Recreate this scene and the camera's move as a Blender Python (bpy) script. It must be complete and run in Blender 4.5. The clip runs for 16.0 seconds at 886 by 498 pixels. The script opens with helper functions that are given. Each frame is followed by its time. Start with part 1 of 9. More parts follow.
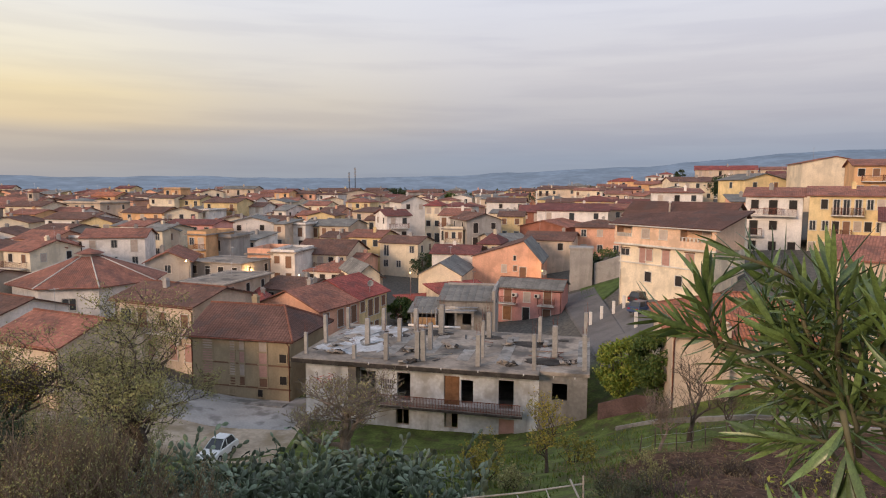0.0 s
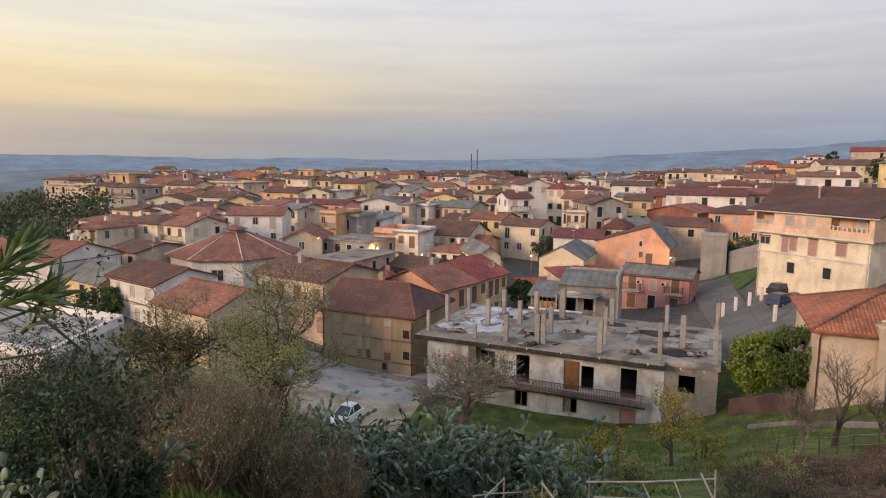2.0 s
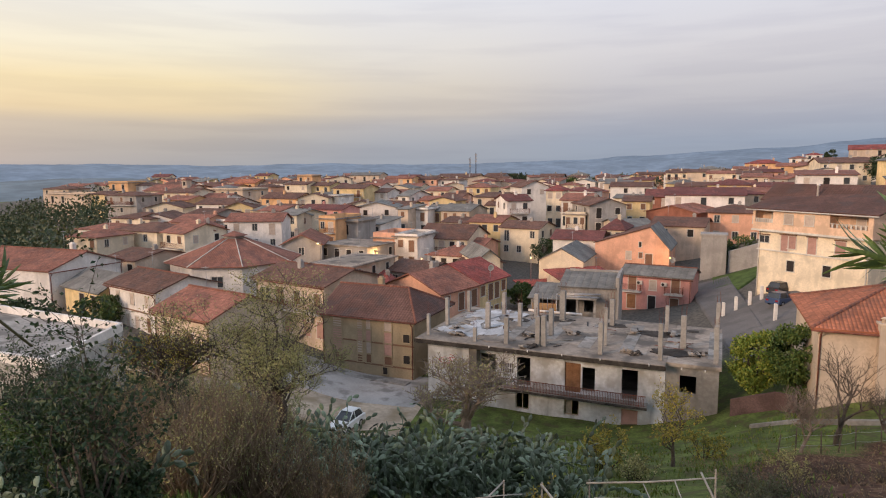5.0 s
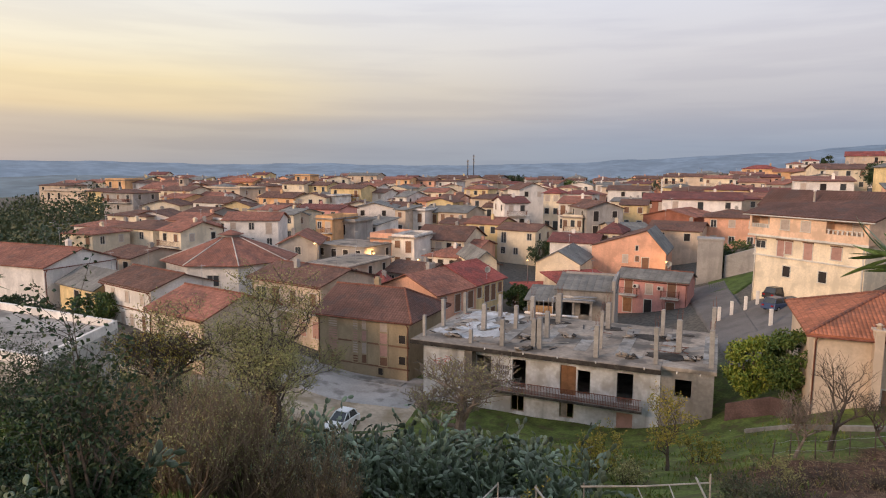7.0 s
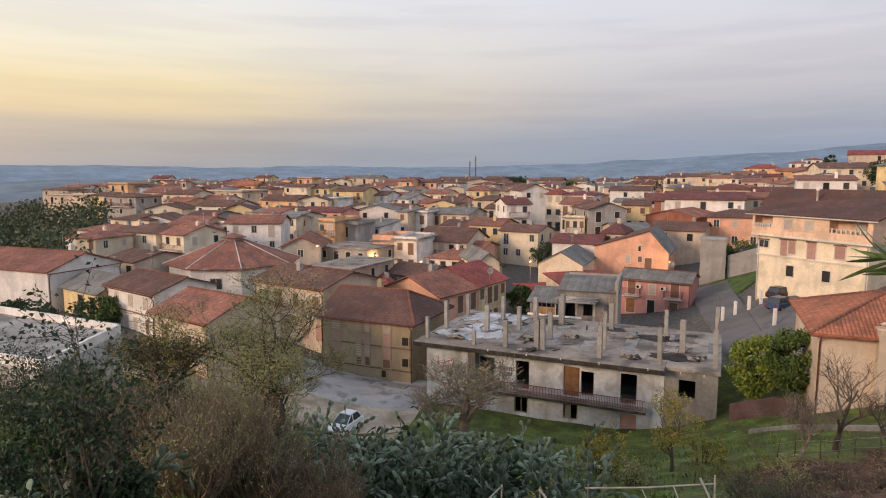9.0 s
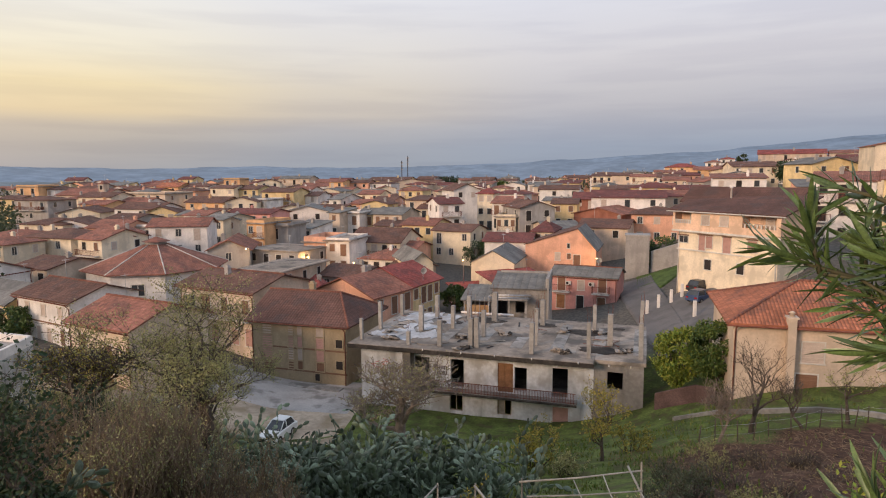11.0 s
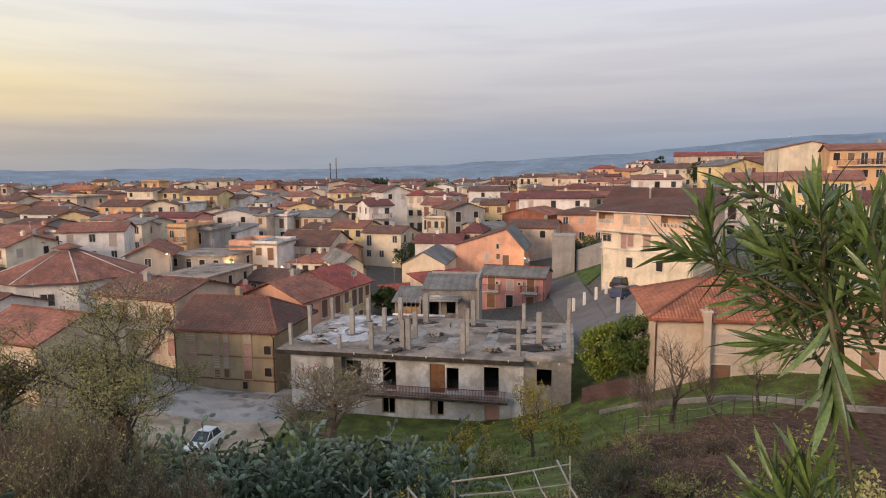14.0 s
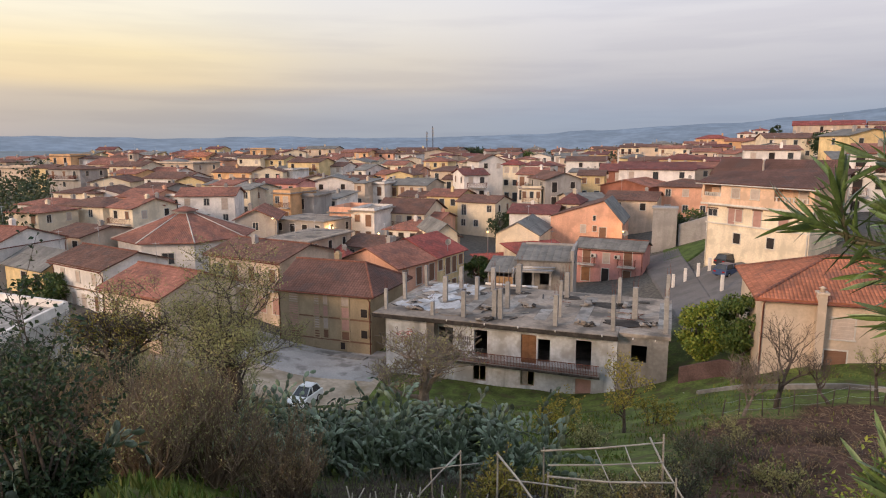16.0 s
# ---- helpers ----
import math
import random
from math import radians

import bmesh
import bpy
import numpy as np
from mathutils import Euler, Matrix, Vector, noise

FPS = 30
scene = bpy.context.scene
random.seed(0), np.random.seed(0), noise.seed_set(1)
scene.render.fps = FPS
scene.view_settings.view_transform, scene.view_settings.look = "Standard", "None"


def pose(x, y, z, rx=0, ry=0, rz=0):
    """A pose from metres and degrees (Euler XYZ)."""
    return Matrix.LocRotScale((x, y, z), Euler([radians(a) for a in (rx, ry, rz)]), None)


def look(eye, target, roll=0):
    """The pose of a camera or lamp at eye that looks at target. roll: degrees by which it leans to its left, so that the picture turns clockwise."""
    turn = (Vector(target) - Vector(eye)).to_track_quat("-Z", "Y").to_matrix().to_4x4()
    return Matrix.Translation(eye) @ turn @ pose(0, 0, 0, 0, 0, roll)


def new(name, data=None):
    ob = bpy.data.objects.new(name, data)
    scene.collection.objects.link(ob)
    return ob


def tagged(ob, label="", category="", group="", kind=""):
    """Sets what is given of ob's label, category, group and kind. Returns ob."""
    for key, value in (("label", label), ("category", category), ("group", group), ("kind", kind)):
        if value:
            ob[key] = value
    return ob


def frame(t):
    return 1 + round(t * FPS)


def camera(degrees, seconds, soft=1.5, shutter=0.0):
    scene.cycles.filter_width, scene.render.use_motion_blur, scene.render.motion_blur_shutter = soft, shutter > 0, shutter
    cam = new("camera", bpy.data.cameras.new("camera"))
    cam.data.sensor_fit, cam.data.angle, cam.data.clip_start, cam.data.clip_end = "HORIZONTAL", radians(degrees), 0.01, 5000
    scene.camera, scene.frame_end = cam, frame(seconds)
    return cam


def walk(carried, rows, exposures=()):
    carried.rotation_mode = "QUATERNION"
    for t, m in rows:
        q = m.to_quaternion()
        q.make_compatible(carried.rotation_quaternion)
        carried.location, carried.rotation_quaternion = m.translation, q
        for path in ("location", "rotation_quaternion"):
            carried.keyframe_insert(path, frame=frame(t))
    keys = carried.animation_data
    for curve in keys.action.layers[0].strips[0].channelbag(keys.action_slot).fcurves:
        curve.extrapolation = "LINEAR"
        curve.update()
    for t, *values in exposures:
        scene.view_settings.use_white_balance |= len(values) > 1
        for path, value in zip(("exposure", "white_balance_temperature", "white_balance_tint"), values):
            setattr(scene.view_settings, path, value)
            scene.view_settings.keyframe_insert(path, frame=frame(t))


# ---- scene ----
cam = camera(70.3, 16.0, soft=1.1)
PATH = [
    (0, (0.078, -0.055, 22.06), (0.078, 1.935, 21.858), 0.3),
    (0.5, (0.014, -0.089, 22.061), (-0.064, 1.902, 21.887), 0.0),
    (1, (-0.035, -0.107, 22.036), (-0.177, 1.88, 21.859), -0.5),
    (1.5, (-0.064, -0.15, 22.017), (-0.296, 1.825, 21.803), 0.5),
    (2, (-0.151, -0.272, 22.04), (-0.526, 1.675, 21.78), 0.5),
    (2.5, (-0.11, -0.279, 21.992), (-0.529, 1.658, 21.725), 0.4),
    (3, (-0.071, -0.31, 22.032), (-0.492, 1.623, 21.74), 0.0),
    (3.5, (-0.074, -0.333, 22.017), (-0.483, 1.604, 21.734), -0.1),
    (6, (-0.057, -0.183, 22.009), (-0.425, 1.769, 21.77), -0.4),
    (6.5, (-0.068, -0.173, 22.013), (-0.446, 1.776, 21.766), -0.1),
    (7, (-0.071, -0.192, 21.995), (-0.437, 1.759, 21.751), 0.4),
    (7.5, (-0.076, -0.178, 21.995), (-0.442, 1.772, 21.747), 0.1),
    (8, (-0.076, -0.181, 22.001), (-0.454, 1.767, 21.75), -0.0),
    (10.5, (-0.027, -0.178, 21.997), (-0.346, 1.785, 21.783), -0.7),
    (11, (-0.021, -0.171, 21.996), (-0.186, 1.808, 21.757), -0.3),
    (11.5, (-0.003, -0.135, 21.993), (-0.039, 1.851, 21.753), 0.1),
    (12, (-0.011, -0.155, 21.993), (0.005, 1.83, 21.749), -0.0),
    (12.5, (-0.016, -0.168, 21.993), (-0.041, 1.817, 21.748), -0.4),
    (13, (-0.007, -0.153, 21.992), (-0.036, 1.833, 21.753), 0.2),
    (13.5, (-0.008, -0.158, 21.996), (-0.023, 1.83, 21.774), -0.5),
    (14, (0.004, -0.161, 21.995), (0.059, 1.825, 21.76), -0.4),
    (14.5, (0.013, -0.182, 21.993), (0.045, 1.799, 21.724), 0.3),
    (15, (0.018, -0.169, 21.989), (-0.033, 1.801, 21.65), -0.4),
    (15.5, (-0.017, -0.205, 21.991), (-0.171, 1.762, 21.659), 0.0),
    (16, (-0.033, -0.213, 21.992), (-0.274, 1.745, 21.663), -0.1),
]
walk(cam, [(t, look(eye, target, roll)) for t, eye, target, roll in PATH],
     [(0, -.06), (1.0, -.1), (1.5, -.11), (2.5, 0), (14, -.03), (15, .05), (16, .08)])


# ---------------------------------------------------------------- world and light
world = bpy.data.worlds.new("evening_sky")
scene.world = world
world.use_nodes = True
wn, wl = world.node_tree.nodes, world.node_tree.links
sky = wn.new("ShaderNodeTexSky")
sky.sky_type, sky.sun_disc = "NISHITA", False
sky.sun_elevation, sky.sun_rotation = radians(5), radians(-62)
sky.air_density, sky.dust_density = 1.0, 1.5
wcoord = wn.new("ShaderNodeTexCoord")
wsep = wn.new("ShaderNodeSeparateXYZ")
wl.new(wcoord.outputs["Generated"], wsep.inputs[0])


def ramp_node(nodes, stops, mode="EASE"):
    r = nodes.new("ShaderNodeValToRGB")
    r.color_ramp.interpolation = mode
    els = r.color_ramp.elements
    while len(els) < len(stops):
        els.new(0.5)
    for e, (p, c) in zip(els, stops):
        e.position, e.color = p, (*c, 1)
    return r


def math_node(nodes, links, op, a, b=0.0):
    n = nodes.new("ShaderNodeMath")
    n.operation = op
    for k, v in enumerate((a, b)):
        if isinstance(v, (int, float)):
            n.inputs[k].default_value = v
        else:
            links.new(v, n.inputs[k])
    return n.outputs[0]


def mix_node(nodes, links, fac, a, b, blend="MIX"):
    n = nodes.new("ShaderNodeMix")
    n.data_type, n.blend_type = "RGBA", blend
    for key, v in ((0, fac), (6, a), (7, b)):
        if isinstance(v, (int, float)):
            n.inputs[key].default_value = v
        elif isinstance(v, tuple):
            n.inputs[key].default_value = (*v, 1)
        else:
            links.new(v, n.inputs[key])
    return n.outputs[2]


# thin high overcast: cool lavender away from the sunset, warm cream towards it, a slate bank of cloud at the horizon
elev = wsep.outputs["Z"]
cool = ramp_node(wn, ((0.0, (.30, .35, .43)), (.04, (.31, .36, .46)), (.10, (.475, .475, .535)), (.17, (.635, .62, .665)), (.28, (.715, .73, .82)), (.42, (.69, .76, .91)), (1.0, (.50, .58, .76))), "LINEAR")
warm = ramp_node(wn, ((0.0, (.34, .36, .40)), (.04, (.42, .40, .39)), (.068, (.52, .46, .40)), (.088, (.74, .60, .40)), (.125, (.84, .70, .45)), (.17, (.86, .79, .63)), (.25, (.82, .81, .79)), (.40, (.76, .79, .84)), (1.0, (.46, .52, .64))), "LINEAR")
wl.new(elev, cool.inputs[0])
wl.new(elev, warm.inputs[0])
to_sun = wn.new("ShaderNodeVectorMath")
to_sun.operation = "DOT_PRODUCT"
wl.new(wcoord.outputs["Generated"], to_sun.inputs[0])
to_sun.inputs[1].default_value = (math.sin(radians(-58)), math.cos(radians(-58)), 0.1)
glow = ramp_node(wn, ((0.0, (0, 0, 0)), (.45, (.08, .08, .08)), (.72, (.42, .42, .42)), (.93, (1, 1, 1))))
wl.new(to_sun.outputs["Value"], glow.inputs[0])
veil = mix_node(wn, wl, glow.outputs[0], cool.outputs[0], warm.outputs[0])
# long faint streaks of cloud
stretch = wn.new("ShaderNodeMapping")
stretch.inputs["Scale"].default_value = (2.2, 2.2, 26)
wl.new(wcoord.outputs["Generated"], stretch.inputs[0])
cloud = wn.new("ShaderNodeTexNoise")
cloud.inputs["Scale"].default_value, cloud.inputs["Detail"].default_value = 1.6, 5
wl.new(stretch.outputs[0], cloud.inputs["Vector"])
cloud_r = ramp_node(wn, ((.36, (.955, .952, .968)), (.6, (1.03, 1.025, 1.02))))
wl.new(cloud.outputs[0], cloud_r.inputs[0])
veil = mix_node(wn, wl, 1.0, veil, cloud_r.outputs[0], "MULTIPLY")
dim = mix_node(wn, wl, 1.0, sky.outputs[0], (.18, .18, .18), "MULTIPLY")
sky_all = mix_node(wn, wl, 0.97, dim, veil)
wl.new(sky_all, wn["Background"].inputs[0])
wn["Background"].inputs[1].default_value = 1.05

sun_data = bpy.data.lights.new("sun", "SUN")
sun_data.energy, sun_data.angle, sun_data.color = 2.75, radians(16), (1, .70, .48)
sun = new("sun", sun_data)
sun.matrix_world = look((-72, -6, 34), (0, 60, 5))


# ---------------------------------------------------------------- materials
def surface(name, col, rough=.85, vary=.18, grain=6.0, blotch=.5, bump=.15, streaks=0.0, metal=0.0, stain=None, per_object=.12, gloss=.25):
    """A matt surface with variation at two scales, optional run-down streaks and stains."""
    m = bpy.data.materials.new(name)
    m.use_nodes = True
    n, k = m.node_tree.nodes, m.node_tree.links
    b = n["Principled BSDF"]
    co = n.new("ShaderNodeTexCoord")
    n1 = n.new("ShaderNodeTexNoise")
    n1.inputs["Scale"].default_value, n1.inputs["Detail"].default_value = blotch, 6
    n2 = n.new("ShaderNodeTexNoise")
    n2.inputs["Scale"].default_value, n2.inputs["Detail"].default_value = grain, 4
    for q in (n1, n2):
        k.new(co.outputs["Object"], q.inputs["Vector"])
    lo, hi = 1 - vary, 1 + vary
    r1 = ramp_node(n, ((.3, (lo,) * 3), (.7, (hi,) * 3)))
    r2 = ramp_node(n, ((.3, (1 - vary * .6,) * 3), (.7, (1 + vary * .6,) * 3)))
    k.new(n1.outputs[0], r1.inputs[0])
    k.new(n2.outputs[0], r2.inputs[0])
    c = mix_node(n, k, 1.0, col, r1.outputs[0], "MULTIPLY")
    c = mix_node(n, k, 1.0, c, r2.outputs[0], "MULTIPLY")
    if per_object:
        oi = n.new("ShaderNodeObjectInfo")
        ro = ramp_node(n, ((0, (1 - per_object,) * 3), (1, (1 + per_object,) * 3)), "LINEAR")
        k.new(oi.outputs["Random"], ro.inputs[0])
        c = mix_node(n, k, 1.0, c, ro.outputs[0], "MULTIPLY")
    if streaks:
        mp = n.new("ShaderNodeMapping")
        mp.inputs["Scale"].default_value = (.9, .9, .12)
        k.new(co.outputs["Object"], mp.inputs[0])
        n3 = n.new("ShaderNodeTexNoise")
        n3.inputs["Scale"].default_value, n3.inputs["Detail"].default_value, n3.inputs["Distortion"].default_value = 1.0, 9, .6
        k.new(mp.outputs[0], n3.inputs["Vector"])
        r3 = ramp_node(n, ((.45, (1, 1, 1)), (.72, (1 - streaks,) * 3)))
        k.new(n3.outputs[0], r3.inputs[0])
        c = mix_node(n, k, 1.0, c, r3.outputs[0], "MULTIPLY")
    if stain:
        n4 = n.new("ShaderNodeTexNoise")
        n4.inputs["Scale"].default_value, n4.inputs["Detail"].default_value = blotch * 1.7, 8
        k.new(co.outputs["Object"], n4.inputs["Vector"])
        r4 = ramp_node(n, ((.5, (0, 0, 0)), (.64, (.8, .8, .8))))
        k.new(n4.outputs[0], r4.inputs[0])
        c = mix_node(n, k, r4.outputs[0], c, stain)
    k.new(c, b.inputs["Base Color"])
    b.inputs["Roughness"].default_value, b.inputs["Metallic"].default_value = rough, metal
    b.inputs["Specular IOR Level"].default_value = gloss
    if bump:
        bp = n.new("ShaderNodeBump")
        bp.inputs["Strength"].default_value, bp.inputs["Distance"].default_value = bump, .05
        k.new(n2.outputs[0], bp.inputs["Height"])
        k.new(bp.outputs[0], b.inputs["Normal"])
    return m


def tiled(name, col, pitch=.24, course=.38, age=.3):
    """Clay roof tiles in courses along the UV metres of a roof plane, with lichen and faded tiles."""
    m = surface(name, col, .85, .2, 3.0, .35, 0, stain=tuple(v * .55 + .03 for v in col), per_object=.1)
    n, k = m.node_tree.nodes, m.node_tree.links
    b = n["Principled BSDF"]
    uv = n.new("ShaderNodeUVMap")
    uv.uv_map = "roof"
    br = n.new("ShaderNodeTexBrick")
    br.offset = 0
    br.inputs["Scale"].default_value = 1
    br.inputs["Brick Width"].default_value, br.inputs["Row Height"].default_value = pitch, course
    br.inputs["Mortar Size"].default_value = .03
    br.inputs["Mortar Smooth"].default_value = .4
    br.inputs["Color1"].default_value = (1 + age, 1 + age * .8, 1 + age * .7, 1)
    br.inputs["Color2"].default_value = (1 - age, 1 - age, 1 - age, 1)
    br.inputs["Mortar"].default_value = (.62, .58, .56, 1)
    k.new(uv.outputs[0], br.inputs["Vector"])
    old = b.inputs["Base Color"].links[0].from_socket
    k.new(mix_node(n, k, .75, old, br.outputs["Color"], "MULTIPLY"), b.inputs["Base Color"])
    sep = n.new("ShaderNodeSeparateXYZ")
    k.new(uv.outputs[0], sep.inputs[0])
    wave = math_node(n, k, "ABSOLUTE", math_node(n, k, "SINE", math_node(n, k, "MULTIPLY", sep.outputs[0], math.pi / pitch)))
    saw = math_node(n, k, "FRACT", math_node(n, k, "DIVIDE", sep.outputs[1], course))
    hgt = math_node(n, k, "ADD", wave, math_node(n, k, "MULTIPLY", saw, -.5))
    bp = n.new("ShaderNodeBump")
    bp.inputs["Strength"].default_value, bp.inputs["Distance"].default_value = .7, .07
    k.new(hgt, bp.inputs["Height"])
    k.new(bp.outputs[0], b.inputs["Normal"])
    return m


def plaster(name, col, streaks=.16):
    return surface(name, col, .9, .12, 5.0, .35, .12, streaks, stain=tuple(v * .78 for v in col), per_object=.08)


WHITE = plaster("white_plaster", (.76, .71, .66), .16)
CREAM = plaster("cream_plaster", (.75, .64, .48))
YELLOW = plaster("yellow_plaster", (.70, .54, .29))
PEACH = plaster("peach_plaster", (.74, .41, .28))
PALE_PEACH = plaster("pale_peach_plaster", (.72, .50, .35))
PINK = plaster("pink_plaster", (.62, .31, .27))
BEIGE = plaster("beige_plaster", (.60, .48, .37))
OCHRE = plaster("ochre_plaster", (.38, .30, .195))
GREY = plaster("grey_render", (.36, .335, .31), .2)
GARDEN_BRICK = surface("dark_old_brick", (.13, .08, .07), .9, .25, 9, .7, .4)
BRICK = surface("brick_red_wall", (.30, .125, .085), .9, .2, 8, .6, .3)
# orange plaster with the street lamps' warm light put into its colour
LAMPLIT_ORANGE = plaster("lamplit_orange_plaster", (.70, .42, .22))
WALLS = {"white": WHITE, "cream": CREAM, "yellow": YELLOW, "peach": PEACH, "pink": PINK, "beige": BEIGE, "ochre": OCHRE, "grey": GREY, "brick": BRICK, "orange": LAMPLIT_ORANGE}
T_BROWN = tiled("brown_tiles", (.18, .098, .073))
T_TERRA = tiled("terracotta_tiles", (.32, .142, .10))
T_ORANGE = tiled("orange_tiles", (.44, .165, .09))
T_RED = tiled("red_tiles", (.32, .085, .07))
T_DARK = tiled("dark_red_tiles", (.20, .075, .065))
T_PLUM = tiled("dark_brown_tiles", (.138, .074, .058), .3, .36, .15)
T_GREY = tiled("grey_sheet_roof", (.19, .185, .17), .9, 2.2, .12)
ROOFS = {"brown": T_BROWN, "terracotta": T_TERRA, "orange": T_ORANGE, "red": T_RED, "dark": T_DARK, "dark brown": T_PLUM, "grey": T_GREY}
TRIM = plaster("pale_trim", (.60, .56, .50))
CONCRETE = surface("weathered_concrete", (.33, .31, .285), .92, .22, 4, .4, .3, .25, stain=(.15, .14, .125))
SLAB = surface("roof_slab_concrete", (.30, .255, .212), .95, .25, 3, .25, .35, stain=(.11, .10, .09))
SHUTTER_BROWN = surface("brown_shutter", (.20, .11, .07), .6, .1, 20, 2, .1)
SHUTTER_PALE = surface("pale_roller_shutter", (.46, .38, .32), .6, .1, 20, 2, .1)
SHUTTER_PINK = surface("faded_pink_shutter", (.42, .25, .21), .6, .1, 20, 2, .1)
# near-black colour that stands in for the shade inside openings
INTERIOR_SHADE = surface("painted_interior_shade", (.035, .03, .028), .9, .2, 3, 1, 0)
RUST = surface("rusted_iron", (.17, .065, .045), .8, .3, 30, 3, .2)
IRON = surface("dark_iron", (.05, .045, .045), .6, .2, 30, 3, .1, metal=.6)
WOOD = surface("grey_weathered_wood", (.33, .28, .22), .85, .25, 18, 1.5, .3)
DOORWOOD = surface("brown_door_wood", (.24, .12, .06), .7, .2, 14, 1.5, .2)
GLASS = surface("window_glass", (.05, .055, .06), .12, .1, 3, 1, 0, gloss=.6)
STEEL = surface("galvanised_steel", (.45, .45, .46), .45, .1, 12, 2, .05, metal=.8)


# ---------------------------------------------------------------- geometry helpers
def smooth(a, b, x):
    k = min(1, max(0, (x - a) / (b - a)))
    return k * k * (3 - 2 * k)


def add_box(bm, x0, y0, z0, x1, y1, z1, m=None):
    vs = [bm.verts.new(v) for v in ((x0, y0, z0), (x1, y0, z0), (x1, y1, z0), (x0, y1, z0), (x0, y0, z1), (x1, y0, z1), (x1, y1, z1), (x0, y1, z1))]
    for f in ((3, 2, 1, 0), (4, 5, 6, 7), (0, 1, 5, 4), (1, 2, 6, 5), (2, 3, 7, 6), (3, 0, 4, 7)):
        bm.faces.new([vs[i] for i in f])
    if m is not None:
        bmesh.ops.transform(bm, matrix=m, verts=vs)
    return vs


def add_prism(bm, poly, off):
    """A solid between a polygon and its copy moved by off."""
    a = [bm.verts.new(p) for p in poly]
    b = [bm.verts.new(Vector(p) + Vector(off)) for p in poly]
    top = bm.faces.new(a)
    bm.faces.new(b[::-1])
    for i in range(len(a)):
        j = (i + 1) % len(a)
        bm.faces.new((a[j], a[i], b[i], b[j]))
    return top


def add_tube(bm, pts, radii, sides=6):
    """A tapered tube along points."""
    rings = []
    for i, (p, r) in enumerate(zip(pts, radii)):
        p = Vector(p)
        d = Vector(pts[min(i + 1, len(pts) - 1)]) - Vector(pts[max(i - 1, 0)])
        d = d.normalized() if d.length > 1e-6 else Vector((0, 0, 1))
        u = d.cross(Vector((0.31, 0.77, 0.2)))
        u.normalize()
        v = d.cross(u)
        rings.append([bm.verts.new(p + (u * math.cos(a) + v * math.sin(a)) * r) for a in [2 * math.pi * s / sides for s in range(sides)]])
    for a, b in zip(rings, rings[1:]):
        for s in range(sides):
            t = (s + 1) % sides
            f = bm.faces.new((a[s], a[t], b[t], b[s]))
            f.smooth = True
    for ring, flip in ((rings[0], True), (rings[-1], False)):
        if sides > 2:
            bm.faces.new(ring[::-1] if flip else ring)


def mesh_of(name, bm, *mats):
    me = bpy.data.meshes.new(name)
    bm.normal_update()
    bm.to_mesh(me)
    bm.free()
    for m in mats:
        me.materials.append(m)
    return me


def part(name, bm, material, parent, label="", m=None):
    """Links a bmesh or a ready mesh as one mesh object under a thing or part."""
    me = bm if isinstance(bm, bpy.types.Mesh) else mesh_of(name, bm, material)
    ob = new(name, me)
    ob.parent = parent
    if m is not None:
        ob.matrix_basis = m
    if label:
        ob["label"] = label
    return ob


def thing(name, m, label, category, group="", kind=""):
    ob = new(name)
    ob.matrix_basis = m
    ob.empty_display_size = .3
    return tagged(ob, label, category, group, kind)


def solo(name, bm, material, label, category, m=None, group="", kind=""):
    ob = new(name, bm if isinstance(bm, bpy.types.Mesh) else mesh_of(name, bm, material))
    if m is not None:
        ob.matrix_basis = m
    return tagged(ob, label, category, group, kind)


# ---------------------------------------------------------------- ground
def height(x, y):
    r = math.hypot(x, y)
    a = math.degrees(math.atan2(x, y))
    z = np.interp(r, (0, 3, 5, 8, 12, 15, 22, 34, 46, 60, 95, 150, 300, 380, 480, 800, 1500, 5000), (20.4, 19.7, 18.2, 15.9, 13.7, 12.7, 10, 6, 1.9, 1.7, 1.9, 5.2, 11.5, 13, 5, -50, -110, -130))
    z += smooth(3, 30, a) * (1 - smooth(90, 150, a)) * np.interp(r, (0, 15, 37, 47, 65, 84, 150, 300, 600, 5000), (0, .5, 3.5, 6, 8.3, 10.2, 12, 9, 14, 14))
    z += smooth(18, 40, -a) * np.interp(r, (0, 5, 10, 20, 30, 41, 66, 100, 150, 300), (0, .4, 2.0, 3.2, 3.6, 4, 4, 4, 2, 0))
    if a < -30:
        z -= smooth(36, 50, -a) * np.interp(r, (0, 80, 150, 300, 500), (0, 0, 6, 12, 0))
    if abs(a) > 95:
        k = smooth(95, 140, abs(a))
        z = z * (1 - k) + 20.4 * k
    z += min(1, r / 6) * max(0, 1 - r / 70) * .5 * noise.noise(Vector((x * .25, y * .25, 0)))
    return float(z)


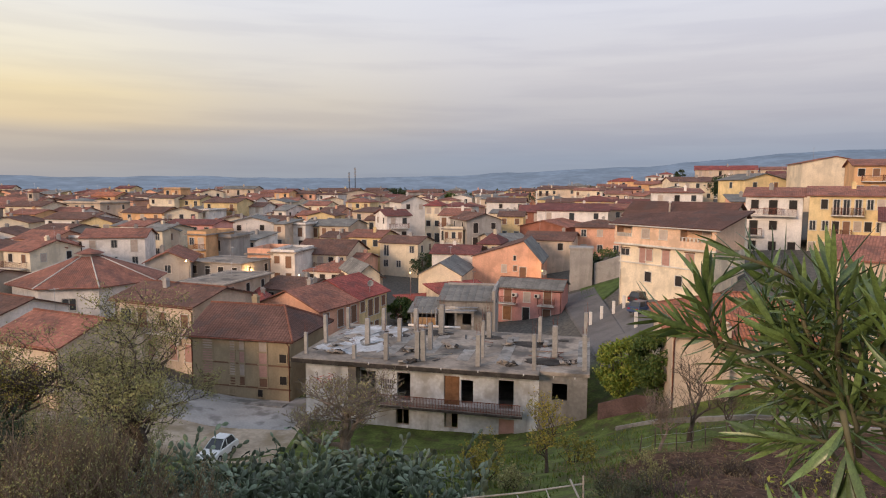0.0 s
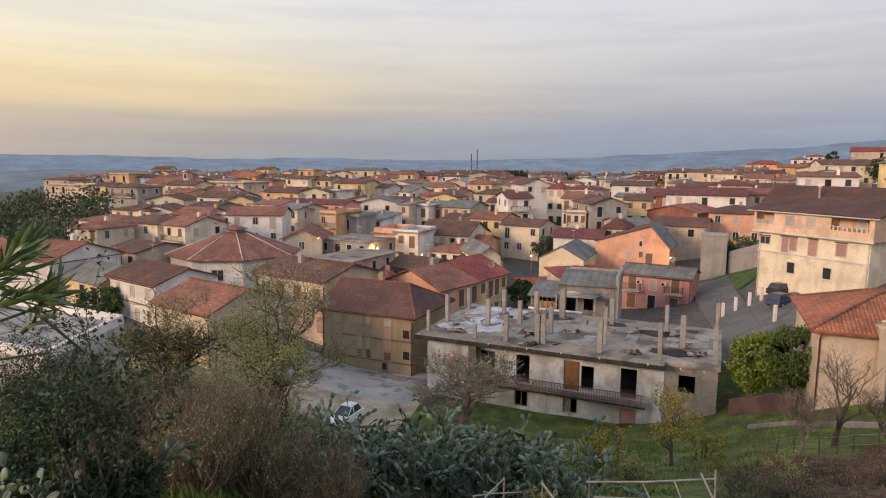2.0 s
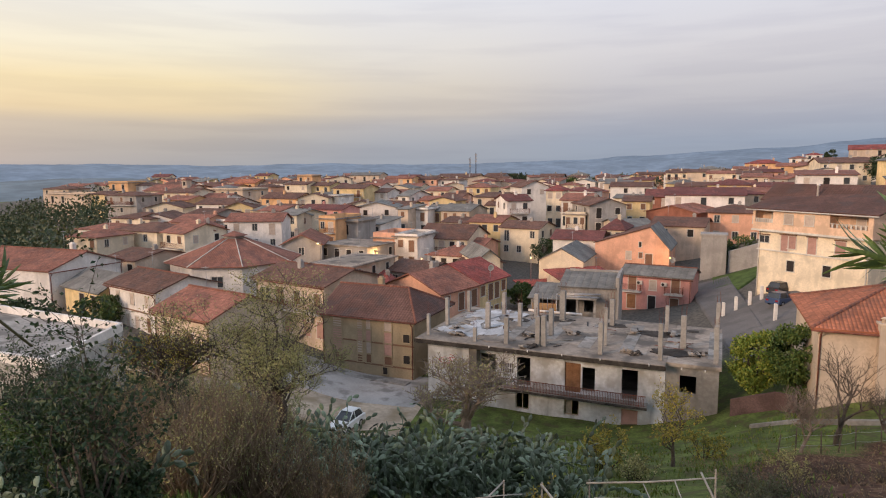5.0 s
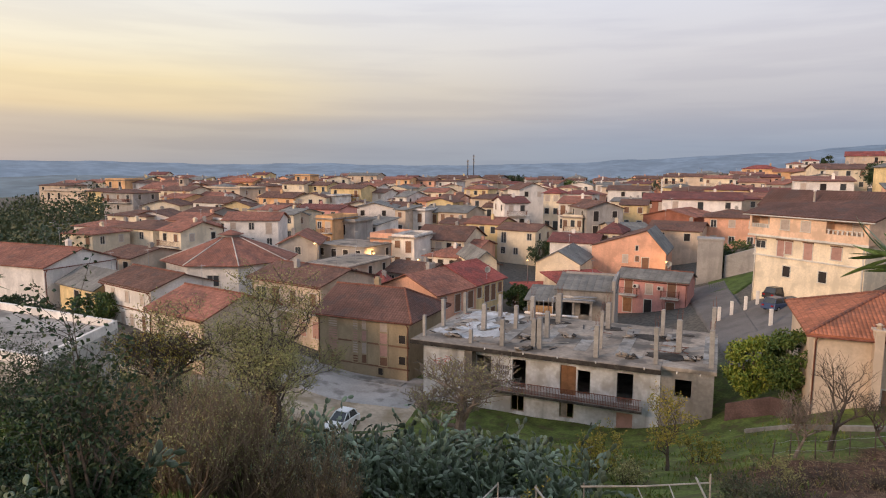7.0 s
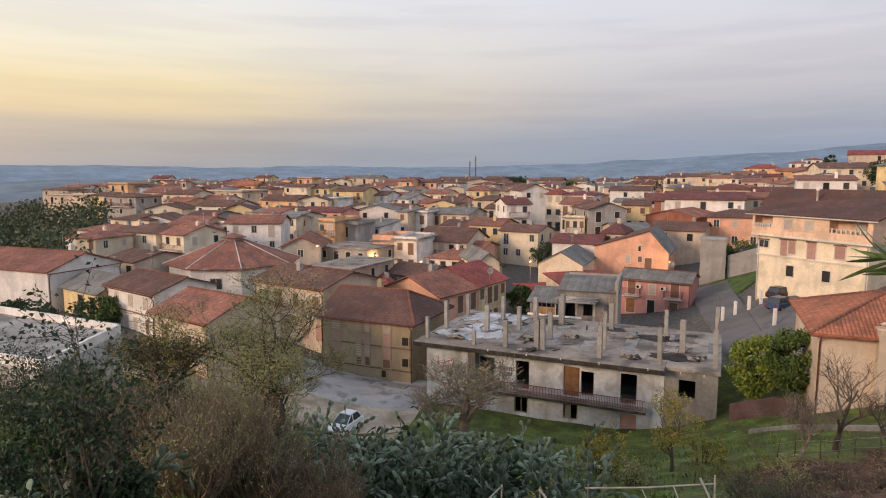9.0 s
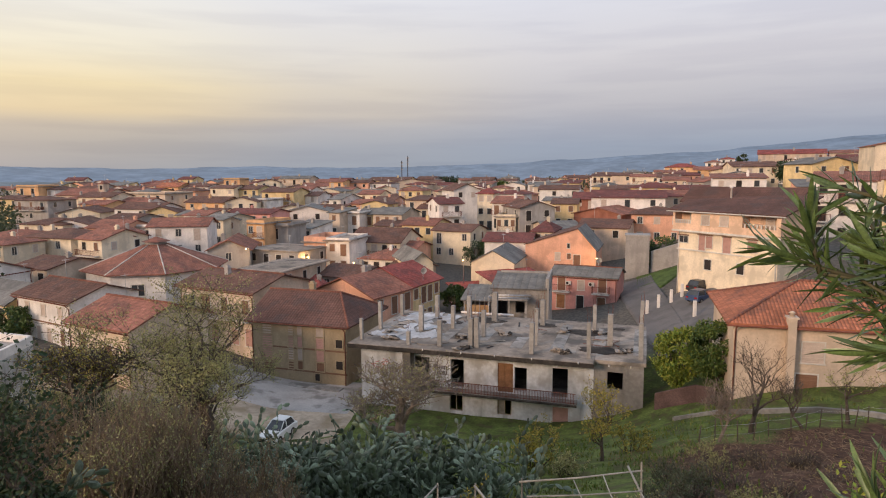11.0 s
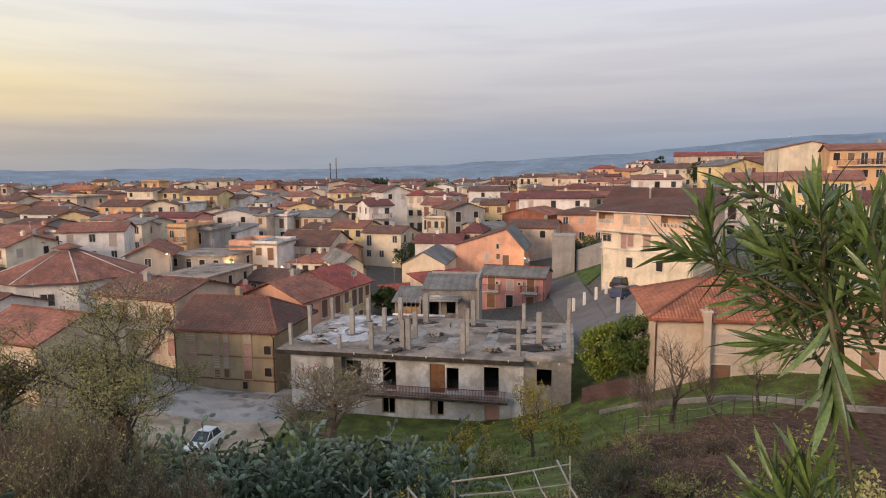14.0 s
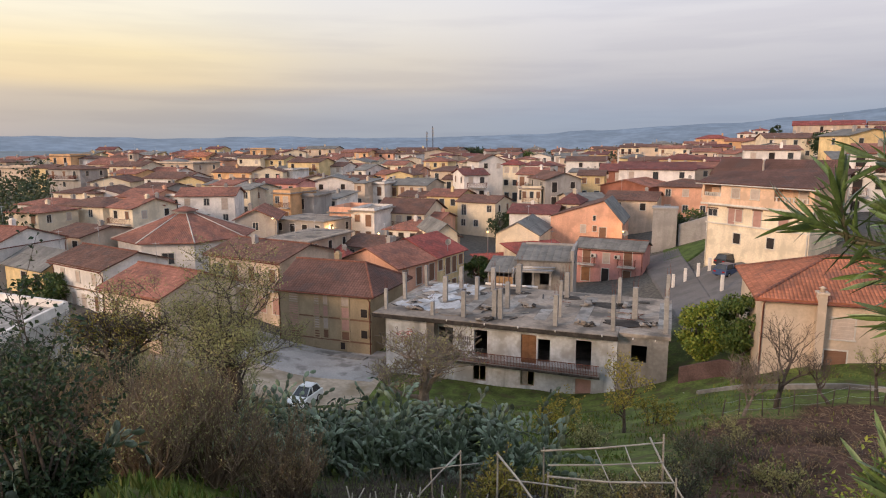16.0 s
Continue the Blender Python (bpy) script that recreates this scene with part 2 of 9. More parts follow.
# ---------------------------------------------------------------- ground, yard, roads, far hills
def ground_material():
    m = surface("hillside", (.10, .128, .03), .95, .4, 5, .6, .5, stain=(.09, .08, .035), per_object=0)
    n, k = m.node_tree.nodes, m.node_tree.links
    b = n["Principled BSDF"]
    base = b.inputs["Base Color"].links[0].from_socket
    geo = n.new("ShaderNodeTexCoord")
    sep = n.new("ShaderNodeSeparateXYZ")
    k.new(geo.outputs["Object"], sep.inputs[0])
    wob = n.new("ShaderNodeTexNoise")
    wob.inputs["Scale"].default_value, wob.inputs["Detail"].default_value = .35, 6
    k.new(geo.outputs["Object"], wob.inputs["Vector"])
    w8 = math_node(n, k, "MULTIPLY", math_node(n, k, "SUBTRACT", wob.outputs[0], .5), 12)
    # bare reddish soil of the vineyard terrace
    sx = math_node(n, k, "ADD", sep.outputs[0], w8)
    sy = math_node(n, k, "ADD", sep.outputs[1], w8)
    s1 = math_node(n, k, "SUBTRACT", math_node(n, k, "MULTIPLY", sx, 1.0), math_node(n, k, "MULTIPLY", sy, .12))
    rs = ramp_node(n, ((.40, (0, 0, 0)), (.60, (1, 1, 1))))
    k.new(math_node(n, k, "ADD", math_node(n, k, "MULTIPLY", s1, .1), .15), rs.inputs[0])
    ry = ramp_node(n, ((.45, (1, 1, 1)), (.55, (0, 0, 0))))
    k.new(math_node(n, k, "ADD", math_node(n, k, "MULTIPLY", math_node(n, k, "SUBTRACT", sy, math_node(n, k, "MULTIPLY", sep.outputs[0], .45)), .04), -.54), ry.inputs[0])
    both = math_node(n, k, "MULTIPLY", rs.outputs[0], ry.outputs[0])
    fine = n.new("ShaderNodeTexNoise")
    fine.inputs["Scale"].default_value, fine.inputs["Detail"].default_value = 2.5, 8
    k.new(geo.outputs["Object"], fine.inputs["Vector"])
    soil = ramp_node(n, ((.3, (.036, .019, .012)), (.5, (.085, .043, .026)), (.72, (.16, .088, .055))))
    k.new(fine.outputs[0], soil.inputs[0])
    c = mix_node(n, k, both, base, soil.outputs[0])
    # trodden town ground between the houses
    ln = n.new("ShaderNodeVectorMath")
    ln.operation = "LENGTH"
    k.new(geo.outputs["Object"], ln.inputs[0])
    rt = ramp_node(n, ((.118, (0, 0, 0)), (.13, (1, 1, 1)), (.78, (1, 1, 1)), (.86, (0, 0, 0))), "LINEAR")
    k.new(math_node(n, k, "DIVIDE", ln.outputs["Value"], 500), rt.inputs[0])
    town = ramp_node(n, ((.3, (.075, .07, .06)), (.7, (.15, .135, .115))))
    k.new(fine.outputs[0], town.inputs[0])
    k.new(mix_node(n, k, rt.outputs[0], c, town.outputs[0]), b.inputs["Base Color"])
    return m


verts, faces = [], []
RINGS, SPOKES = 138, 200
for i in range(RINGS):
    r = .45 * 1.07 ** i
    for j in range(SPOKES):
        a = 2 * math.pi * j / SPOKES
        x, y = r * math.sin(a), r * math.cos(a)
        verts.append((x, y, height(x, y)))
for i in range(RINGS - 1):
    for j in range(SPOKES):
        j1 = (j + 1) % SPOKES
        faces.append((i * SPOKES + j, (i + 1) * SPOKES + j, (i + 1) * SPOKES + j1, i * SPOKES + j1))
faces.append(tuple(range(SPOKES)))
me = bpy.data.meshes.new("ground")
me.from_pydata(verts, [], faces)
me.validate()
bmg = bmesh.new()
bmg.from_mesh(me)
bmesh.ops.recalc_face_normals(bmg, faces=bmg.faces)
bmg.to_mesh(me)
bmg.free()
for p in me.polygons:
    p.use_smooth = True
me.materials.append(ground_material())
tagged(new("ground", me), "grassy hillside falling to a town with bare soil patches", "ground", kind="structure")

GRAVEL = surface("dusty_gravel", (.42, .335, .245), .95, .22, 3, .25, .4, stain=(.29, .22, .13))
ASPHALT = surface("worn_asphalt", (.17, .16, .155), .92, .15, 8, .3, .3, stain=(.12, .115, .11))


def drape(name, corners, material, label, n=24, lift=.06, category="road"):
    """A sheet over the terrain inside four corners in plan."""
    bm = bmesh.new()
    c = [Vector((*p, 0)) for p in corners]
    grid = []
    for i in range(n + 1):
        row = []
        for j in range(n + 1):
            p = c[0].lerp(c[1], i / n).lerp(c[3].lerp(c[2], i / n), j / n)
            e = .5 * noise.noise(Vector((p.x * .4, p.y * .4, 3))) if 0 in (i, j) or n in (i, j) else 0
            edge = 0 in (i, j) or n in (i, j)
            row.append(bm.verts.new((p.x + e, p.y + e, height(p.x + e, p.y + e) - .4 if edge else max(height(p.x + u, p.y + v) for u in (-.6, .6) for v in (-.6, .6)) + lift)))
        grid.append(row)
    for i in range(n):
        for j in range(n):
            bm.faces.new((grid[i][j], grid[i + 1][j], grid[i + 1][j + 1], grid[i][j + 1])).smooth = True
    bmesh.ops.recalc_face_normals(bm, faces=bm.faces)
    return solo(name, bm, material, label, category, kind="structure")


drape("yard", ((-38, 43), (-11.3, 42.6), (-10.5, 58), (-30, 62)), GRAVEL, "pale gravel yard with worn dusty patches", category="yard")
drape("yard_paving", ((-38, 51.5), (-11.4, 49.5), (-10.6, 57.9), (-30, 61.8)), surface("pale_worn_asphalt", (.42, .39, .36), .93, .15, 6, .3, .3, stain=(.2, .185, .165)), "pale worn asphalt along the brown house", lift=.12, category="yard")
drape("road", ((15.0, 56.5), (18.5, 57), (24.5, 100), (18.5, 100)), ASPHALT, "worn grey asphalt street between houses")
drape("road_parking", ((17.6, 58), (26.5, 62), (26, 82), (21.2, 80)), ASPHALT, "worn asphalt parking strip below the apartments")
LAWN = surface("lawn", (.075, .115, .03), .95, .25, 5, .8, .4)
drape("lawn", ((19.5, 88), (23, 88), (31, 99), (22, 100.5)), LAWN, "strip of short green grass below a stone wall", category="lawn")
drape("road_lane", ((-9, 60), (-6.8, 60), (2, 110), (-1, 110)), ASPHALT, "narrow asphalt lane between old houses")


def ridge(name, r0, r1, top, col, haze_col, glow, label, seed, rough_z):
    """A band of far hills: from its foot at r0 up to its crest at r1. Distance haze is painted in by bluish colour and
    emission.
    """
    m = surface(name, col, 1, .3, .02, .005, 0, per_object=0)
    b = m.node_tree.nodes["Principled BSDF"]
    b.inputs["Emission Color"].default_value = (*haze_col, 1)
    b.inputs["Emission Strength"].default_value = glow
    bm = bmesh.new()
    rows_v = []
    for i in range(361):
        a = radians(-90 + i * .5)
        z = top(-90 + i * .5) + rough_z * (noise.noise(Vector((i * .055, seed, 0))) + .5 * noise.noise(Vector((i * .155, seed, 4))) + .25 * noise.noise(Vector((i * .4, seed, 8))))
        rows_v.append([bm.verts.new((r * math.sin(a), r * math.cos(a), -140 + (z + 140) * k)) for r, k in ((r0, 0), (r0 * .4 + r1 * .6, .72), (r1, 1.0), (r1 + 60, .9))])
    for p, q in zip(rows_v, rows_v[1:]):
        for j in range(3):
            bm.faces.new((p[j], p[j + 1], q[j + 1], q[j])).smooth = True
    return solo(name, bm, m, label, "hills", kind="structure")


ridge("backdrop_plain", 900, 1500, lambda a: -46 + 10 * smooth(-20, 10, a), (.07, .085, .07), (.12, .14, .145), .5, "wooded plain far beyond the town, dusk haze painted in", 1.0, 7)
ridge("backdrop_hills", 1800, 2900, lambda a: -8 + 26 * smooth(0, 20, a), (.08, .10, .115), (.125, .155, .19), .6, "low hills with evening haze painted in as blue-grey", 6.0, 12)
ridge("backdrop_mountains", 3300, 4600, lambda a: 70 + 4 * smooth(30, 60, -a) + 70 * smooth(-8, 16, a) + 110 * smooth(12, 34, a), (.09, .115, .15), (.14, .18, .24), .72, "mountain ridge on the horizon, haze painted in as blue", 11.0, 16)


# ---------------------------------------------------------------- houses
def roof_planes(w, d, h, kind, rise, o):
    """The tops of the roof planes: polygons, first edge along the eave. Local x along the front, y inwards, z up."""
    a, b, c, e, m = -w / 2 - o, w / 2 + o, -o, d + o, h + rise
    s = h - o * rise / (d / 2 if kind != "gable_y" else w / 2)
    if kind == "gable_x":
        return [[(a, c, s), (b, c, s), (b, d / 2, m), (a, d / 2, m)], [(b, e, s), (a, e, s), (a, d / 2, m), (b, d / 2, m)]]
    if kind == "gable_y":
        return [[(a, e, s), (a, c, s), (0, c, m), (0, e, m)], [(b, c, s), (b, e, s), (0, e, m), (0, c, m)]]
    if kind == "mono":
        s = h - o * rise / d
        return [[(a, c, s), (b, c, s), (b, e, m), (a, e, m)]]
    i = min(d, w) / 2 * (.95 if kind == "hip" else .62) + o
    l, r = (a + i if kind == "hip" else a), b - i
    planes = [[(a, c, s), (b, c, s), (r, d / 2, m), (l, d / 2, m)], [(b, e, s), (a, e, s), (l, d / 2, m), (r, d / 2, m)], [(b, c, s), (b, e, s), (r, d / 2, m)]]
    if kind == "hip":
        planes.append([(a, e, s), (a, c, s), (l, d / 2, m)])
    return planes


def roof_mesh(w, d, h, kind, rise, o, thick, material):
    bm = bmesh.new()
    uv = bm.loops.layers.uv.new("roof")
    for poly in roof_planes(w, d, h, kind, rise, o):
        p = [Vector(q) for q in poly]
        along = (p[1] - p[0]).normalized()
        up = (p[-1] - p[0]) - along * (p[-1] - p[0]).dot(along)
        up.normalize()
        top = add_prism(bm, [q + Vector((0, 0, thick)) for q in p], (0, 0, -thick))
        for lp in top.loops:
            q = lp.vert.co - p[0]
            lp[uv].uv = (q.dot(along), q.dot(up))
    return mesh_of("roof", bm, material)


def wall_mesh(w, d, h, kind, rise, material):
    bm = bmesh.new()
    k = rise * .97
    if kind == "gable_y":
        add_prism(bm, [(-w / 2, 0, 0), (w / 2, 0, 0), (w / 2, 0, h), (0, 0, h + k), (-w / 2, 0, h)], (0, d, 0))
    elif kind == "gable_x":
        add_prism(bm, [(-w / 2, d, 0), (-w / 2, 0, 0), (-w / 2, 0, h), (-w / 2, d / 2, h + k), (-w / 2, d, h)][::-1], (w, 0, 0))
    elif kind == "mono":
        add_prism(bm, [(-w / 2, d, 0), (-w / 2, 0, 0), (-w / 2, 0, h), (-w / 2, d, h + k)][::-1], (w, 0, 0))
    elif kind == "hip_r":
        add_prism(bm, [(-w / 2, d, 0), (-w / 2, 0, 0), (-w / 2, 0, h), (-w / 2, d / 2, h + k), (-w / 2, d, h)][::-1], (.3, 0, 0))
        add_box(bm, -w / 2 + .3, 0, 0, w / 2, d, h)
    else:
        add_box(bm, -w / 2, 0, 0, w / 2, d, h)
    bmesh.ops.recalc_face_normals(bm, faces=bm.faces)
    return mesh_of("wall", bm, material)


_kit = {}


def opening_kit(kind, w, h):
    """Shared meshes of one kind of window or door: surround with sill, and its leaf (glass, shutter or a sheet painted
    as a dark room).
    """
    key = (kind, round(w, 1), round(h, 1))
    if key not in _kit:
        w, h = key[1], key[2]
        bm = bmesh.new()
        t, pr = .09, .05
        add_box(bm, -w / 2 - t, -pr, 0, -w / 2, .02, h)
        add_box(bm, w / 2, -pr, 0, w / 2 + t, .02, h)
        add_box(bm, -w / 2 - t, -pr, h, w / 2 + t, .02, h + t)
        add_box(bm, -w / 2 - t - .05, -pr - .08, -.08, w / 2 + t + .05, .02, 0)
        frame_me = mesh_of("surround", bm, OCHRE if kind.startswith("flush_") else TRIM)
        kind = kind.replace("flush_", "")
        bm = bmesh.new()
        if kind == "glass":
            add_box(bm, -w / 2, -.012, 0, w / 2, .01, h)
            mat = GLASS
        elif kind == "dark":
            # no hole behind: the room's shade is this flat black sheet
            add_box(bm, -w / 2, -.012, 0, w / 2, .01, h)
            mat = INTERIOR_SHADE
        else:
            n = max(6, int(h / .12))
            line = [(.01, 0)] + [(-.04 if (i + k) % 2 else -.015, h * i / n) for i in range(n + 1) for k in (0, 1)] + [(.01, h)]
            a = [bm.verts.new((-w / 2, py, pz)) for py, pz in line]
            b = [bm.verts.new((w / 2, py, pz)) for py, pz in line]
            for i in range(len(line) - 1):
                bm.faces.new((a[i], b[i], b[i + 1], a[i + 1]))
            mat = {"brown": SHUTTER_BROWN, "pale": SHUTTER_PALE, "pink": SHUTTER_PINK, "door": DOORWOOD}[kind]
        _kit[key] = frame_me, mesh_of("leaf", bm, mat)
    return _kit[key]


def opening(parent, m, kind="glass", w=1.0, h=1.3, name="window", cross=True):
    fm, lm = opening_kit(kind, w, h)
    kind = kind.replace("flush_", "")
    if not cross:
        key = ("far", kind, round(w, 1), round(h, 1))
        if key not in _kit:
            bm = bmesh.new()
            bm.from_mesh(fm)
            k = len(bm.faces)
            bm.from_mesh(lm)
            bm.faces.ensure_lookup_table()
            for f in bm.faces[k:]:
                f.material_index = 1
            _kit[key] = mesh_of("window", bm, fm.materials[0], lm.materials[0])
        return part(name, _kit[key], None, parent, m=m)
    ob = part(name, fm, None, parent, m=m)
    part("pane" if kind in ("glass", "dark") else "shutter", lm, None, ob)
    if kind == "glass" and cross:
        key = ("bars", round(w, 1), round(h, 1))
        if key not in _kit:
            bm = bmesh.new()
            add_box(bm, -.03, -.03, 0, .03, 0, h)
            for x in (-w / 2, w / 2 - .05):
                add_box(bm, x, -.028, 0, x + .05, 0, h)
            _kit[key] = mesh_of("casement", bm, TRIM)
        part("casement", _kit[key], None, ob)
    return ob


def balcony(parent, m, w, d=1.1, solid=None):
    bm = bmesh.new()
    add_box(bm, -w / 2, -d, -.16, w / 2, 0, 0)
    slab = part("balcony", bm, TRIM, parent, m=m)
    bm = bmesh.new()
    if solid:
        add_box(bm, -w / 2, -d, 0, w / 2, -d + .12, .95)
        add_box(bm, -w / 2, -d + .12, 0, -w / 2 + .12, 0, .95)
        add_box(bm, w / 2 - .12, -d + .12, 0, w / 2, 0, .95)
        part("parapet", bm, solid, slab)
        return slab
    n = int(w / .16)
    for i in range(n + 1):
        x = -w / 2 + .03 + (w - .06) * i / n
        add_box(bm, x - .012, -d + .02, 0, x + .012, -d + .045, .95)
    for x in (-w / 2 + .02, w / 2 - .05):
        for i in range(1, 6):
            add_box(bm, x, -d * i / 6, 0, x + .025, -d * i / 6 + .025, .95)
        add_box(bm, x, -d, .95, x + .035, 0, 1.0)
    add_box(bm, -w / 2, -d + .01, .95, w / 2, -d + .055, 1.0)
    tagged(part("railing", bm, RUST, slab), kind="stuff")
    return slab


WORDS = {1: "one-storey", 2: "two-storey", 3: "three-storey", 4: "four-storey"}
GAB = {"gable_x": "gabled", "gable_y": "gabled", "hip": "hipped", "hip_r": "hipped", "mono": "single-pitch", "flat": "flat"}
MATS = {"grey": "rendered", "brick": "masonry"}


def house(x, y, z, w, d, h, turn, kind="gable_x", rise=1.6, wall="cream", tiles="brown", rows=2, cols=0, side=0, leaf="mix", over=.45, balc=0, chimney=1, foot=1.5, label="", plain=False, detail=False, row_h=3.0):
    """A house whose front is centred on x, y with its floor at z and eaves h above. rows, cols: storeys and openings across the front; side: openings on each side wall."""
    rnd = random.Random(int(abs(x) * 91 + abs(y) * 57 + w * 13))
    roof_name = "flat concrete roof" if kind == "flat" else f"{GAB[kind]} {'grey sheet' if tiles == 'grey' else tiles.replace('dark', 'dark red') + ' tiled'} roof"
    # an orange wall's tint includes painted lamplight
    tint = {"grey": "grey rendered", "brick": "bare brick"}.get(wall, wall + " plastered")
    label = label or f"{WORDS[max(1, min(4, rows))]} {tint} house with a {roof_name}"
    ob = thing("house", pose(x, y, z - foot, 0, 0, turn), label, "house", "houses of the town")
    part("wall", wall_mesh(w, d, h + foot, kind, rise, WALLS[wall]), None, ob)
    hh = h + foot
    if kind == "flat":
        bm = bmesh.new()
        add_box(bm, -w / 2 - over, -over, hh, w / 2 + over, d + over, hh + .22)
        roof = part("roof", bm, SLAB, ob)
        bm = bmesh.new()
        for q in ((-w / 2, 0, w / 2, .15), (-w / 2, d - .15, w / 2, d), (-w / 2, .15, -w / 2 + .15, d - .15), (w / 2 - .15, .15, w / 2, d - .15)):
            add_box(bm, q[0], q[1], hh + .22, q[2], q[3], hh + .22 + rise)
        part("parapet", bm, WALLS[wall], roof)
    else:
        roof = part("roof", roof_mesh(w, d, hh, kind, rise, over, .14, ROOFS[tiles]), None, ob)
        if detail:
            bm = bmesh.new()
            seams = set()
            for poly in roof_planes(w, d, hh, kind, rise, over):
                top = [q for q in poly if q[2] > hh + rise - .01]
                if len(top) == 2:
                    seams.add(tuple(sorted(top)))
                if kind.startswith("hip"):
                    for i, q in enumerate(poly):
                        nq = poly[(i + 1) % len(poly)]
                        if abs(q[2] - nq[2]) > .3 and abs(q[0] - nq[0]) > .2:
                            seams.add(tuple(sorted((q, nq))))
            for p, q in seams:
                p, q = Vector(p), Vector(q)
                n = max(2, int((q - p).length / .42))
                for i in range(n):
                    u0, u1 = p.lerp(q, i / n), p.lerp(q, (i + .97) / n)
                    add_tube(bm, [u0 + Vector((0, 0, .13)), u1 + Vector((0, 0, .15))], [.13, .11], 6)
            part("ridge_tiles", bm, T_TERRA, roof)
            bm = bmesh.new()
            add_tube(bm, [(-w / 2 - over, -over - .06, hh - .22), (w / 2 + over, -over - .06, hh - .22)], [.07, .07], 6)
            part("gutter", bm, RUST, roof)
            for px in (-w / 2 + .12, w / 2 - .12):
                bm = bmesh.new()
                add_tube(bm, [(px, -over - .06, hh - .25), (px, -.08, hh - .7), (px, -.08, .3)], [.05, .05, .05], 6)
                part("downpipe", bm, RUST, ob)
    # openings
    cols = cols or max(1, int(w / 3.1))
    n_all = 0
    for s in range(rows if not plain else 0):
        top = hh - .55 - s * row_h
        if top - 1.3 < foot * .4:
            break
        for c in range(cols):
            if rnd.random() < .12 and cols > 2:
                continue
            px = -w / 2 + w * (c + .5) / cols + rnd.uniform(-.12, .12)
            lf = leaf if leaf != "mix" else rnd.choice(("glass", "brown", "pale", "dark", "glass"))
            tall = rnd.random() < .35
            hgt = 2.1 if tall else 1.3
            wd = min(1.1 if tall else 1.0, w / cols * .6)
            if top - hgt < .3:
                hgt = 1.3
            opening(ob, pose(px, 0, top - hgt), lf, wd, hgt, "balcony_door" if hgt > 2 else "window", y < 128)
            if hgt > 2 and s < rows - 1 and balc:
                balcony(ob, pose(px, 0, top - hgt), min(2.4, w / cols))
        for c in range(side):
            py = d * (c + .5) / side
            lf = leaf if leaf != "mix" else rnd.choice(("glass", "brown", "pale", "dark"))
            if turn < 5:
                opening(ob, pose(w / 2, py, top - 1.3, 0, 0, 90), lf, .9, 1.3, "window", y < 128)
            if turn > -5 or x > 15:
                opening(ob, pose(-w / 2, py, top - 1.3, 0, 0, -90), lf, .9, 1.3, "window", y < 128)
    if rows > 1 and balc == 2:
        balcony(ob, pose(0, 0, hh - 2.75), w * .8, 1.1)
    if chimney and kind != "flat":
        cx, cy = rnd.uniform(-.3, .3) * w, d * rnd.uniform(.3, .7)
        bm = bmesh.new()
        zt = hh + rise + .5
        add_box(bm, cx - .28, cy - .28, hh + .1, cx + .28, cy + .28, zt)
        add_box(bm, cx - .36, cy - .36, zt, cx + .36, cy + .36, zt + .1)
        add_box(bm, cx - .2, cy - .2, zt + .1, cx + .2, cy + .2, zt + .3)
        part("chimney", bm, WALLS[wall] if rnd.random() < .5 else GREY, ob)
    if rnd.random() < .5:
        ax, ay = rnd.uniform(-.35, .35) * w, d * .5
        bm = bmesh.new()
        zt = hh + (rise if kind != "flat" else .2)
        add_tube(bm, [(ax, ay, zt - .2), (ax, ay, zt + 2.2)], [.025, .02], 5)
        for i in range(5):
            add_box(bm, ax - .35 + .05 * i, ay - .25 + i * .14, zt + 2.05, ax + .35 - .05 * i, ay - .235 + i * .14, zt + 2.07)
        add_box(bm, ax - .01, ay - .3, zt + 2.04, ax + .01, ay + .4, zt + 2.06)
        part("aerial", bm, STEEL, ob)
    return ob


# the town
house(-19.1, 58.2, 1.7, 10.4, 8.6, 6.1, -13, kind='hip_r', rise=2.1, wall='ochre', tiles='dark brown', rows=2, cols=4, leaf='pink', plain=True, detail=True, chimney=1, over=0.5, foot=1.0)
house(22.15, 42.2, 5.8, 12.0, 10.4, 6.1, -11.7, kind='hip', rise=2.0, wall='beige', tiles='orange', plain=True, detail=True, chimney=0, over=0.5, foot=1.0)
house(12.5, 89.6, 2.5, 9.4, 6.0, 4.8, -20, kind='gable_x', rise=0.95, wall='pink', tiles='grey', rows=2, plain=True, detail=True, chimney=0, over=0.3, foot=1.0)
PEACH_D = 12.0
skew = thing("house", pose(10.9, 106.4, 1.4, 0, 0, -14), "peach plastered house with a lopsided gable and grey sheet roof", "house", "houses of the town")
bm = bmesh.new()
add_prism(bm, [(-5.9, 0, 0), (5.9, 0, 0), (5.9, 0, 7.75), (2.9, 0, 11.2), (-5.9, 0, 8.4)], (0, PEACH_D, 0))
bmesh.ops.recalc_face_normals(bm, faces=bm.faces)
part("wall", bm, PEACH, skew)
for (xa, za), (xb, zb), mat, words in (((-6.15, 8.36), (2.9, 11.24), T_BROWN, "old tiled slope"), ((6.2, 7.45), (2.9, 11.24), T_GREY, "grey sheet slope")):
    bm = bmesh.new()
    uv = bm.loops.layers.uv.new("roof")
    f = add_prism(bm, [(xa, -.2, za + .14), (xa, PEACH_D + .2, za + .14), (xb, PEACH_D + .2, zb + .14), (xb, -.2, zb + .14)], (0, 0, -.13))
    for lp in f.loops:
        lp[uv].uv = (lp.vert.co.y, abs(lp.vert.co.x - xa) * 1.2)
    bmesh.ops.recalc_face_normals(bm, faces=bm.faces)
    part("roof", bm, mat, skew, words)
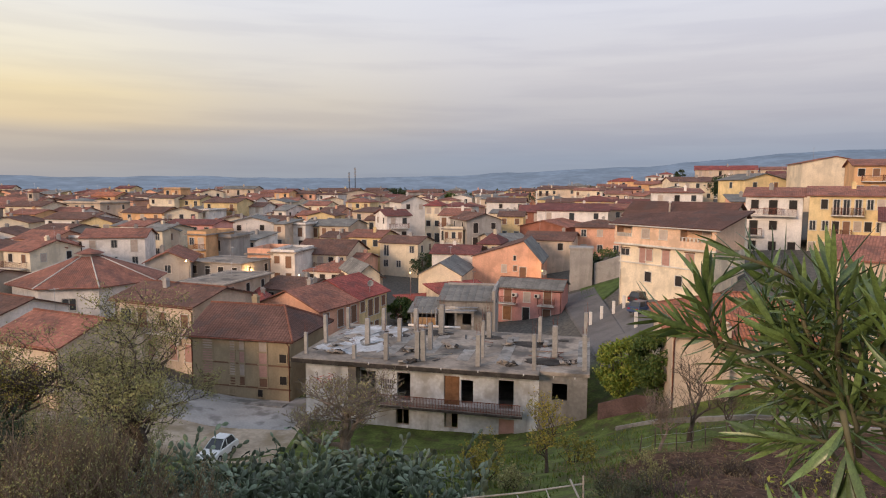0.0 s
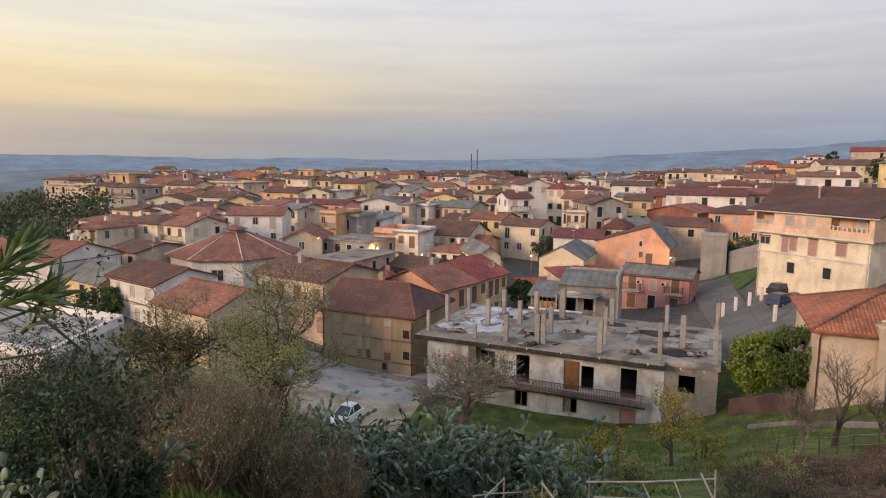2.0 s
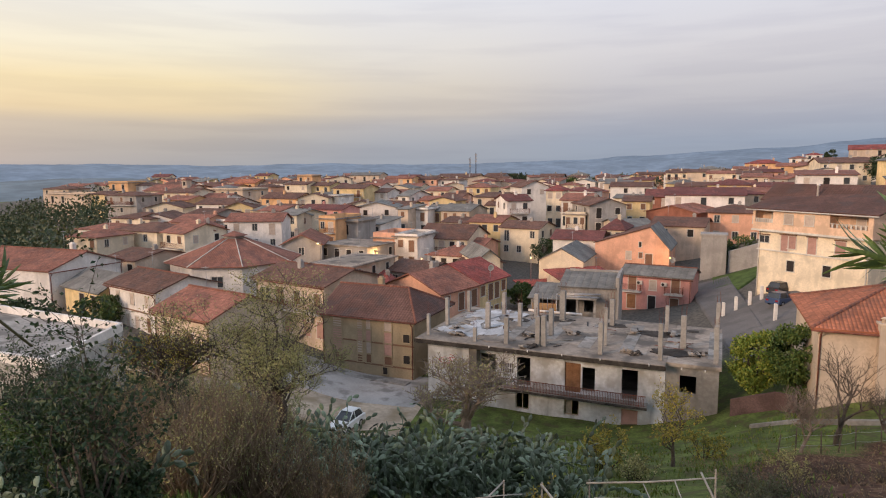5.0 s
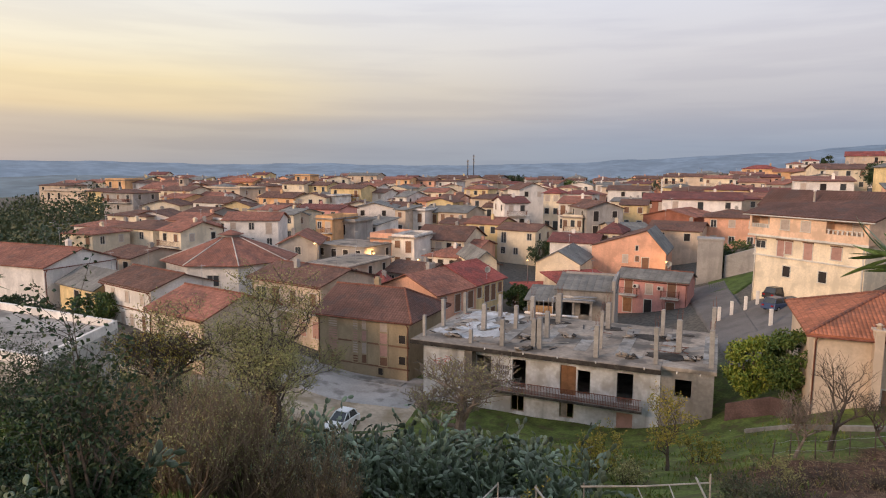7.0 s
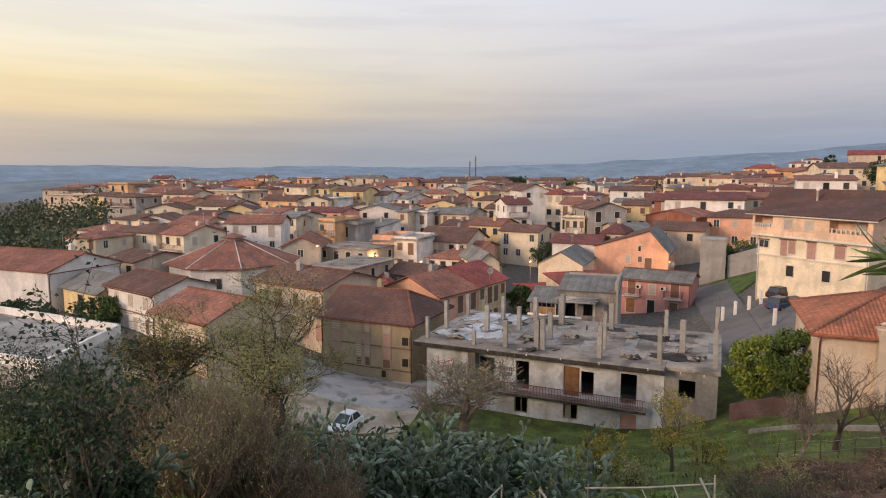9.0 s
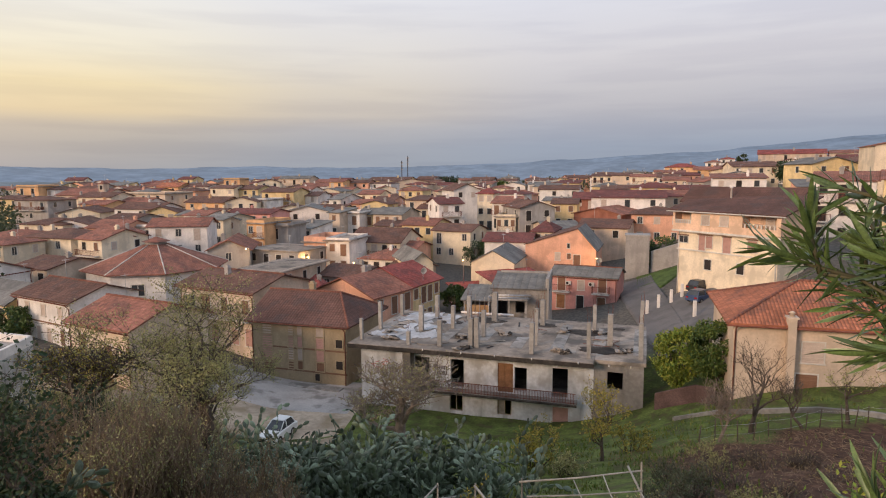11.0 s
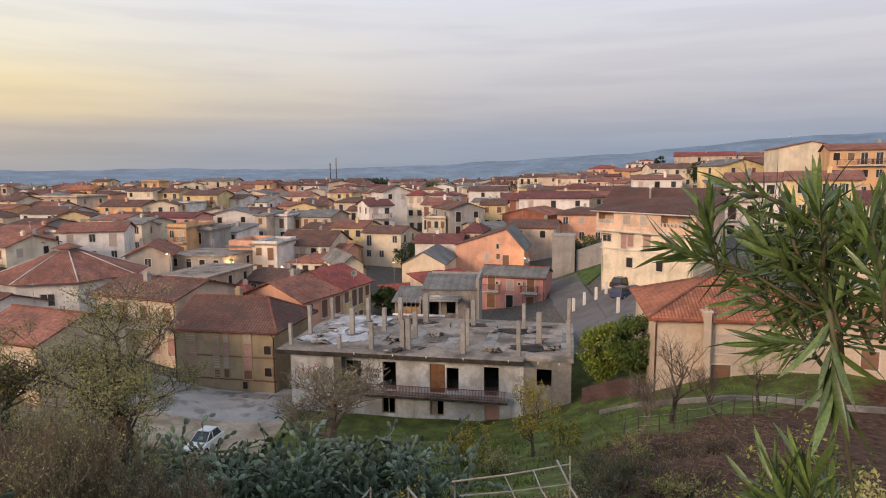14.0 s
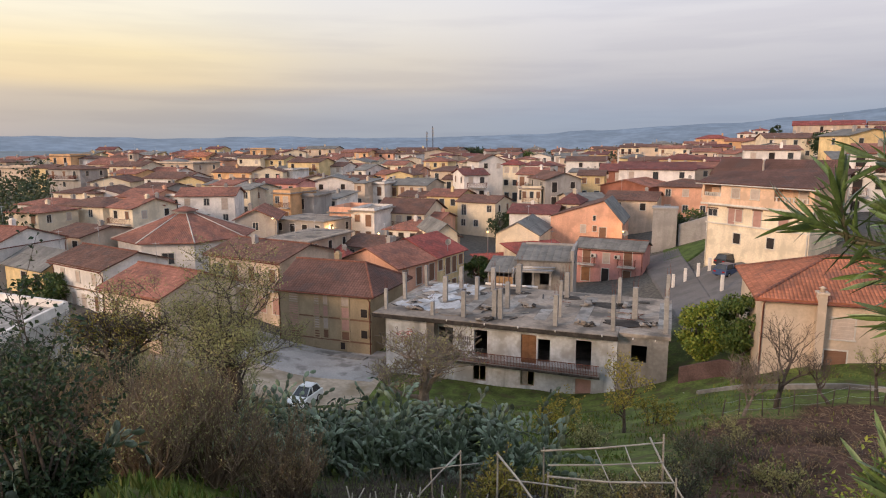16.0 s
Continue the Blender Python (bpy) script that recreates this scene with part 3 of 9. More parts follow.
house(-30.9, 66.2, 2.7, 11.4, 8.9, 6.8, -24, kind='gable_x', rise=1.24, wall='beige', tiles='brown', plain=True, detail=True, over=0.5, foot=1.7)
house(-44.6, 57.5, 5.3, 9.7, 7.0, 4.7, -26, kind='gable_x', rise=1.16, chimney=0, wall='white', tiles='brown', plain=True, detail=True, over=0.4, foot=1.0)
house(-32.4, 47.7, 3.4, 8.0, 7.6, 6.4, -24, kind='gable_x', rise=1.4, chimney=0, wall='beige', tiles='terracotta', plain=True, detail=True, over=0.4, foot=1.0)
house(-58.4, 67.6, 2.5, 10.2, 15.0, 8.0, 80, kind='gable_y', rise=1.7, wall='white', tiles='terracotta', plain=True, detail=True, over=0.3, foot=1.0)
house(-54.2, 61.6, 3.3, 8.4, 6.0, 5.5, -25, kind='gable_x', rise=1.6, wall='yellow', tiles='grey', rows=1, cols=3, leaf='dark', over=0.4, chimney=0, foot=1.0)
house(-12.1, 73.4, 1.9, 8.0, 9.0, 6.0, 63, kind='gable_x', rise=1.9, wall='peach', tiles='terracotta', rows=2, cols=3, leaf='brown', side=1, foot=1.0)
house(-8.9, 80.2, 1.8, 7.0, 9.0, 6.2, 66, kind='gable_x', rise=2.0, wall='yellow', tiles='red', rows=2, cols=4, leaf='brown', side=0, chimney=0, foot=1.0)
house(-0.4, 97.7, 1.7, 6.9, 12.0, 6.3, -12, kind='gable_y', rise=1.9, wall='cream', tiles='grey', rows=1, plain=True, chimney=0, over=0.2, foot=1.0)
house(-1.5, 92.5, 1.2, 8.0, 5.0, 3.4, 22, kind='mono', rise=0.44, wall='white', tiles='red', rows=1, cols=3, leaf='dark', chimney=0, foot=1.0)
house(4.8, 90.1, 1.9, 8.7, 7.0, 4.0, 29, kind='mono', rise=1.18, wall='cream', tiles='red', plain=True, chimney=0, foot=1.0)
house(-11.2, 95.0, 0.4, 3.5, 11.0, 8.0, 22, kind='gable_y', rise=1.48, wall='cream', tiles='grey', rows=1, cols=1, side=3, chimney=0, foot=1.0)
house(-19.3, 105.9, 2.4, 8.6, 8.0, 5.0, -14, kind='hip', rise=1.33, wall='white', tiles='terracotta', rows=1, cols=4, leaf='dark', foot=1.0)
house(-24.0, 92.6, 1.5, 7.8, 9.0, 5.0, -25, kind='gable_x', rise=1.18, wall='grey', tiles='brown', rows=1, cols=2, foot=1.0)
house(-23.6, 82.4, 1.4, 2.7, 9.0, 4.5, 20, kind='gable_y', rise=1.04, wall='white', tiles='red', rows=1, cols=1, foot=1.0)
house(-17.9, 89.9, 1.4, 3.1, 10.0, 5.0, 30, kind='gable_y', rise=1.04, wall='white', tiles='brown', rows=1, cols=1, foot=1.0)
house(-15.3, 98.5, 1.4, 5.3, 8.0, 5.0, -20, kind='gable_x', rise=1.04, wall='beige', tiles='brown', rows=1, cols=2, foot=1.0)
house(-33.2, 85.5, 0.3, 7.0, 12.0, 8.0, -15, kind='flat', rise=0.01, wall='beige', tiles='grey', rows=2, cols=3, leaf='dark', side=3, over=0.6, foot=1.0)
house(-38.4, 104.9, 1.8, 10.9, 9.0, 7.0, -20, kind='flat', rise=0.01, wall='grey', tiles='grey', rows=2, cols=4, leaf='dark', side=2, over=0.3, foot=1.0)
house(-45.0, 102.3, 1.3, 6.9, 12.0, 8.0, 15, kind='gable_y', rise=1.63, wall='grey', tiles='terracotta', rows=1, cols=1, side=2, foot=1.0)
house(-32.6, 111.0, -0.4, 4.4, 9.0, 10.0, -10, kind='flat', rise=0.9, wall='peach', tiles='terracotta', rows=3, cols=2, balc=2, foot=1.0)
house(-28.2, 110.1, 0.5, 4.5, 9.0, 9.5, -10, kind='flat', rise=0.4, wall='white', tiles='brown', rows=3, cols=2, leaf='brown', foot=1.0)
house(-23.0, 117.5, 0.6, 10.5, 11.0, 8.5, -14, kind='gable_x', rise=2.22, wall='cream', tiles='brown', rows=2, cols=5, balc=1, foot=1.0)
house(-16.6, 116.5, 0.7, 3.1, 9.0, 7.0, -14, kind='gable_x', rise=1.18, wall='peach', tiles='terracotta', rows=2, cols=2, foot=1.0)
house(-42.5, 133.1, 3.3, 6.4, 8.0, 7.0, -20, kind='mono', rise=1.11, wall='white', tiles='grey', rows=2, cols=3, foot=1.0)
house(-16.3, 130.7, 4.7, 7.3, 9.0, 6.5, -18, kind='gable_x', rise=1.18, wall='yellow', tiles='terracotta', rows=2, cols=3, foot=1.3)
house(-8.8, 125.4, 3.5, 8.4, 8.0, 7.0, -22, kind='gable_x', rise=1.11, wall='cream', tiles='brown', rows=2, cols=3, side=2, foot=1.0)
house(-25.6, 147.5, 6.4, 7.6, 10.0, 6.0, -18, kind='gable_x', rise=1.33, wall='beige', tiles='grey', rows=2, cols=3, foot=2.0)
house(-23.0, 135.7, 5.1, 7.7, 8.0, 5.5, -20, kind='gable_x', rise=0.96, wall='cream', tiles='brown', rows=1, cols=4, foot=1.4)
house(-20.1, 163.4, 7.5, 7.3, 9.0, 7.5, -20, kind='mono', rise=0.89, wall='beige', tiles='brown', rows=2, cols=2, side=2, foot=2.5)
house(-9.8, 139.3, 7.3, 5.5, 9.0, 8.0, 22, kind='gable_x', rise=1.18, wall='white', tiles='dark', rows=2, cols=2, side=2, balc=2, foot=3.5)
house(-7.4, 164.5, 10.1, 7.2, 13.0, 7.5, 18, kind='gable_y', rise=1.63, wall='white', tiles='brown', rows=1, cols=2, foot=5.0)
house(-2.4, 149.6, 7.2, 3.8, 9.0, 10.0, -10, kind='hip', rise=1.11, wall='cream', tiles='red', rows=3, cols=2, balc=1, foot=2.9)
house(2.3, 141.6, 7.3, 6.2, 10.0, 8.0, -16, kind='gable_x', rise=1.33, wall='white', tiles='terracotta', rows=2, cols=3, balc=1, foot=3.3)
house(2.2, 131.6, 6.3, 4.1, 8.0, 6.5, -12, kind='flat', rise=0.4, wall='cream', tiles='brown', rows=2, cols=3, balc=2, foot=2.9)
house(8.7, 131.4, 5.8, 7.6, 12.0, 9.0, 16, kind='gable_y', rise=1.33, wall='grey', tiles='brown', rows=2, cols=2, leaf='dark', side=2, foot=2.4)
house(8.6, 115.3, 6.4, 3.8, 9.0, 5.0, -14, kind='hip', rise=1.63, wall='cream', tiles='dark', rows=1, cols=2, foot=3.9)
house(16.1, 148.8, 8.8, 5.7, 8.0, 6.0, -12, kind='gable_x', rise=1.04, wall='yellow', tiles='brown', rows=2, cols=2, foot=4.0)
house(18.7, 188.7, 11.1, 11.5, 9.0, 6.0, -12, kind='gable_x', rise=1.18, wall='white', tiles='brown', rows=1, cols=4, leaf='dark', foot=4.7)
house(23.4, 168.0, 8.6, 5.8, 9.0, 6.5, -12, kind='gable_x', rise=1.63, wall='brick', tiles='dark', rows=1, cols=2, leaf='pale', foot=2.4)
house(21.6, 136.0, 7.2, 10.6, 14.0, 6.0, -30, kind='gable_y', rise=1.33, wall='brick', tiles='terracotta', rows=1, plain=True, chimney=0, foot=1.6)
house(13.6, 122.9, 6.1, 7.1, 11.0, 5.0, 14, kind='gable_x', rise=1.18, wall='beige', tiles='grey', rows=1, plain=True, foot=3.0)
house(20.2, 120.0, 5.7, 9.1, 9.0, 6.0, -20, kind='gable_x', rise=1.26, wall='beige', tiles='brown', rows=1, cols=2, leaf='dark', foot=1.4)
house(30.1, 146.6, 10.3, 16.2, 12.0, 6.0, -12, kind='gable_x', rise=1.48, wall='white', tiles='dark', rows=1, cols=3, foot=3.2)
house(2.1, 111.6, 4.9, 8.2, 8.0, 5.0, -12, kind='gable_x', rise=1.18, wall='white', tiles='dark', plain=True, foot=2.8)
house(-83.9, 96.4, 4.7, 7.3, 8.0, 6.0, -10, kind='hip', rise=0.96, wall='cream', tiles='terracotta', rows=2, cols=3, side=2, foot=1.0)
house(-89.5, 107.4, 5.9, 10.9, 8.0, 5.0, -10, kind='hip', rise=0.89, wall='white', tiles='terracotta', rows=1, cols=3, foot=1.0)
house(-79.7, 105.0, 3.0, 12.1, 10.0, 8.0, -16, kind='hip', rise=1.18, wall='cream', tiles='brown', rows=1, cols=2, side=2, foot=1.0)
house(-91.1, 118.9, 5.2, 10.8, 9.0, 7.0, -10, kind='hip', rise=0.96, wall='cream', tiles='brown', rows=2, cols=3, foot=1.0)
house(-86.2, 120.0, 5.0, 7.8, 10.0, 7.0, 12, kind='gable_y', rise=1.18, wall='white', tiles='brown', rows=2, cols=3, side=2, foot=1.0)
house(-68.6, 100.6, 3.2, 6.3, 9.0, 8.0, -22, kind='gable_x', rise=1.41, wall='cream', tiles='terracotta', rows=3, cols=2, side=2, balc=2, foot=1.0)
house(-66.4, 104.5, 4.3, 5.9, 8.0, 7.0, 18, kind='gable_y', rise=1.18, wall='white', tiles='terracotta', rows=2, cols=3, foot=1.0)
house(-126.0, 161.4, 6.3, 12.3, 9.0, 9.0, -14, kind='hip', rise=0.89, wall='grey', tiles='brown', rows=3, cols=3, side=2, balc=2, foot=1.0)
house(-101.6, 145.9, 6.8, 9.7, 10.0, 6.0, 10, kind='gable_y', rise=1.33, wall='cream', tiles='brown', rows=1, cols=3, foot=1.0)
house(-105.7, 157.6, 8.3, 8.6, 8.0, 6.0, -14, kind='gable_x', rise=0.96, wall='orange', tiles='terracotta', rows=2, cols=2, foot=1.0)
house(-133.6, 193.1, 7.6, 18.1, 12.0, 8.0, -8, kind='gable_x', rise=1.92, wall='beige', tiles='terracotta', rows=1, cols=4, leaf='dark', chimney=0, foot=1.0)
house(-126.9, 194.0, 5.2, 1.9, 2.5, 14.0, -8, kind='hip', rise=0.74, wall='beige', tiles='terracotta', rows=1, cols=1, leaf='dark', chimney=0, over=0.15, label='slender beige church bell tower with an open belfry', foot=1.0)
house(-161.6, 206.0, 9.0, 9.2, 9.0, 9.0, -8, kind='flat', rise=0.5, wall='orange', tiles='brown', rows=2, cols=2, foot=1.0)
house(-157.6, 209.0, 9.1, 8.7, 9.0, 8.0, -8, kind='hip', rise=0.89, wall='white', tiles='brown', rows=2, cols=2, foot=1.0)
house(-159.5, 179.0, 6.8, 18.1, 9.0, 8.0, -10, kind='flat', rise=0.4, wall='beige', tiles='brown', rows=1, cols=4, leaf='dark', foot=1.0)
house(-180.8, 197.6, 9.1, 13.0, 9.0, 7.0, -10, kind='hip', rise=0.89, wall='beige', tiles='brown', rows=2, cols=3, foot=3.3)
house(-188.1, 213.8, 9.7, 11.5, 9.0, 7.0, -10, kind='gable_x', rise=0.89, wall='white', tiles='terracotta', rows=2, cols=2, foot=2.5)
house(-182.0, 219.1, 9.8, 10.3, 9.0, 7.0, -10, kind='gable_x', rise=1.04, wall='cream', tiles='terracotta', rows=2, cols=2, foot=1.0)
house(-142.6, 173.7, 8.1, 8.1, 8.0, 7.0, -10, kind='gable_x', rise=0.89, wall='yellow', tiles='brown', rows=2, cols=2, foot=1.0)
house(-77.8, 118.5, 5.0, 8.3, 9.0, 6.5, -14, kind='gable_x', rise=1.33, wall='peach', tiles='terracotta', rows=2, cols=3, foot=1.0)
house(-83.8, 133.7, 5.6, 8.2, 9.0, 6.5, -14, kind='gable_x', rise=1.04, wall='grey', tiles='brown', rows=2, cols=2, foot=1.0)
house(-87.0, 145.7, 6.8, 12.5, 9.0, 7.0, -12, kind='gable_x', rise=1.33, wall='white', tiles='brown', rows=2, cols=4, leaf='dark', foot=1.0)
house(-79.8, 144.2, 6.1, 7.1, 9.0, 7.0, 14, kind='gable_y', rise=1.33, wall='yellow', tiles='brown', rows=2, cols=3, foot=1.0)
house(-106.4, 183.1, 9.2, 16.2, 12.0, 7.0, -14, kind='flat', rise=0.4, wall='beige', tiles='brown', rows=1, cols=3, side=2, foot=1.7)
house(-124.3, 230.4, 9.4, 10.2, 9.0, 8.0, -12, kind='gable_x', rise=1.48, wall='orange', tiles='orange', rows=2, cols=2, side=2, foot=1.0)
house(-104.7, 202.2, 6.3, 9.0, 9.0, 7.0, -12, kind='gable_x', rise=1.33, wall='white', tiles='brown', rows=2, cols=3, balc=1, foot=1.0)
house(-82.7, 173.0, 7.1, 12.7, 9.0, 7.0, -14, kind='gable_x', rise=1.48, wall='orange', tiles='brown', rows=2, cols=3, foot=1.0)
house(-110.8, 218.2, 9.2, 7.9, 9.0, 7.0, -12, kind='hip', rise=1.04, wall='peach', tiles='brown', rows=2, cols=2, foot=1.0)
house(-93.6, 209.8, 10.3, 9.4, 9.0, 7.0, -12, kind='gable_x', rise=0.96, wall='cream', tiles='brown', rows=2, cols=3, foot=2.4)
house(-85.8, 210.9, 9.9, 9.9, 9.0, 7.0, -12, kind='gable_x', rise=1.18, wall='yellow', tiles='brown', rows=2, cols=3, side=1, foot=2.2)
house(-103.2, 240.5, 12.0, 6.9, 7.0, 8.0, -8, kind='flat', rise=0.4, wall='orange', tiles='brown', rows=1, cols=2, foot=2.9)
house(-72.1, 173.3, 7.2, 8.9, 9.0, 7.0, 12, kind='gable_y', rise=1.33, wall='cream', tiles='brown', rows=2, cols=3, foot=1.0)
house(-69.2, 182.0, 6.3, 3.7, 9.0, 8.0, -12, kind='flat', rise=0.3, wall='white', tiles='brown', rows=2, cols=1, foot=1.0)
house(-68.2, 193.0, 6.9, 11.2, 10.0, 9.5, -12, kind='gable_x', rise=1.18, wall='yellow', tiles='brown', rows=3, cols=3, balc=2, foot=1.0)
house(-93.4, 255.2, 11.7, 8.6, 9.0, 7.0, 14, kind='gable_y', rise=1.18, wall='cream', tiles='brown', rows=1, cols=2, foot=2.2)
house(-87.8, 270.8, 14.0, 14.2, 9.0, 6.0, -8, kind='gable_x', rise=1.18, wall='beige', tiles='grey', rows=1, cols=3, foot=4.0)
house(-56.9, 140.6, 7.5, 12.1, 8.0, 5.5, -14, kind='gable_x', rise=0.89, wall='pink', tiles='dark', rows=1, cols=4, foot=3.0)
house(-66.4, 134.2, 5.0, 5.8, 9.0, 8.0, -12, kind='gable_x', rise=0.89, wall='white', tiles='terracotta', rows=2, cols=3, foot=1.0)
house(-71.7, 140.5, 5.6, 5.1, 9.0, 7.0, -12, kind='gable_x', rise=0.89, wall='beige', tiles='grey', rows=2, cols=1, foot=1.0)
house(-58.7, 126.8, 4.6, 5.1, 9.0, 8.0, -20, kind='gable_x', rise=1.04, wall='cream', tiles='grey', rows=2, cols=2, foot=1.0)
house(-55.7, 128.1, 4.5, 3.3, 9.0, 8.0, 16, kind='gable_y', rise=0.74, wall='beige', tiles='grey', rows=1, cols=1, foot=1.0)
house(-46.7, 118.9, 2.9, 4.1, 9.0, 9.5, -16, kind='flat', rise=0.5, wall='orange', tiles='brown', rows=3, cols=2, balc=1, foot=1.0)
house(-43.9, 122.0, 2.7, 5.6, 8.0, 9.0, -10, kind='flat', rise=0.4, wall='grey', tiles='grey', rows=1, cols=1, leaf='dark', foot=1.0)
house(-46.7, 152.7, 6.2, 10.7, 14.0, 6.5, 10, kind='gable_y', rise=1.33, wall='white', tiles='grey', rows=1, cols=2, leaf='dark', foot=1.0)
house(-60.3, 198.7, 6.0, 7.4, 9.0, 9.0, -14, kind='gable_x', rise=1.18, wall='white', tiles='brown', rows=3, cols=2, foot=1.0)
house(-58.0, 206.7, 6.4, 8.4, 9.0, 8.0, -14, kind='gable_x', rise=1.11, wall='cream', tiles='terracotta', rows=2, cols=3, balc=1, foot=1.0)
house(-46.0, 158.2, 5.8, 3.7, 8.0, 6.0, -12, kind='gable_x', rise=1.04, wall='brick', tiles='terracotta', rows=1, cols=2, foot=1.0)
house(-47.5, 183.7, 5.4, 4.1, 12.0, 9.0, -20, kind='gable_x', rise=1.48, wall='white', tiles='grey', rows=3, cols=1, side=3, foot=1.0)
house(-70.2, 262.5, 11.6, 12.9, 9.0, 7.0, -10, kind='gable_x', rise=1.04, wall='orange', tiles='terracotta', rows=1, cols=4, foot=2.1)
house(-60.1, 268.0, 11.1, 11.8, 9.0, 7.0, -10, kind='gable_x', rise=1.18, wall='peach', tiles='brown', rows=1, cols=3, foot=1.5)
house(-50.6, 295.4, 9.7, 20.0, 14.0, 9.0, -10, kind='gable_x', rise=1.63, wall='yellow', tiles='brown', rows=2, cols=5, foot=1.0)
house(-38.5, 287.1, 9.1, 15.7, 12.0, 9.0, 14, kind='gable_y', rise=1.48, wall='beige', tiles='brown', rows=2, cols=4, foot=1.0)
house(-38.9, 181.6, 5.7, 7.1, 9.0, 7.5, -14, kind='gable_x', rise=1.11, wall='peach', tiles='terracotta', rows=2, cols=3, foot=1.0)
house(-42.6, 210.4, 8.1, 7.9, 9.0, 7.0, -14, kind='gable_x', rise=1.18, wall='cream', tiles='terracotta', rows=1, cols=2, foot=1.0)
house(-33.5, 186.7, 6.9, 6.7, 9.0, 7.0, -14, kind='gable_x', rise=1.18, wall='peach', tiles='brown', rows=2, cols=2, foot=1.0)
house(-27.4, 202.8, 7.0, 8.2, 9.0, 9.5, -12, kind='hip', rise=1.18, wall='yellow', tiles='terracotta', rows=3, cols=3, balc=1, foot=1.0)
house(-37.7, 144.9, 4.9, 2.9, 8.0, 8.0, -18, kind='mono', rise=0.74, wall='beige', tiles='grey', rows=2, cols=1, foot=1.0)
house(-34.7, 147.7, 5.5, 5.2, 8.0, 7.0, -14, kind='flat', rise=0.4, wall='white', tiles='grey', rows=2, cols=2, foot=1.0)
house(-31.6, 151.4, 5.1, 4.0, 8.0, 7.0, -14, kind='gable_x', rise=1.33, wall='yellow', tiles='grey', rows=2, cols=2, foot=1.0)
house(-16.7, 158.8, 6.1, 6.0, 9.0, 7.0, -12, kind='gable_x', rise=1.11, wall='cream', tiles='brown', rows=2, cols=2, foot=1.0)
house(-65.3, 123.5, 5.9, 4.2, 8.0, 5.0, -14, kind='gable_x', rise=0.89, wall='beige', tiles='grey', rows=1, cols=2, foot=1.3)
house(-69.8, 121.0, 5.4, 9.6, 8.0, 6.0, -14, kind='flat', rise=0.4, wall='white', tiles='grey', rows=1, cols=3, leaf='dark', foot=1.0)
house(-61.5, 77.5, 4.8, 7.0, 9.0, 5.0, -20, kind='gable_x', rise=1.0, wall='beige', tiles='brown', rows=1, cols=3, foot=1.0)
house(42.6, 258.3, 12.5, 8.0, 9.0, 8.0, -14, kind='gable_x', rise=0.96, wall='cream', tiles='brown', rows=3, cols=3, balc=2, foot=2.1)
house(49.2, 253.1, 12.8, 7.4, 9.0, 8.0, -14, kind='gable_x', rise=1.04, wall='beige', tiles='brown', rows=2, cols=3, foot=1.9)
house(55.9, 243.5, 12.3, 10.4, 9.0, 8.0, -18, kind='gable_x', rise=0.96, wall='cream', tiles='terracotta', rows=2, cols=4, balc=2, foot=1.0)
house(61.5, 231.8, 13.2, 7.3, 9.0, 7.0, -18, kind='gable_x', rise=1.11, wall='white', tiles='brown', rows=2, cols=3, foot=1.0)
house(48.4, 193.9, 10.4, 9.0, 9.0, 7.0, -18, kind='gable_x', rise=1.18, wall='peach', tiles='terracotta', rows=1, cols=3, foot=1.0)
house(39.5, 190.8, 10.1, 7.9, 9.0, 7.0, -14, kind='gable_x', rise=1.04, wall='white', tiles='brown', rows=1, cols=3, foot=1.0)
house(36.3, 206.7, 9.6, 4.7, 9.0, 7.0, -14, kind='gable_x', rise=1.04, wall='cream', tiles='brown', rows=1, cols=2, foot=1.0)
house(79.5, 278.7, 16.1, 13.5, 10.0, 8.0, -18, kind='hip', rise=1.48, wall='orange', tiles='red', rows=2, cols=3, foot=1.5)
house(81.3, 248.9, 14.8, 11.3, 9.0, 8.0, -20, kind='gable_x', rise=1.18, wall='orange', tiles='terracotta', rows=2, cols=3, balc=1, foot=1.0)
house(97.5, 294.1, 19.3, 6.7, 9.0, 7.0, -20, kind='hip', rise=0.96, wall='white', tiles='terracotta', rows=1, cols=2, foot=3.0)
house(109.5, 311.1, 21.0, 6.5, 9.0, 7.0, -20, kind='hip', rise=0.96, wall='white', tiles='red', rows=1, cols=2, foot=3.5)
house(75.2, 190.5, 14.5, 12.5, 11.0, 9.0, -5, kind='gable_x', rise=1.41, wall='cream', tiles='brown', rows=2, cols=4, balc=1, foot=1.0)
house(122.1, 273.8, 20.3, 24.8, 12.0, 9.0, -22, kind='gable_x', rise=1.85, wall='beige', tiles='red', rows=2, cols=6, foot=1.8)
house(99.7, 223.6, 16.8, 11.1, 10.0, 8.0, -16, kind='gable_y', rise=1.33, wall='white', tiles='dark', rows=1, cols=3, foot=1.0)
house(103.9, 210.6, 16.3, 11.7, 9.0, 9.0, -20, kind='hip', rise=0.74, wall='cream', tiles='terracotta', rows=2, cols=4, balc=2, foot=1.0)
house(108.0, 202.9, 16.5, 6.5, 9.0, 8.0, -20, kind='flat', rise=0.4, wall='white', tiles='grey', rows=2, cols=2, foot=1.0)
house(130.2, 236.3, 19.5, 20.7, 10.0, 9.0, -24, kind='gable_x', rise=1.18, wall='beige', tiles='terracotta', rows=2, cols=5, foot=1.0)
house(105.8, 187.0, 17.0, 8.5, 9.0, 8.0, -24, kind='flat', rise=0.8, wall='cream', tiles='grey', rows=2, cols=3, balc=2, foot=1.0)
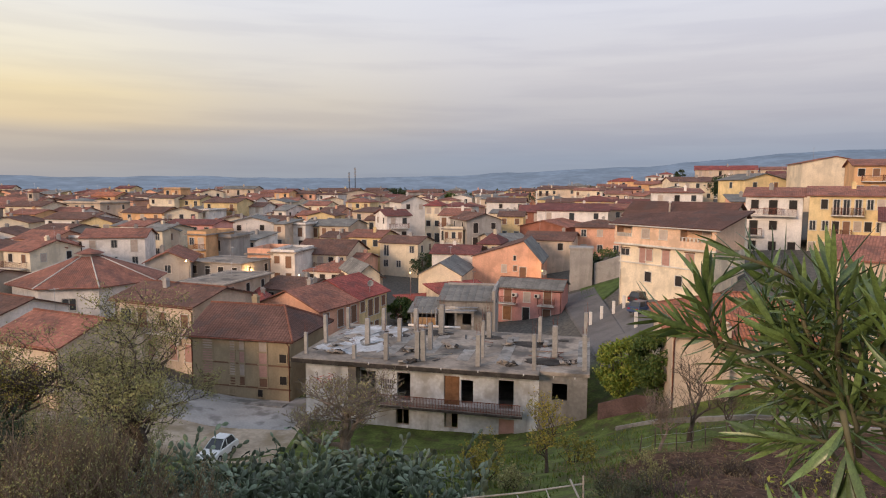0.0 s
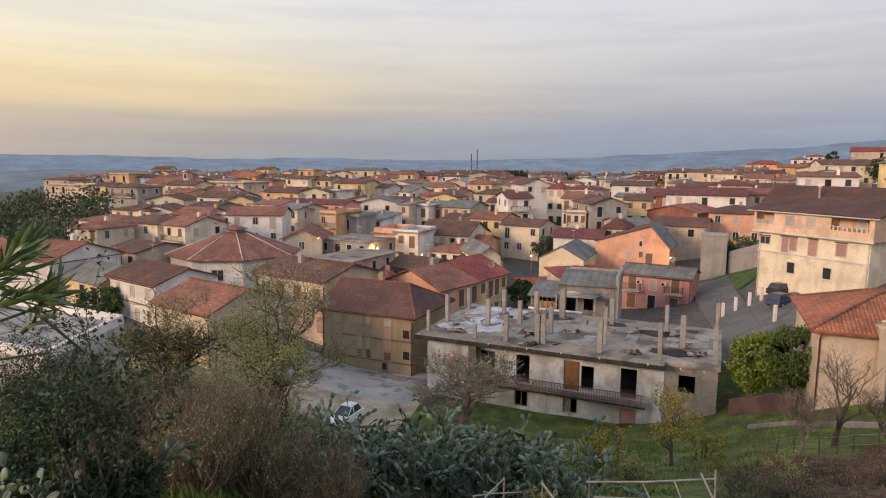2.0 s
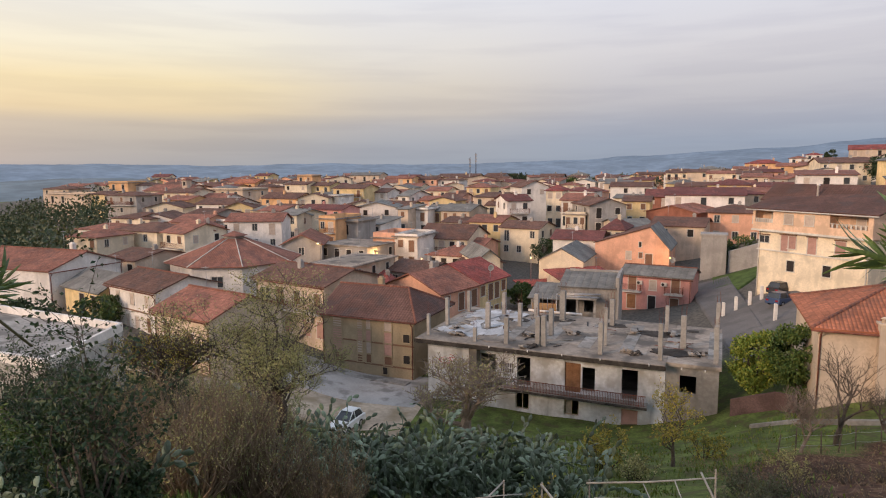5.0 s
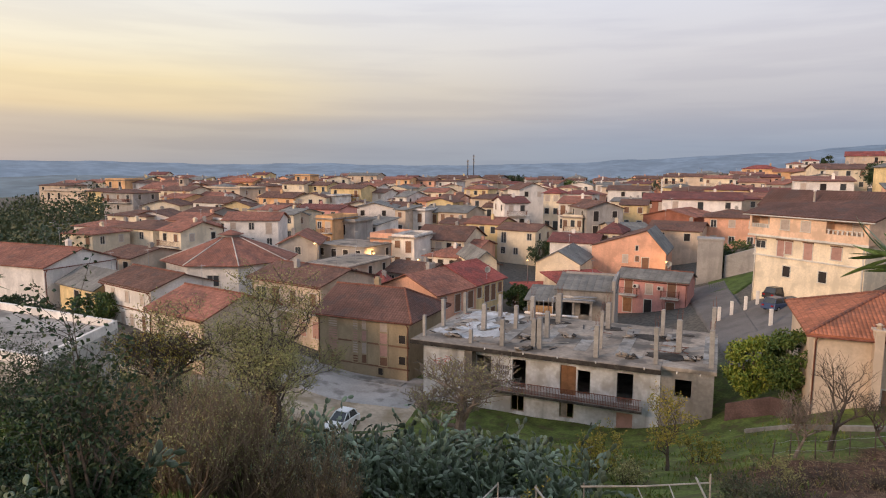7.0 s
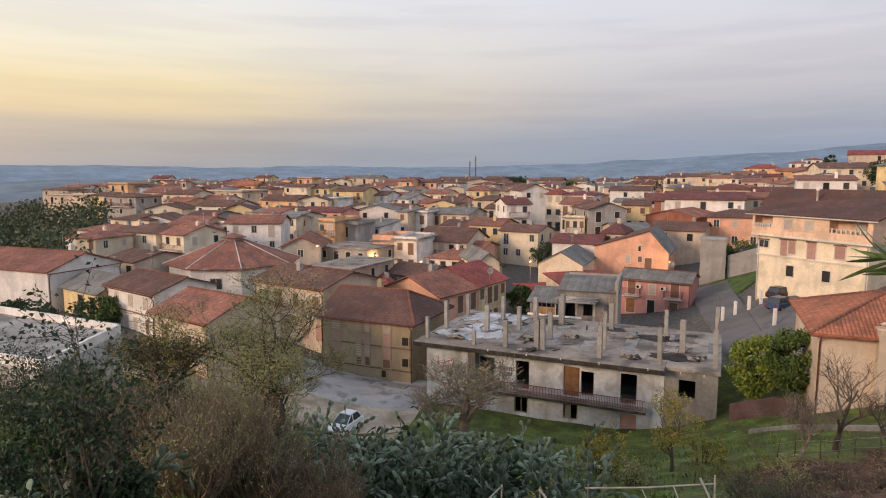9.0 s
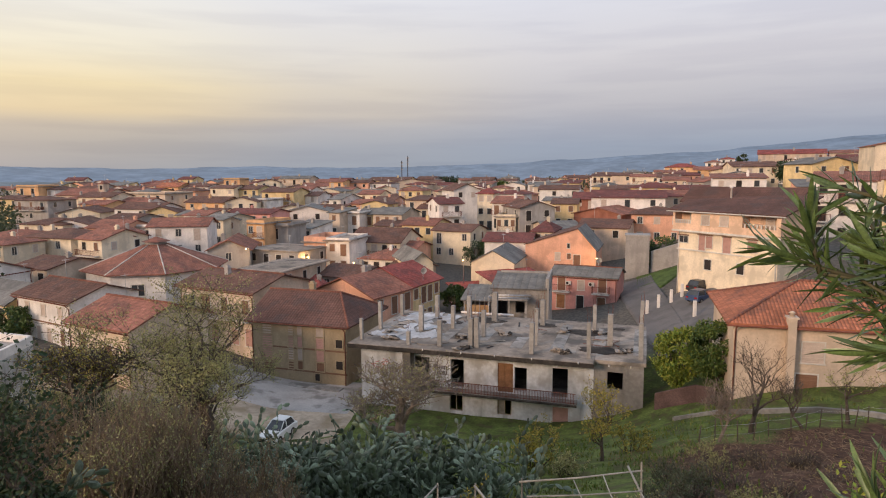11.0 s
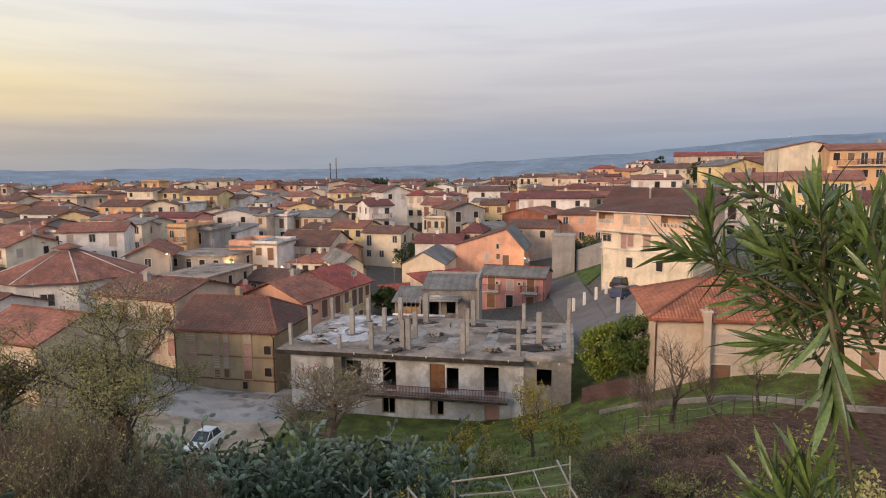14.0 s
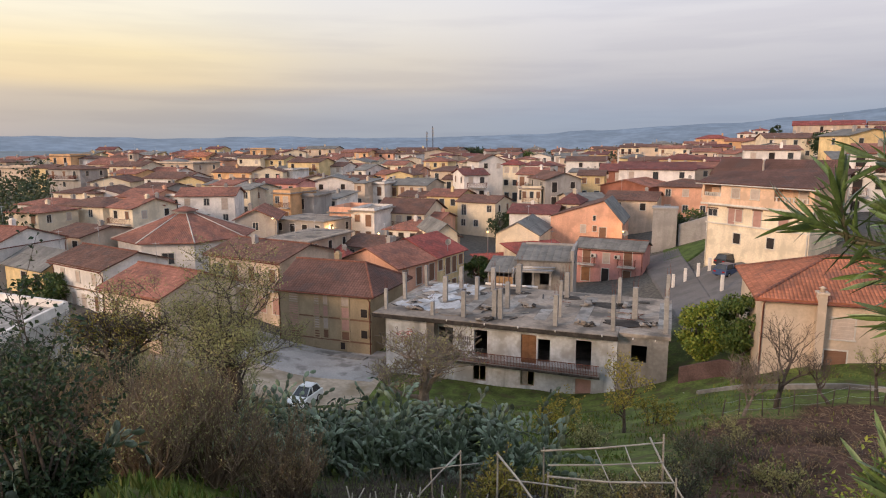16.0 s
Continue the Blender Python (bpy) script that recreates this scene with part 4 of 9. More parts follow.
house(78.8, 127.5, 15.9, 12.0, 12.0, 11.0, -16, kind='gable_y', rise=1.26, wall='cream', tiles='terracotta', plain=True, chimney=0, over=0.3, foot=1.0)
house(77.9, 110.1, 15.9, 10.9, 10.0, 10.0, -24, kind='gable_x', rise=1.18, wall='orange', tiles='terracotta', rows=3, cols=5, balc=2, foot=2.1)
house(48.0, 91.4, 9.7, 7.4, 10.0, 11.0, -30, kind='gable_x', rise=1.18, wall='white', tiles='terracotta', rows=3, cols=3, balc=2, leaf='dark', foot=1.0)
house(55.6, 86.6, 9.9, 9.0, 10.0, 11.0, -30, kind='gable_x', rise=1.18, wall='yellow', tiles='terracotta', rows=3, cols=7, balc=1, foot=1.0)
house(60.5, 76.0, 10.4, 12.1, 10.0, 7.5, -34, kind='gable_x', rise=1.48, wall='cream', tiles='dark', rows=3, cols=6, foot=1.9)
house(37.2, 49.4, 9.1, 10.6, 10.0, 7.0, -38, kind='gable_x', rise=1.6, wall='beige', tiles='terracotta', rows=2, cols=5, leaf='brown', foot=2.4)
house(30.6, 39.4, 8.1, 9.0, 8.0, 5.5, -40, kind='flat', rise=0.5, wall='beige', tiles='grey', rows=2, cols=4, leaf='brown', foot=1.3)
house(29.0, 78.6, 7.4, 13.6, 5.0, 11.0, -47, kind='gable_x', rise=1.6, wall='cream', tiles='dark brown', rows=3, cols=4, chimney=0, foot=2.0)
house(-58.8, 111.9, 5.0, 10.4, 8.0, 7.5, 12, kind='gable_x', rise=1.26, wall='white', tiles='terracotta', rows=2, cols=3, side=1, foot=1.0)
house(44.1, 114.2, 10.2, 9.5, 9.3, 6.2, -75, kind='hip', rise=1.36, wall='white', tiles='grey', rows=2, cols=2, side=1, foot=1.0)
house(59.5, 118.4, 13.4, 9.5, 8.9, 5.8, -16, kind='mono', rise=1.22, wall='peach', tiles='grey', rows=2, cols=3, side=1, foot=1.0)
house(31.3, 124.6, 7.4, 9.7, 8.8, 6.5, -14, kind='hip', rise=1.22, wall='peach', tiles='brown', rows=2, cols=3, side=1, foot=1.0)
house(43.8, 129.3, 10.6, 7.6, 7.6, 6.2, -75, kind='hip', rise=0.9, wall='yellow', tiles='dark', rows=2, cols=3, side=1, foot=1.0)
house(53.5, 144.1, 13.1, 10.8, 9.4, 7.5, -16, kind='mono', rise=0.9, wall='white', tiles='terracotta', rows=2, cols=3, side=1, foot=1.0)
house(72.4, 142.1, 16.1, 10.6, 9.2, 7.5, 12, kind='gable_y', rise=1.39, wall='yellow', tiles='grey', rows=2, cols=2, side=1, foot=1.0)
house(85.2, 137.8, 16.5, 7.7, 8.5, 7.5, -14, kind='mono', rise=0.98, wall='cream', tiles='terracotta', rows=2, cols=3, side=1, foot=1.0)
house(-74.2, 156.2, 6.6, 7.7, 8.5, 5.2, -14, kind='gable_x', rise=1.33, wall='cream', tiles='brown', rows=2, cols=2, side=1, foot=1.0)
house(-59.9, 153.9, 5.9, 8.9, 8.3, 5.8, -20, kind='gable_y', rise=1.07, wall='peach', tiles='brown', rows=2, cols=2, side=1, foot=1.0)
house(40.9, 154.9, 10.0, 9.1, 8.0, 6.2, 12, kind='hip', rise=1.03, wall='beige', tiles='dark', rows=2, cols=2, side=1, foot=1.0)
house(81.8, 157.3, 16.7, 9.9, 9.4, 7.5, -75, kind='hip', rise=1.23, wall='yellow', tiles='brown', rows=2, cols=3, side=1, foot=1.0)
house(97.2, 155.6, 17.2, 10.0, 8.4, 7.5, -16, kind='mono', rise=1.29, wall='white', tiles='brown', rows=2, cols=2, side=1, foot=1.0)
house(-111.6, 167.4, 8.4, 11.0, 8.8, 7.5, -10, kind='gable_x', rise=1.21, wall='cream', tiles='brown', rows=2, cols=3, side=0, foot=1.0)
house(-100.7, 167.7, 8.0, 8.8, 8.0, 6.2, -10, kind='gable_x', rise=1.32, wall='white', tiles='terracotta', rows=2, cols=2, side=1, foot=1.0)
house(-58.7, 164.6, 6.3, 9.2, 8.5, 6.5, -75, kind='gable_x', rise=1.16, wall='cream', tiles='brown', rows=2, cols=3, side=1, foot=1.0)
house(-46.4, 169.5, 6.3, 9.5, 8.1, 5.8, -16, kind='gable_x', rise=1.33, wall='yellow', tiles='brown', rows=2, cols=3, side=1, foot=1.0)
house(-32.8, 169.5, 6.2, 7.6, 8.5, 7.5, -10, kind='gable_y', rise=0.99, wall='yellow', tiles='brown', rows=2, cols=3, side=1, foot=1.0)
house(6.4, 168.4, 6.0, 7.6, 9.5, 5.8, -14, kind='mono', rise=1.33, wall='grey', tiles='grey', rows=2, cols=3, side=1, foot=1.0)
house(46.7, 168.0, 11.0, 10.6, 9.1, 5.2, -16, kind='gable_x', rise=0.98, wall='cream', tiles='terracotta', rows=2, cols=2, side=1, foot=1.0)
house(59.8, 165.3, 13.6, 7.8, 9.1, 5.2, -14, kind='hip', rise=0.94, wall='peach', tiles='brown', rows=2, cols=3, side=1, foot=1.0)
house(92.7, 165.8, 17.3, 9.8, 9.0, 6.5, -10, kind='gable_x', rise=1.09, wall='grey', tiles='brown', rows=2, cols=3, side=1, foot=1.0)
house(106.3, 165.4, 17.5, 10.7, 7.7, 6.5, -75, kind='mono', rise=1.08, wall='white', tiles='terracotta', rows=2, cols=3, side=1, foot=1.0)
house(-127.2, 181.0, 9.1, 7.9, 9.4, 5.8, -16, kind='hip', rise=1.36, wall='cream', tiles='terracotta', rows=2, cols=3, side=0, foot=1.0)
house(-24.2, 180.0, 6.5, 10.8, 8.4, 5.8, -14, kind='gable_y', rise=1.07, wall='white', tiles='terracotta', rows=2, cols=2, side=1, foot=1.0)
house(-10.4, 180.6, 6.5, 9.5, 8.8, 5.2, -10, kind='gable_x', rise=1.31, wall='white', tiles='brown', rows=2, cols=2, side=1, foot=1.0)
house(17.3, 177.9, 6.7, 8.2, 8.0, 7.5, -20, kind='gable_x', rise=0.9, wall='cream', tiles='grey', rows=2, cols=3, side=1, foot=1.0)
house(43.2, 180.4, 10.2, 10.9, 8.9, 7.5, -20, kind='hip', rise=1.35, wall='yellow', tiles='dark', rows=2, cols=3, side=1, foot=1.0)
house(53.7, 177.8, 12.1, 9.2, 8.5, 5.2, -10, kind='gable_x', rise=0.99, wall='white', tiles='dark', rows=2, cols=2, side=1, foot=1.0)
house(66.8, 180.0, 14.4, 10.9, 9.3, 6.5, -16, kind='gable_y', rise=1.13, wall='white', tiles='grey', rows=2, cols=2, side=1, foot=1.0)
house(83.9, 176.9, 16.7, 9.2, 7.5, 6.2, -20, kind='gable_x', rise=1.06, wall='cream', tiles='grey', rows=2, cols=3, side=1, foot=1.0)
house(97.4, 177.4, 17.6, 10.1, 8.2, 7.5, -16, kind='gable_x', rise=1.37, wall='white', tiles='dark', rows=2, cols=2, side=0, foot=1.0)
house(-112.9, 192.1, 8.9, 8.3, 7.5, 7.5, -16, kind='hip', rise=1.02, wall='peach', tiles='grey', rows=2, cols=3, side=0, foot=1.0)
house(-88.1, 191.0, 8.0, 9.7, 7.8, 5.8, 12, kind='gable_x', rise=0.98, wall='beige', tiles='grey', rows=2, cols=3, side=0, foot=1.0)
house(-50.3, 194.5, 7.3, 9.2, 9.3, 5.8, -16, kind='hip', rise=1.01, wall='beige', tiles='brown', rows=2, cols=3, side=0, foot=1.0)
house(-20.1, 191.9, 7.0, 8.5, 9.1, 5.2, -10, kind='gable_y', rise=1.3, wall='white', tiles='dark', rows=2, cols=3, side=1, foot=1.0)
house(-8.1, 193.4, 7.0, 8.6, 7.6, 5.2, -10, kind='gable_y', rise=1.39, wall='peach', tiles='dark', rows=2, cols=2, side=1, foot=1.0)
house(59.8, 194.8, 12.9, 8.8, 9.0, 6.2, -75, kind='gable_x', rise=1.38, wall='grey', tiles='terracotta', rows=2, cols=2, side=0, foot=1.0)
house(96.3, 193.3, 17.6, 10.4, 8.6, 6.5, -16, kind='hip', rise=1.08, wall='cream', tiles='dark', rows=2, cols=3, side=0, foot=1.0)
house(123.4, 191.9, 18.4, 10.7, 8.9, 5.8, -10, kind='mono', rise=0.91, wall='white', tiles='dark', rows=2, cols=2, side=0, foot=1.0)
house(-135.2, 207.6, 9.8, 8.2, 9.1, 6.2, -14, kind='gable_x', rise=1.06, wall='peach', tiles='brown', rows=2, cols=3, side=0, foot=1.0)
house(-76.4, 204.1, 8.1, 9.0, 9.1, 5.8, 12, kind='mono', rise=1.05, wall='cream', tiles='grey', rows=2, cols=2, side=0, foot=1.0)
house(4.3, 208.3, 7.6, 10.2, 9.2, 7.5, -20, kind='hip', rise=1.1, wall='white', tiles='dark', rows=2, cols=3, side=0, foot=1.0)
house(19.9, 204.5, 7.8, 7.9, 7.5, 7.5, -20, kind='gable_x', rise=1.27, wall='grey', tiles='terracotta', rows=2, cols=2, side=0, foot=1.0)
house(72.0, 203.0, 14.7, 10.4, 7.6, 7.5, -16, kind='gable_y', rise=1.11, wall='cream', tiles='brown', rows=2, cols=2, side=0, foot=1.0)
house(123.6, 205.7, 18.8, 10.7, 9.4, 7.5, -10, kind='gable_x', rise=1.35, wall='beige', tiles='terracotta', rows=2, cols=3, side=0, foot=1.0)
house(134.8, 206.6, 19.0, 10.6, 7.6, 5.2, -16, kind='gable_x', rise=1.04, wall='yellow', tiles='brown', rows=2, cols=2, side=0, foot=1.0)
house(-162.3, 220.7, 10.7, 8.5, 8.3, 6.2, -14, kind='hip', rise=0.99, wall='cream', tiles='brown', rows=2, cols=3, side=0, foot=1.0)
house(-149.2, 220.4, 10.4, 8.6, 8.4, 6.5, 12, kind='hip', rise=1.41, wall='peach', tiles='brown', rows=2, cols=2, side=0, foot=1.0)
house(-126.5, 218.7, 9.9, 10.8, 8.5, 6.2, -14, kind='gable_x', rise=0.96, wall='yellow', tiles='dark', rows=2, cols=2, side=0, foot=1.0)
house(-69.6, 221.0, 8.6, 8.3, 8.1, 7.5, -20, kind='gable_x', rise=1.32, wall='white', tiles='terracotta', rows=2, cols=2, side=0, foot=1.0)
house(-32.4, 217.9, 8.2, 10.7, 9.1, 5.2, -16, kind='gable_x', rise=1.38, wall='beige', tiles='brown', rows=2, cols=3, side=0, foot=1.0)
house(-20.9, 221.3, 8.2, 8.1, 7.5, 7.5, -75, kind='gable_x', rise=0.92, wall='cream', tiles='terracotta', rows=2, cols=3, side=0, foot=1.0)
house(-8.2, 220.2, 8.2, 9.3, 7.8, 7.5, -16, kind='gable_y', rise=0.93, wall='white', tiles='terracotta', rows=2, cols=2, side=0, foot=1.0)
house(8.4, 219.3, 8.1, 8.5, 8.0, 6.5, -20, kind='hip', rise=1.38, wall='peach', tiles='terracotta', rows=2, cols=2, side=0, foot=1.0)
house(27.8, 218.9, 8.8, 8.5, 8.1, 5.8, 12, kind='mono', rise=1.17, wall='grey', tiles='grey', rows=2, cols=3, side=0, foot=1.0)
house(41.4, 221.0, 10.3, 8.8, 8.5, 6.2, -75, kind='gable_x', rise=1.12, wall='white', tiles='terracotta', rows=2, cols=3, side=0, foot=1.0)
house(59.9, 216.8, 12.8, 8.4, 9.4, 6.5, -20, kind='gable_x', rise=1.05, wall='beige', tiles='terracotta', rows=2, cols=3, side=0, foot=1.0)
house(82.4, 218.4, 15.9, 10.1, 8.9, 5.2, -14, kind='gable_x', rise=1.27, wall='grey', tiles='brown', rows=2, cols=2, side=0, foot=1.0)
house(133.4, 218.9, 19.2, 7.7, 8.0, 6.2, -16, kind='mono', rise=0.96, wall='yellow', tiles='grey', rows=2, cols=2, side=0, foot=1.0)
house(-140.5, 232.2, 10.5, 10.2, 8.4, 5.8, -16, kind='hip', rise=1.4, wall='white', tiles='brown', rows=2, cols=3, side=0, foot=1.0)
house(-113.4, 231.2, 9.9, 10.8, 9.5, 7.5, -10, kind='gable_x', rise=1.02, wall='white', tiles='brown', rows=2, cols=3, side=0, foot=1.0)
house(-88.8, 234.4, 9.5, 9.4, 9.2, 6.5, -10, kind='gable_y', rise=1.18, wall='white', tiles='dark', rows=2, cols=3, side=0, foot=1.0)
house(-62.5, 231.7, 9.0, 10.8, 9.2, 6.5, -16, kind='gable_y', rise=1.04, wall='cream', tiles='grey', rows=2, cols=2, side=0, foot=1.0)
house(-48.3, 234.4, 9.0, 8.9, 9.2, 5.8, -14, kind='gable_x', rise=1.19, wall='white', tiles='grey', rows=2, cols=2, side=0, foot=1.0)
house(-31.4, 234.1, 8.8, 7.8, 8.6, 7.5, -10, kind='gable_y', rise=1.06, wall='peach', tiles='grey', rows=2, cols=2, side=0, foot=1.0)
house(-8.9, 230.7, 8.6, 8.5, 9.5, 6.2, -20, kind='gable_y', rise=0.98, wall='peach', tiles='dark', rows=2, cols=2, side=0, foot=1.0)
house(6.6, 230.9, 8.6, 9.1, 8.5, 5.8, 12, kind='gable_y', rise=1.3, wall='yellow', tiles='terracotta', rows=2, cols=2, side=0, foot=1.0)
house(21.4, 232.2, 8.9, 9.0, 9.2, 6.5, -20, kind='hip', rise=0.92, wall='white', tiles='brown', rows=2, cols=3, side=0, foot=1.0)
house(84.5, 231.0, 16.0, 8.9, 8.2, 6.2, -75, kind='gable_y', rise=1.24, wall='peach', tiles='grey', rows=2, cols=2, side=0, foot=1.0)
house(146.5, 228.7, 19.7, 10.1, 9.2, 7.5, -16, kind='hip', rise=1.12, wall='peach', tiles='grey', rows=2, cols=2, side=0, foot=1.0)
house(-178.9, 242.5, 11.5, 7.9, 7.8, 6.2, -14, kind='gable_x', rise=1.11, wall='yellow', tiles='grey', rows=2, cols=3, side=0, foot=1.0)
house(-164.8, 244.9, 11.4, 8.9, 8.5, 5.8, -10, kind='gable_x', rise=1.19, wall='grey', tiles='terracotta', rows=2, cols=3, side=0, foot=1.0)
house(-151.4, 242.2, 11.0, 7.7, 7.5, 5.2, -10, kind='gable_y', rise=1.36, wall='white', tiles='terracotta', rows=2, cols=2, side=0, foot=1.0)
house(-135.7, 243.8, 10.8, 9.8, 9.4, 6.5, -14, kind='gable_x', rise=1.22, wall='cream', tiles='terracotta', rows=2, cols=2, side=0, foot=1.0)
house(-122.2, 245.1, 10.5, 10.4, 9.1, 5.8, 12, kind='gable_x', rise=1.09, wall='white', tiles='brown', rows=2, cols=3, side=0, foot=1.0)
house(-75.6, 245.2, 9.7, 10.2, 9.3, 7.5, -75, kind='gable_y', rise=1.27, wall='white', tiles='terracotta', rows=2, cols=2, side=0, foot=1.0)
house(-60.4, 246.5, 9.6, 8.1, 7.7, 6.2, -10, kind='gable_x', rise=0.95, wall='cream', tiles='terracotta', rows=2, cols=3, side=0, foot=1.0)
house(-22.8, 247.7, 9.3, 8.9, 7.9, 5.2, -20, kind='gable_y', rise=1.07, wall='cream', tiles='terracotta', rows=2, cols=2, side=0, foot=1.0)
house(-6.6, 243.9, 9.1, 9.0, 8.6, 5.2, -16, kind='gable_y', rise=1.14, wall='cream', tiles='brown', rows=2, cols=2, side=0, foot=1.0)
house(18.8, 242.7, 9.2, 9.0, 7.9, 7.5, -20, kind='mono', rise=1.12, wall='beige', tiles='grey', rows=2, cols=2, side=0, foot=1.0)
house(43.7, 241.6, 10.9, 9.9, 7.9, 5.8, 12, kind='hip', rise=1.4, wall='yellow', tiles='grey', rows=2, cols=3, side=0, foot=1.0)
house(71.8, 242.3, 14.3, 9.5, 7.7, 6.5, 12, kind='gable_x', rise=0.96, wall='peach', tiles='dark', rows=2, cols=3, side=0, foot=1.0)
house(98.5, 244.6, 17.4, 10.4, 7.9, 6.5, -14, kind='gable_y', rise=1.25, wall='white', tiles='grey', rows=2, cols=3, side=0, foot=1.0)
house(109.6, 246.2, 18.4, 10.4, 9.0, 6.2, -20, kind='hip', rise=1.37, wall='white', tiles='terracotta', rows=2, cols=3, side=0, foot=1.0)
house(123.3, 246.6, 19.4, 9.5, 8.0, 6.2, -75, kind='gable_y', rise=0.99, wall='beige', tiles='terracotta', rows=2, cols=3, side=0, foot=1.0)
house(145.6, 247.9, 20.1, 9.1, 9.3, 6.5, 12, kind='hip', rise=1.19, wall='cream', tiles='grey', rows=2, cols=2, side=0, foot=1.0)
house(-188.4, 258.7, 11.9, 7.9, 8.6, 5.8, -14, kind='gable_x', rise=1.37, wall='cream', tiles='grey', rows=2, cols=3, side=0, foot=1.0)
house(-177.7, 255.0, 11.7, 7.9, 9.4, 6.2, -10, kind='gable_y', rise=1.08, wall='peach', tiles='brown', rows=2, cols=2, side=0, foot=1.0)
house(-165.7, 261.2, 11.7, 10.8, 8.8, 5.8, -16, kind='mono', rise=1.4, wall='yellow', tiles='grey', rows=2, cols=3, side=0, foot=1.0)
house(-149.4, 260.8, 11.5, 10.9, 8.2, 5.2, -14, kind='gable_x', rise=1.06, wall='cream', tiles='brown', rows=2, cols=2, side=0, foot=1.0)
house(-126.6, 258.1, 11.0, 9.3, 8.9, 6.2, -10, kind='hip', rise=1.39, wall='grey', tiles='dark', rows=2, cols=3, side=0, foot=1.0)
house(-113.7, 258.3, 10.8, 7.6, 8.4, 7.5, -14, kind='gable_x', rise=1.0, wall='beige', tiles='brown', rows=2, cols=2, side=0, foot=1.0)
house(-83.6, 259.6, 10.4, 9.5, 9.4, 6.2, -20, kind='mono', rise=0.99, wall='yellow', tiles='brown', rows=2, cols=2, side=0, foot=1.0)
house(-48.5, 255.3, 9.8, 7.8, 7.7, 6.2, -75, kind='gable_x', rise=0.96, wall='cream', tiles='terracotta', rows=2, cols=2, side=0, foot=1.0)
house(-32.6, 258.9, 9.9, 9.4, 8.8, 7.5, -10, kind='hip', rise=1.02, wall='beige', tiles='dark', rows=2, cols=2, side=0, foot=1.0)
house(-8.6, 254.5, 9.6, 10.4, 8.2, 6.2, -14, kind='gable_y', rise=1.3, wall='white', tiles='dark', rows=2, cols=3, side=0, foot=1.0)
house(1.6, 258.2, 9.7, 8.3, 7.5, 6.2, -16, kind='hip', rise=1.01, wall='cream', tiles='terracotta', rows=2, cols=3, side=0, foot=1.0)
house(17.2, 257.3, 9.8, 8.4, 7.7, 7.5, -10, kind='mono', rise=0.9, wall='white', tiles='grey', rows=2, cols=3, side=0, foot=1.0)
house(29.1, 257.7, 10.2, 8.8, 9.3, 7.5, -16, kind='mono', rise=1.16, wall='yellow', tiles='dark', rows=2, cols=3, side=0, foot=1.0)
house(70.2, 256.5, 14.2, 7.9, 9.5, 7.5, -16, kind='mono', rise=1.01, wall='cream', tiles='terracotta', rows=2, cols=3, side=0, foot=1.0)
house(95.9, 256.2, 17.1, 9.2, 7.5, 6.5, -75, kind='gable_x', rise=1.15, wall='white', tiles='brown', rows=2, cols=3, side=0, foot=1.0)
house(134.8, 256.6, 20.0, 7.8, 9.4, 6.2, -14, kind='mono', rise=0.95, wall='cream', tiles='terracotta', rows=2, cols=2, side=0, foot=1.0)
house(-190.8, 272.7, 12.1, 7.8, 8.8, 7.5, 12, kind='gable_x', rise=1.33, wall='cream', tiles='dark', rows=2, cols=2, side=0, foot=1.0)
house(-177.0, 270.0, 11.9, 9.5, 8.3, 6.5, -10, kind='gable_y', rise=1.07, wall='white', tiles='terracotta', rows=2, cols=2, side=0, foot=1.0)
house(-150.1, 273.0, 11.7, 9.8, 9.0, 6.2, -10, kind='gable_x', rise=1.13, wall='cream', tiles='terracotta', rows=2, cols=2, side=0, foot=1.0)
house(-136.5, 271.7, 11.6, 8.3, 7.9, 5.8, -14, kind='hip', rise=1.23, wall='white', tiles='grey', rows=2, cols=3, side=0, foot=1.0)
house(-111.5, 269.9, 11.2, 8.8, 9.0, 6.5, -20, kind='hip', rise=1.16, wall='white', tiles='terracotta', rows=2, cols=2, side=0, foot=1.0)
house(-100.9, 268.9, 11.0, 10.0, 7.7, 7.5, -10, kind='hip', rise=1.14, wall='white', tiles='dark', rows=2, cols=3, side=0, foot=1.0)
house(-49.4, 267.7, 10.3, 10.2, 9.3, 7.5, -14, kind='hip', rise=0.94, wall='white', tiles='brown', rows=2, cols=2, side=0, foot=1.0)
house(-30.9, 269.6, 10.3, 8.1, 8.9, 5.8, -75, kind='gable_x', rise=1.11, wall='beige', tiles='terracotta', rows=2, cols=3, side=0, foot=1.0)
house(-20.1, 271.1, 10.3, 9.6, 8.2, 5.2, 12, kind='gable_x', rise=1.09, wall='yellow', tiles='grey', rows=2, cols=2, side=0, foot=1.0)
house(-9.5, 268.1, 10.2, 8.3, 9.3, 6.5, -20, kind='gable_y', rise=1.18, wall='cream', tiles='brown', rows=2, cols=2, side=0, foot=1.0)
house(7.3, 269.0, 10.2, 10.4, 8.0, 6.5, -16, kind='gable_y', rise=1.28, wall='white', tiles='grey', rows=2, cols=2, side=0, foot=1.0)
house(20.0, 269.9, 10.3, 10.7, 9.3, 6.2, 12, kind='gable_x', rise=1.29, wall='cream', tiles='terracotta', rows=2, cols=3, side=0, foot=1.0)
house(46.8, 269.4, 11.9, 10.7, 8.1, 6.2, -75, kind='hip', rise=0.93, wall='white', tiles='brown', rows=2, cols=3, side=0, foot=1.0)
house(59.8, 270.3, 13.2, 9.6, 7.7, 6.2, -16, kind='gable_x', rise=1.34, wall='cream', tiles='terracotta', rows=2, cols=3, side=0, foot=1.0)
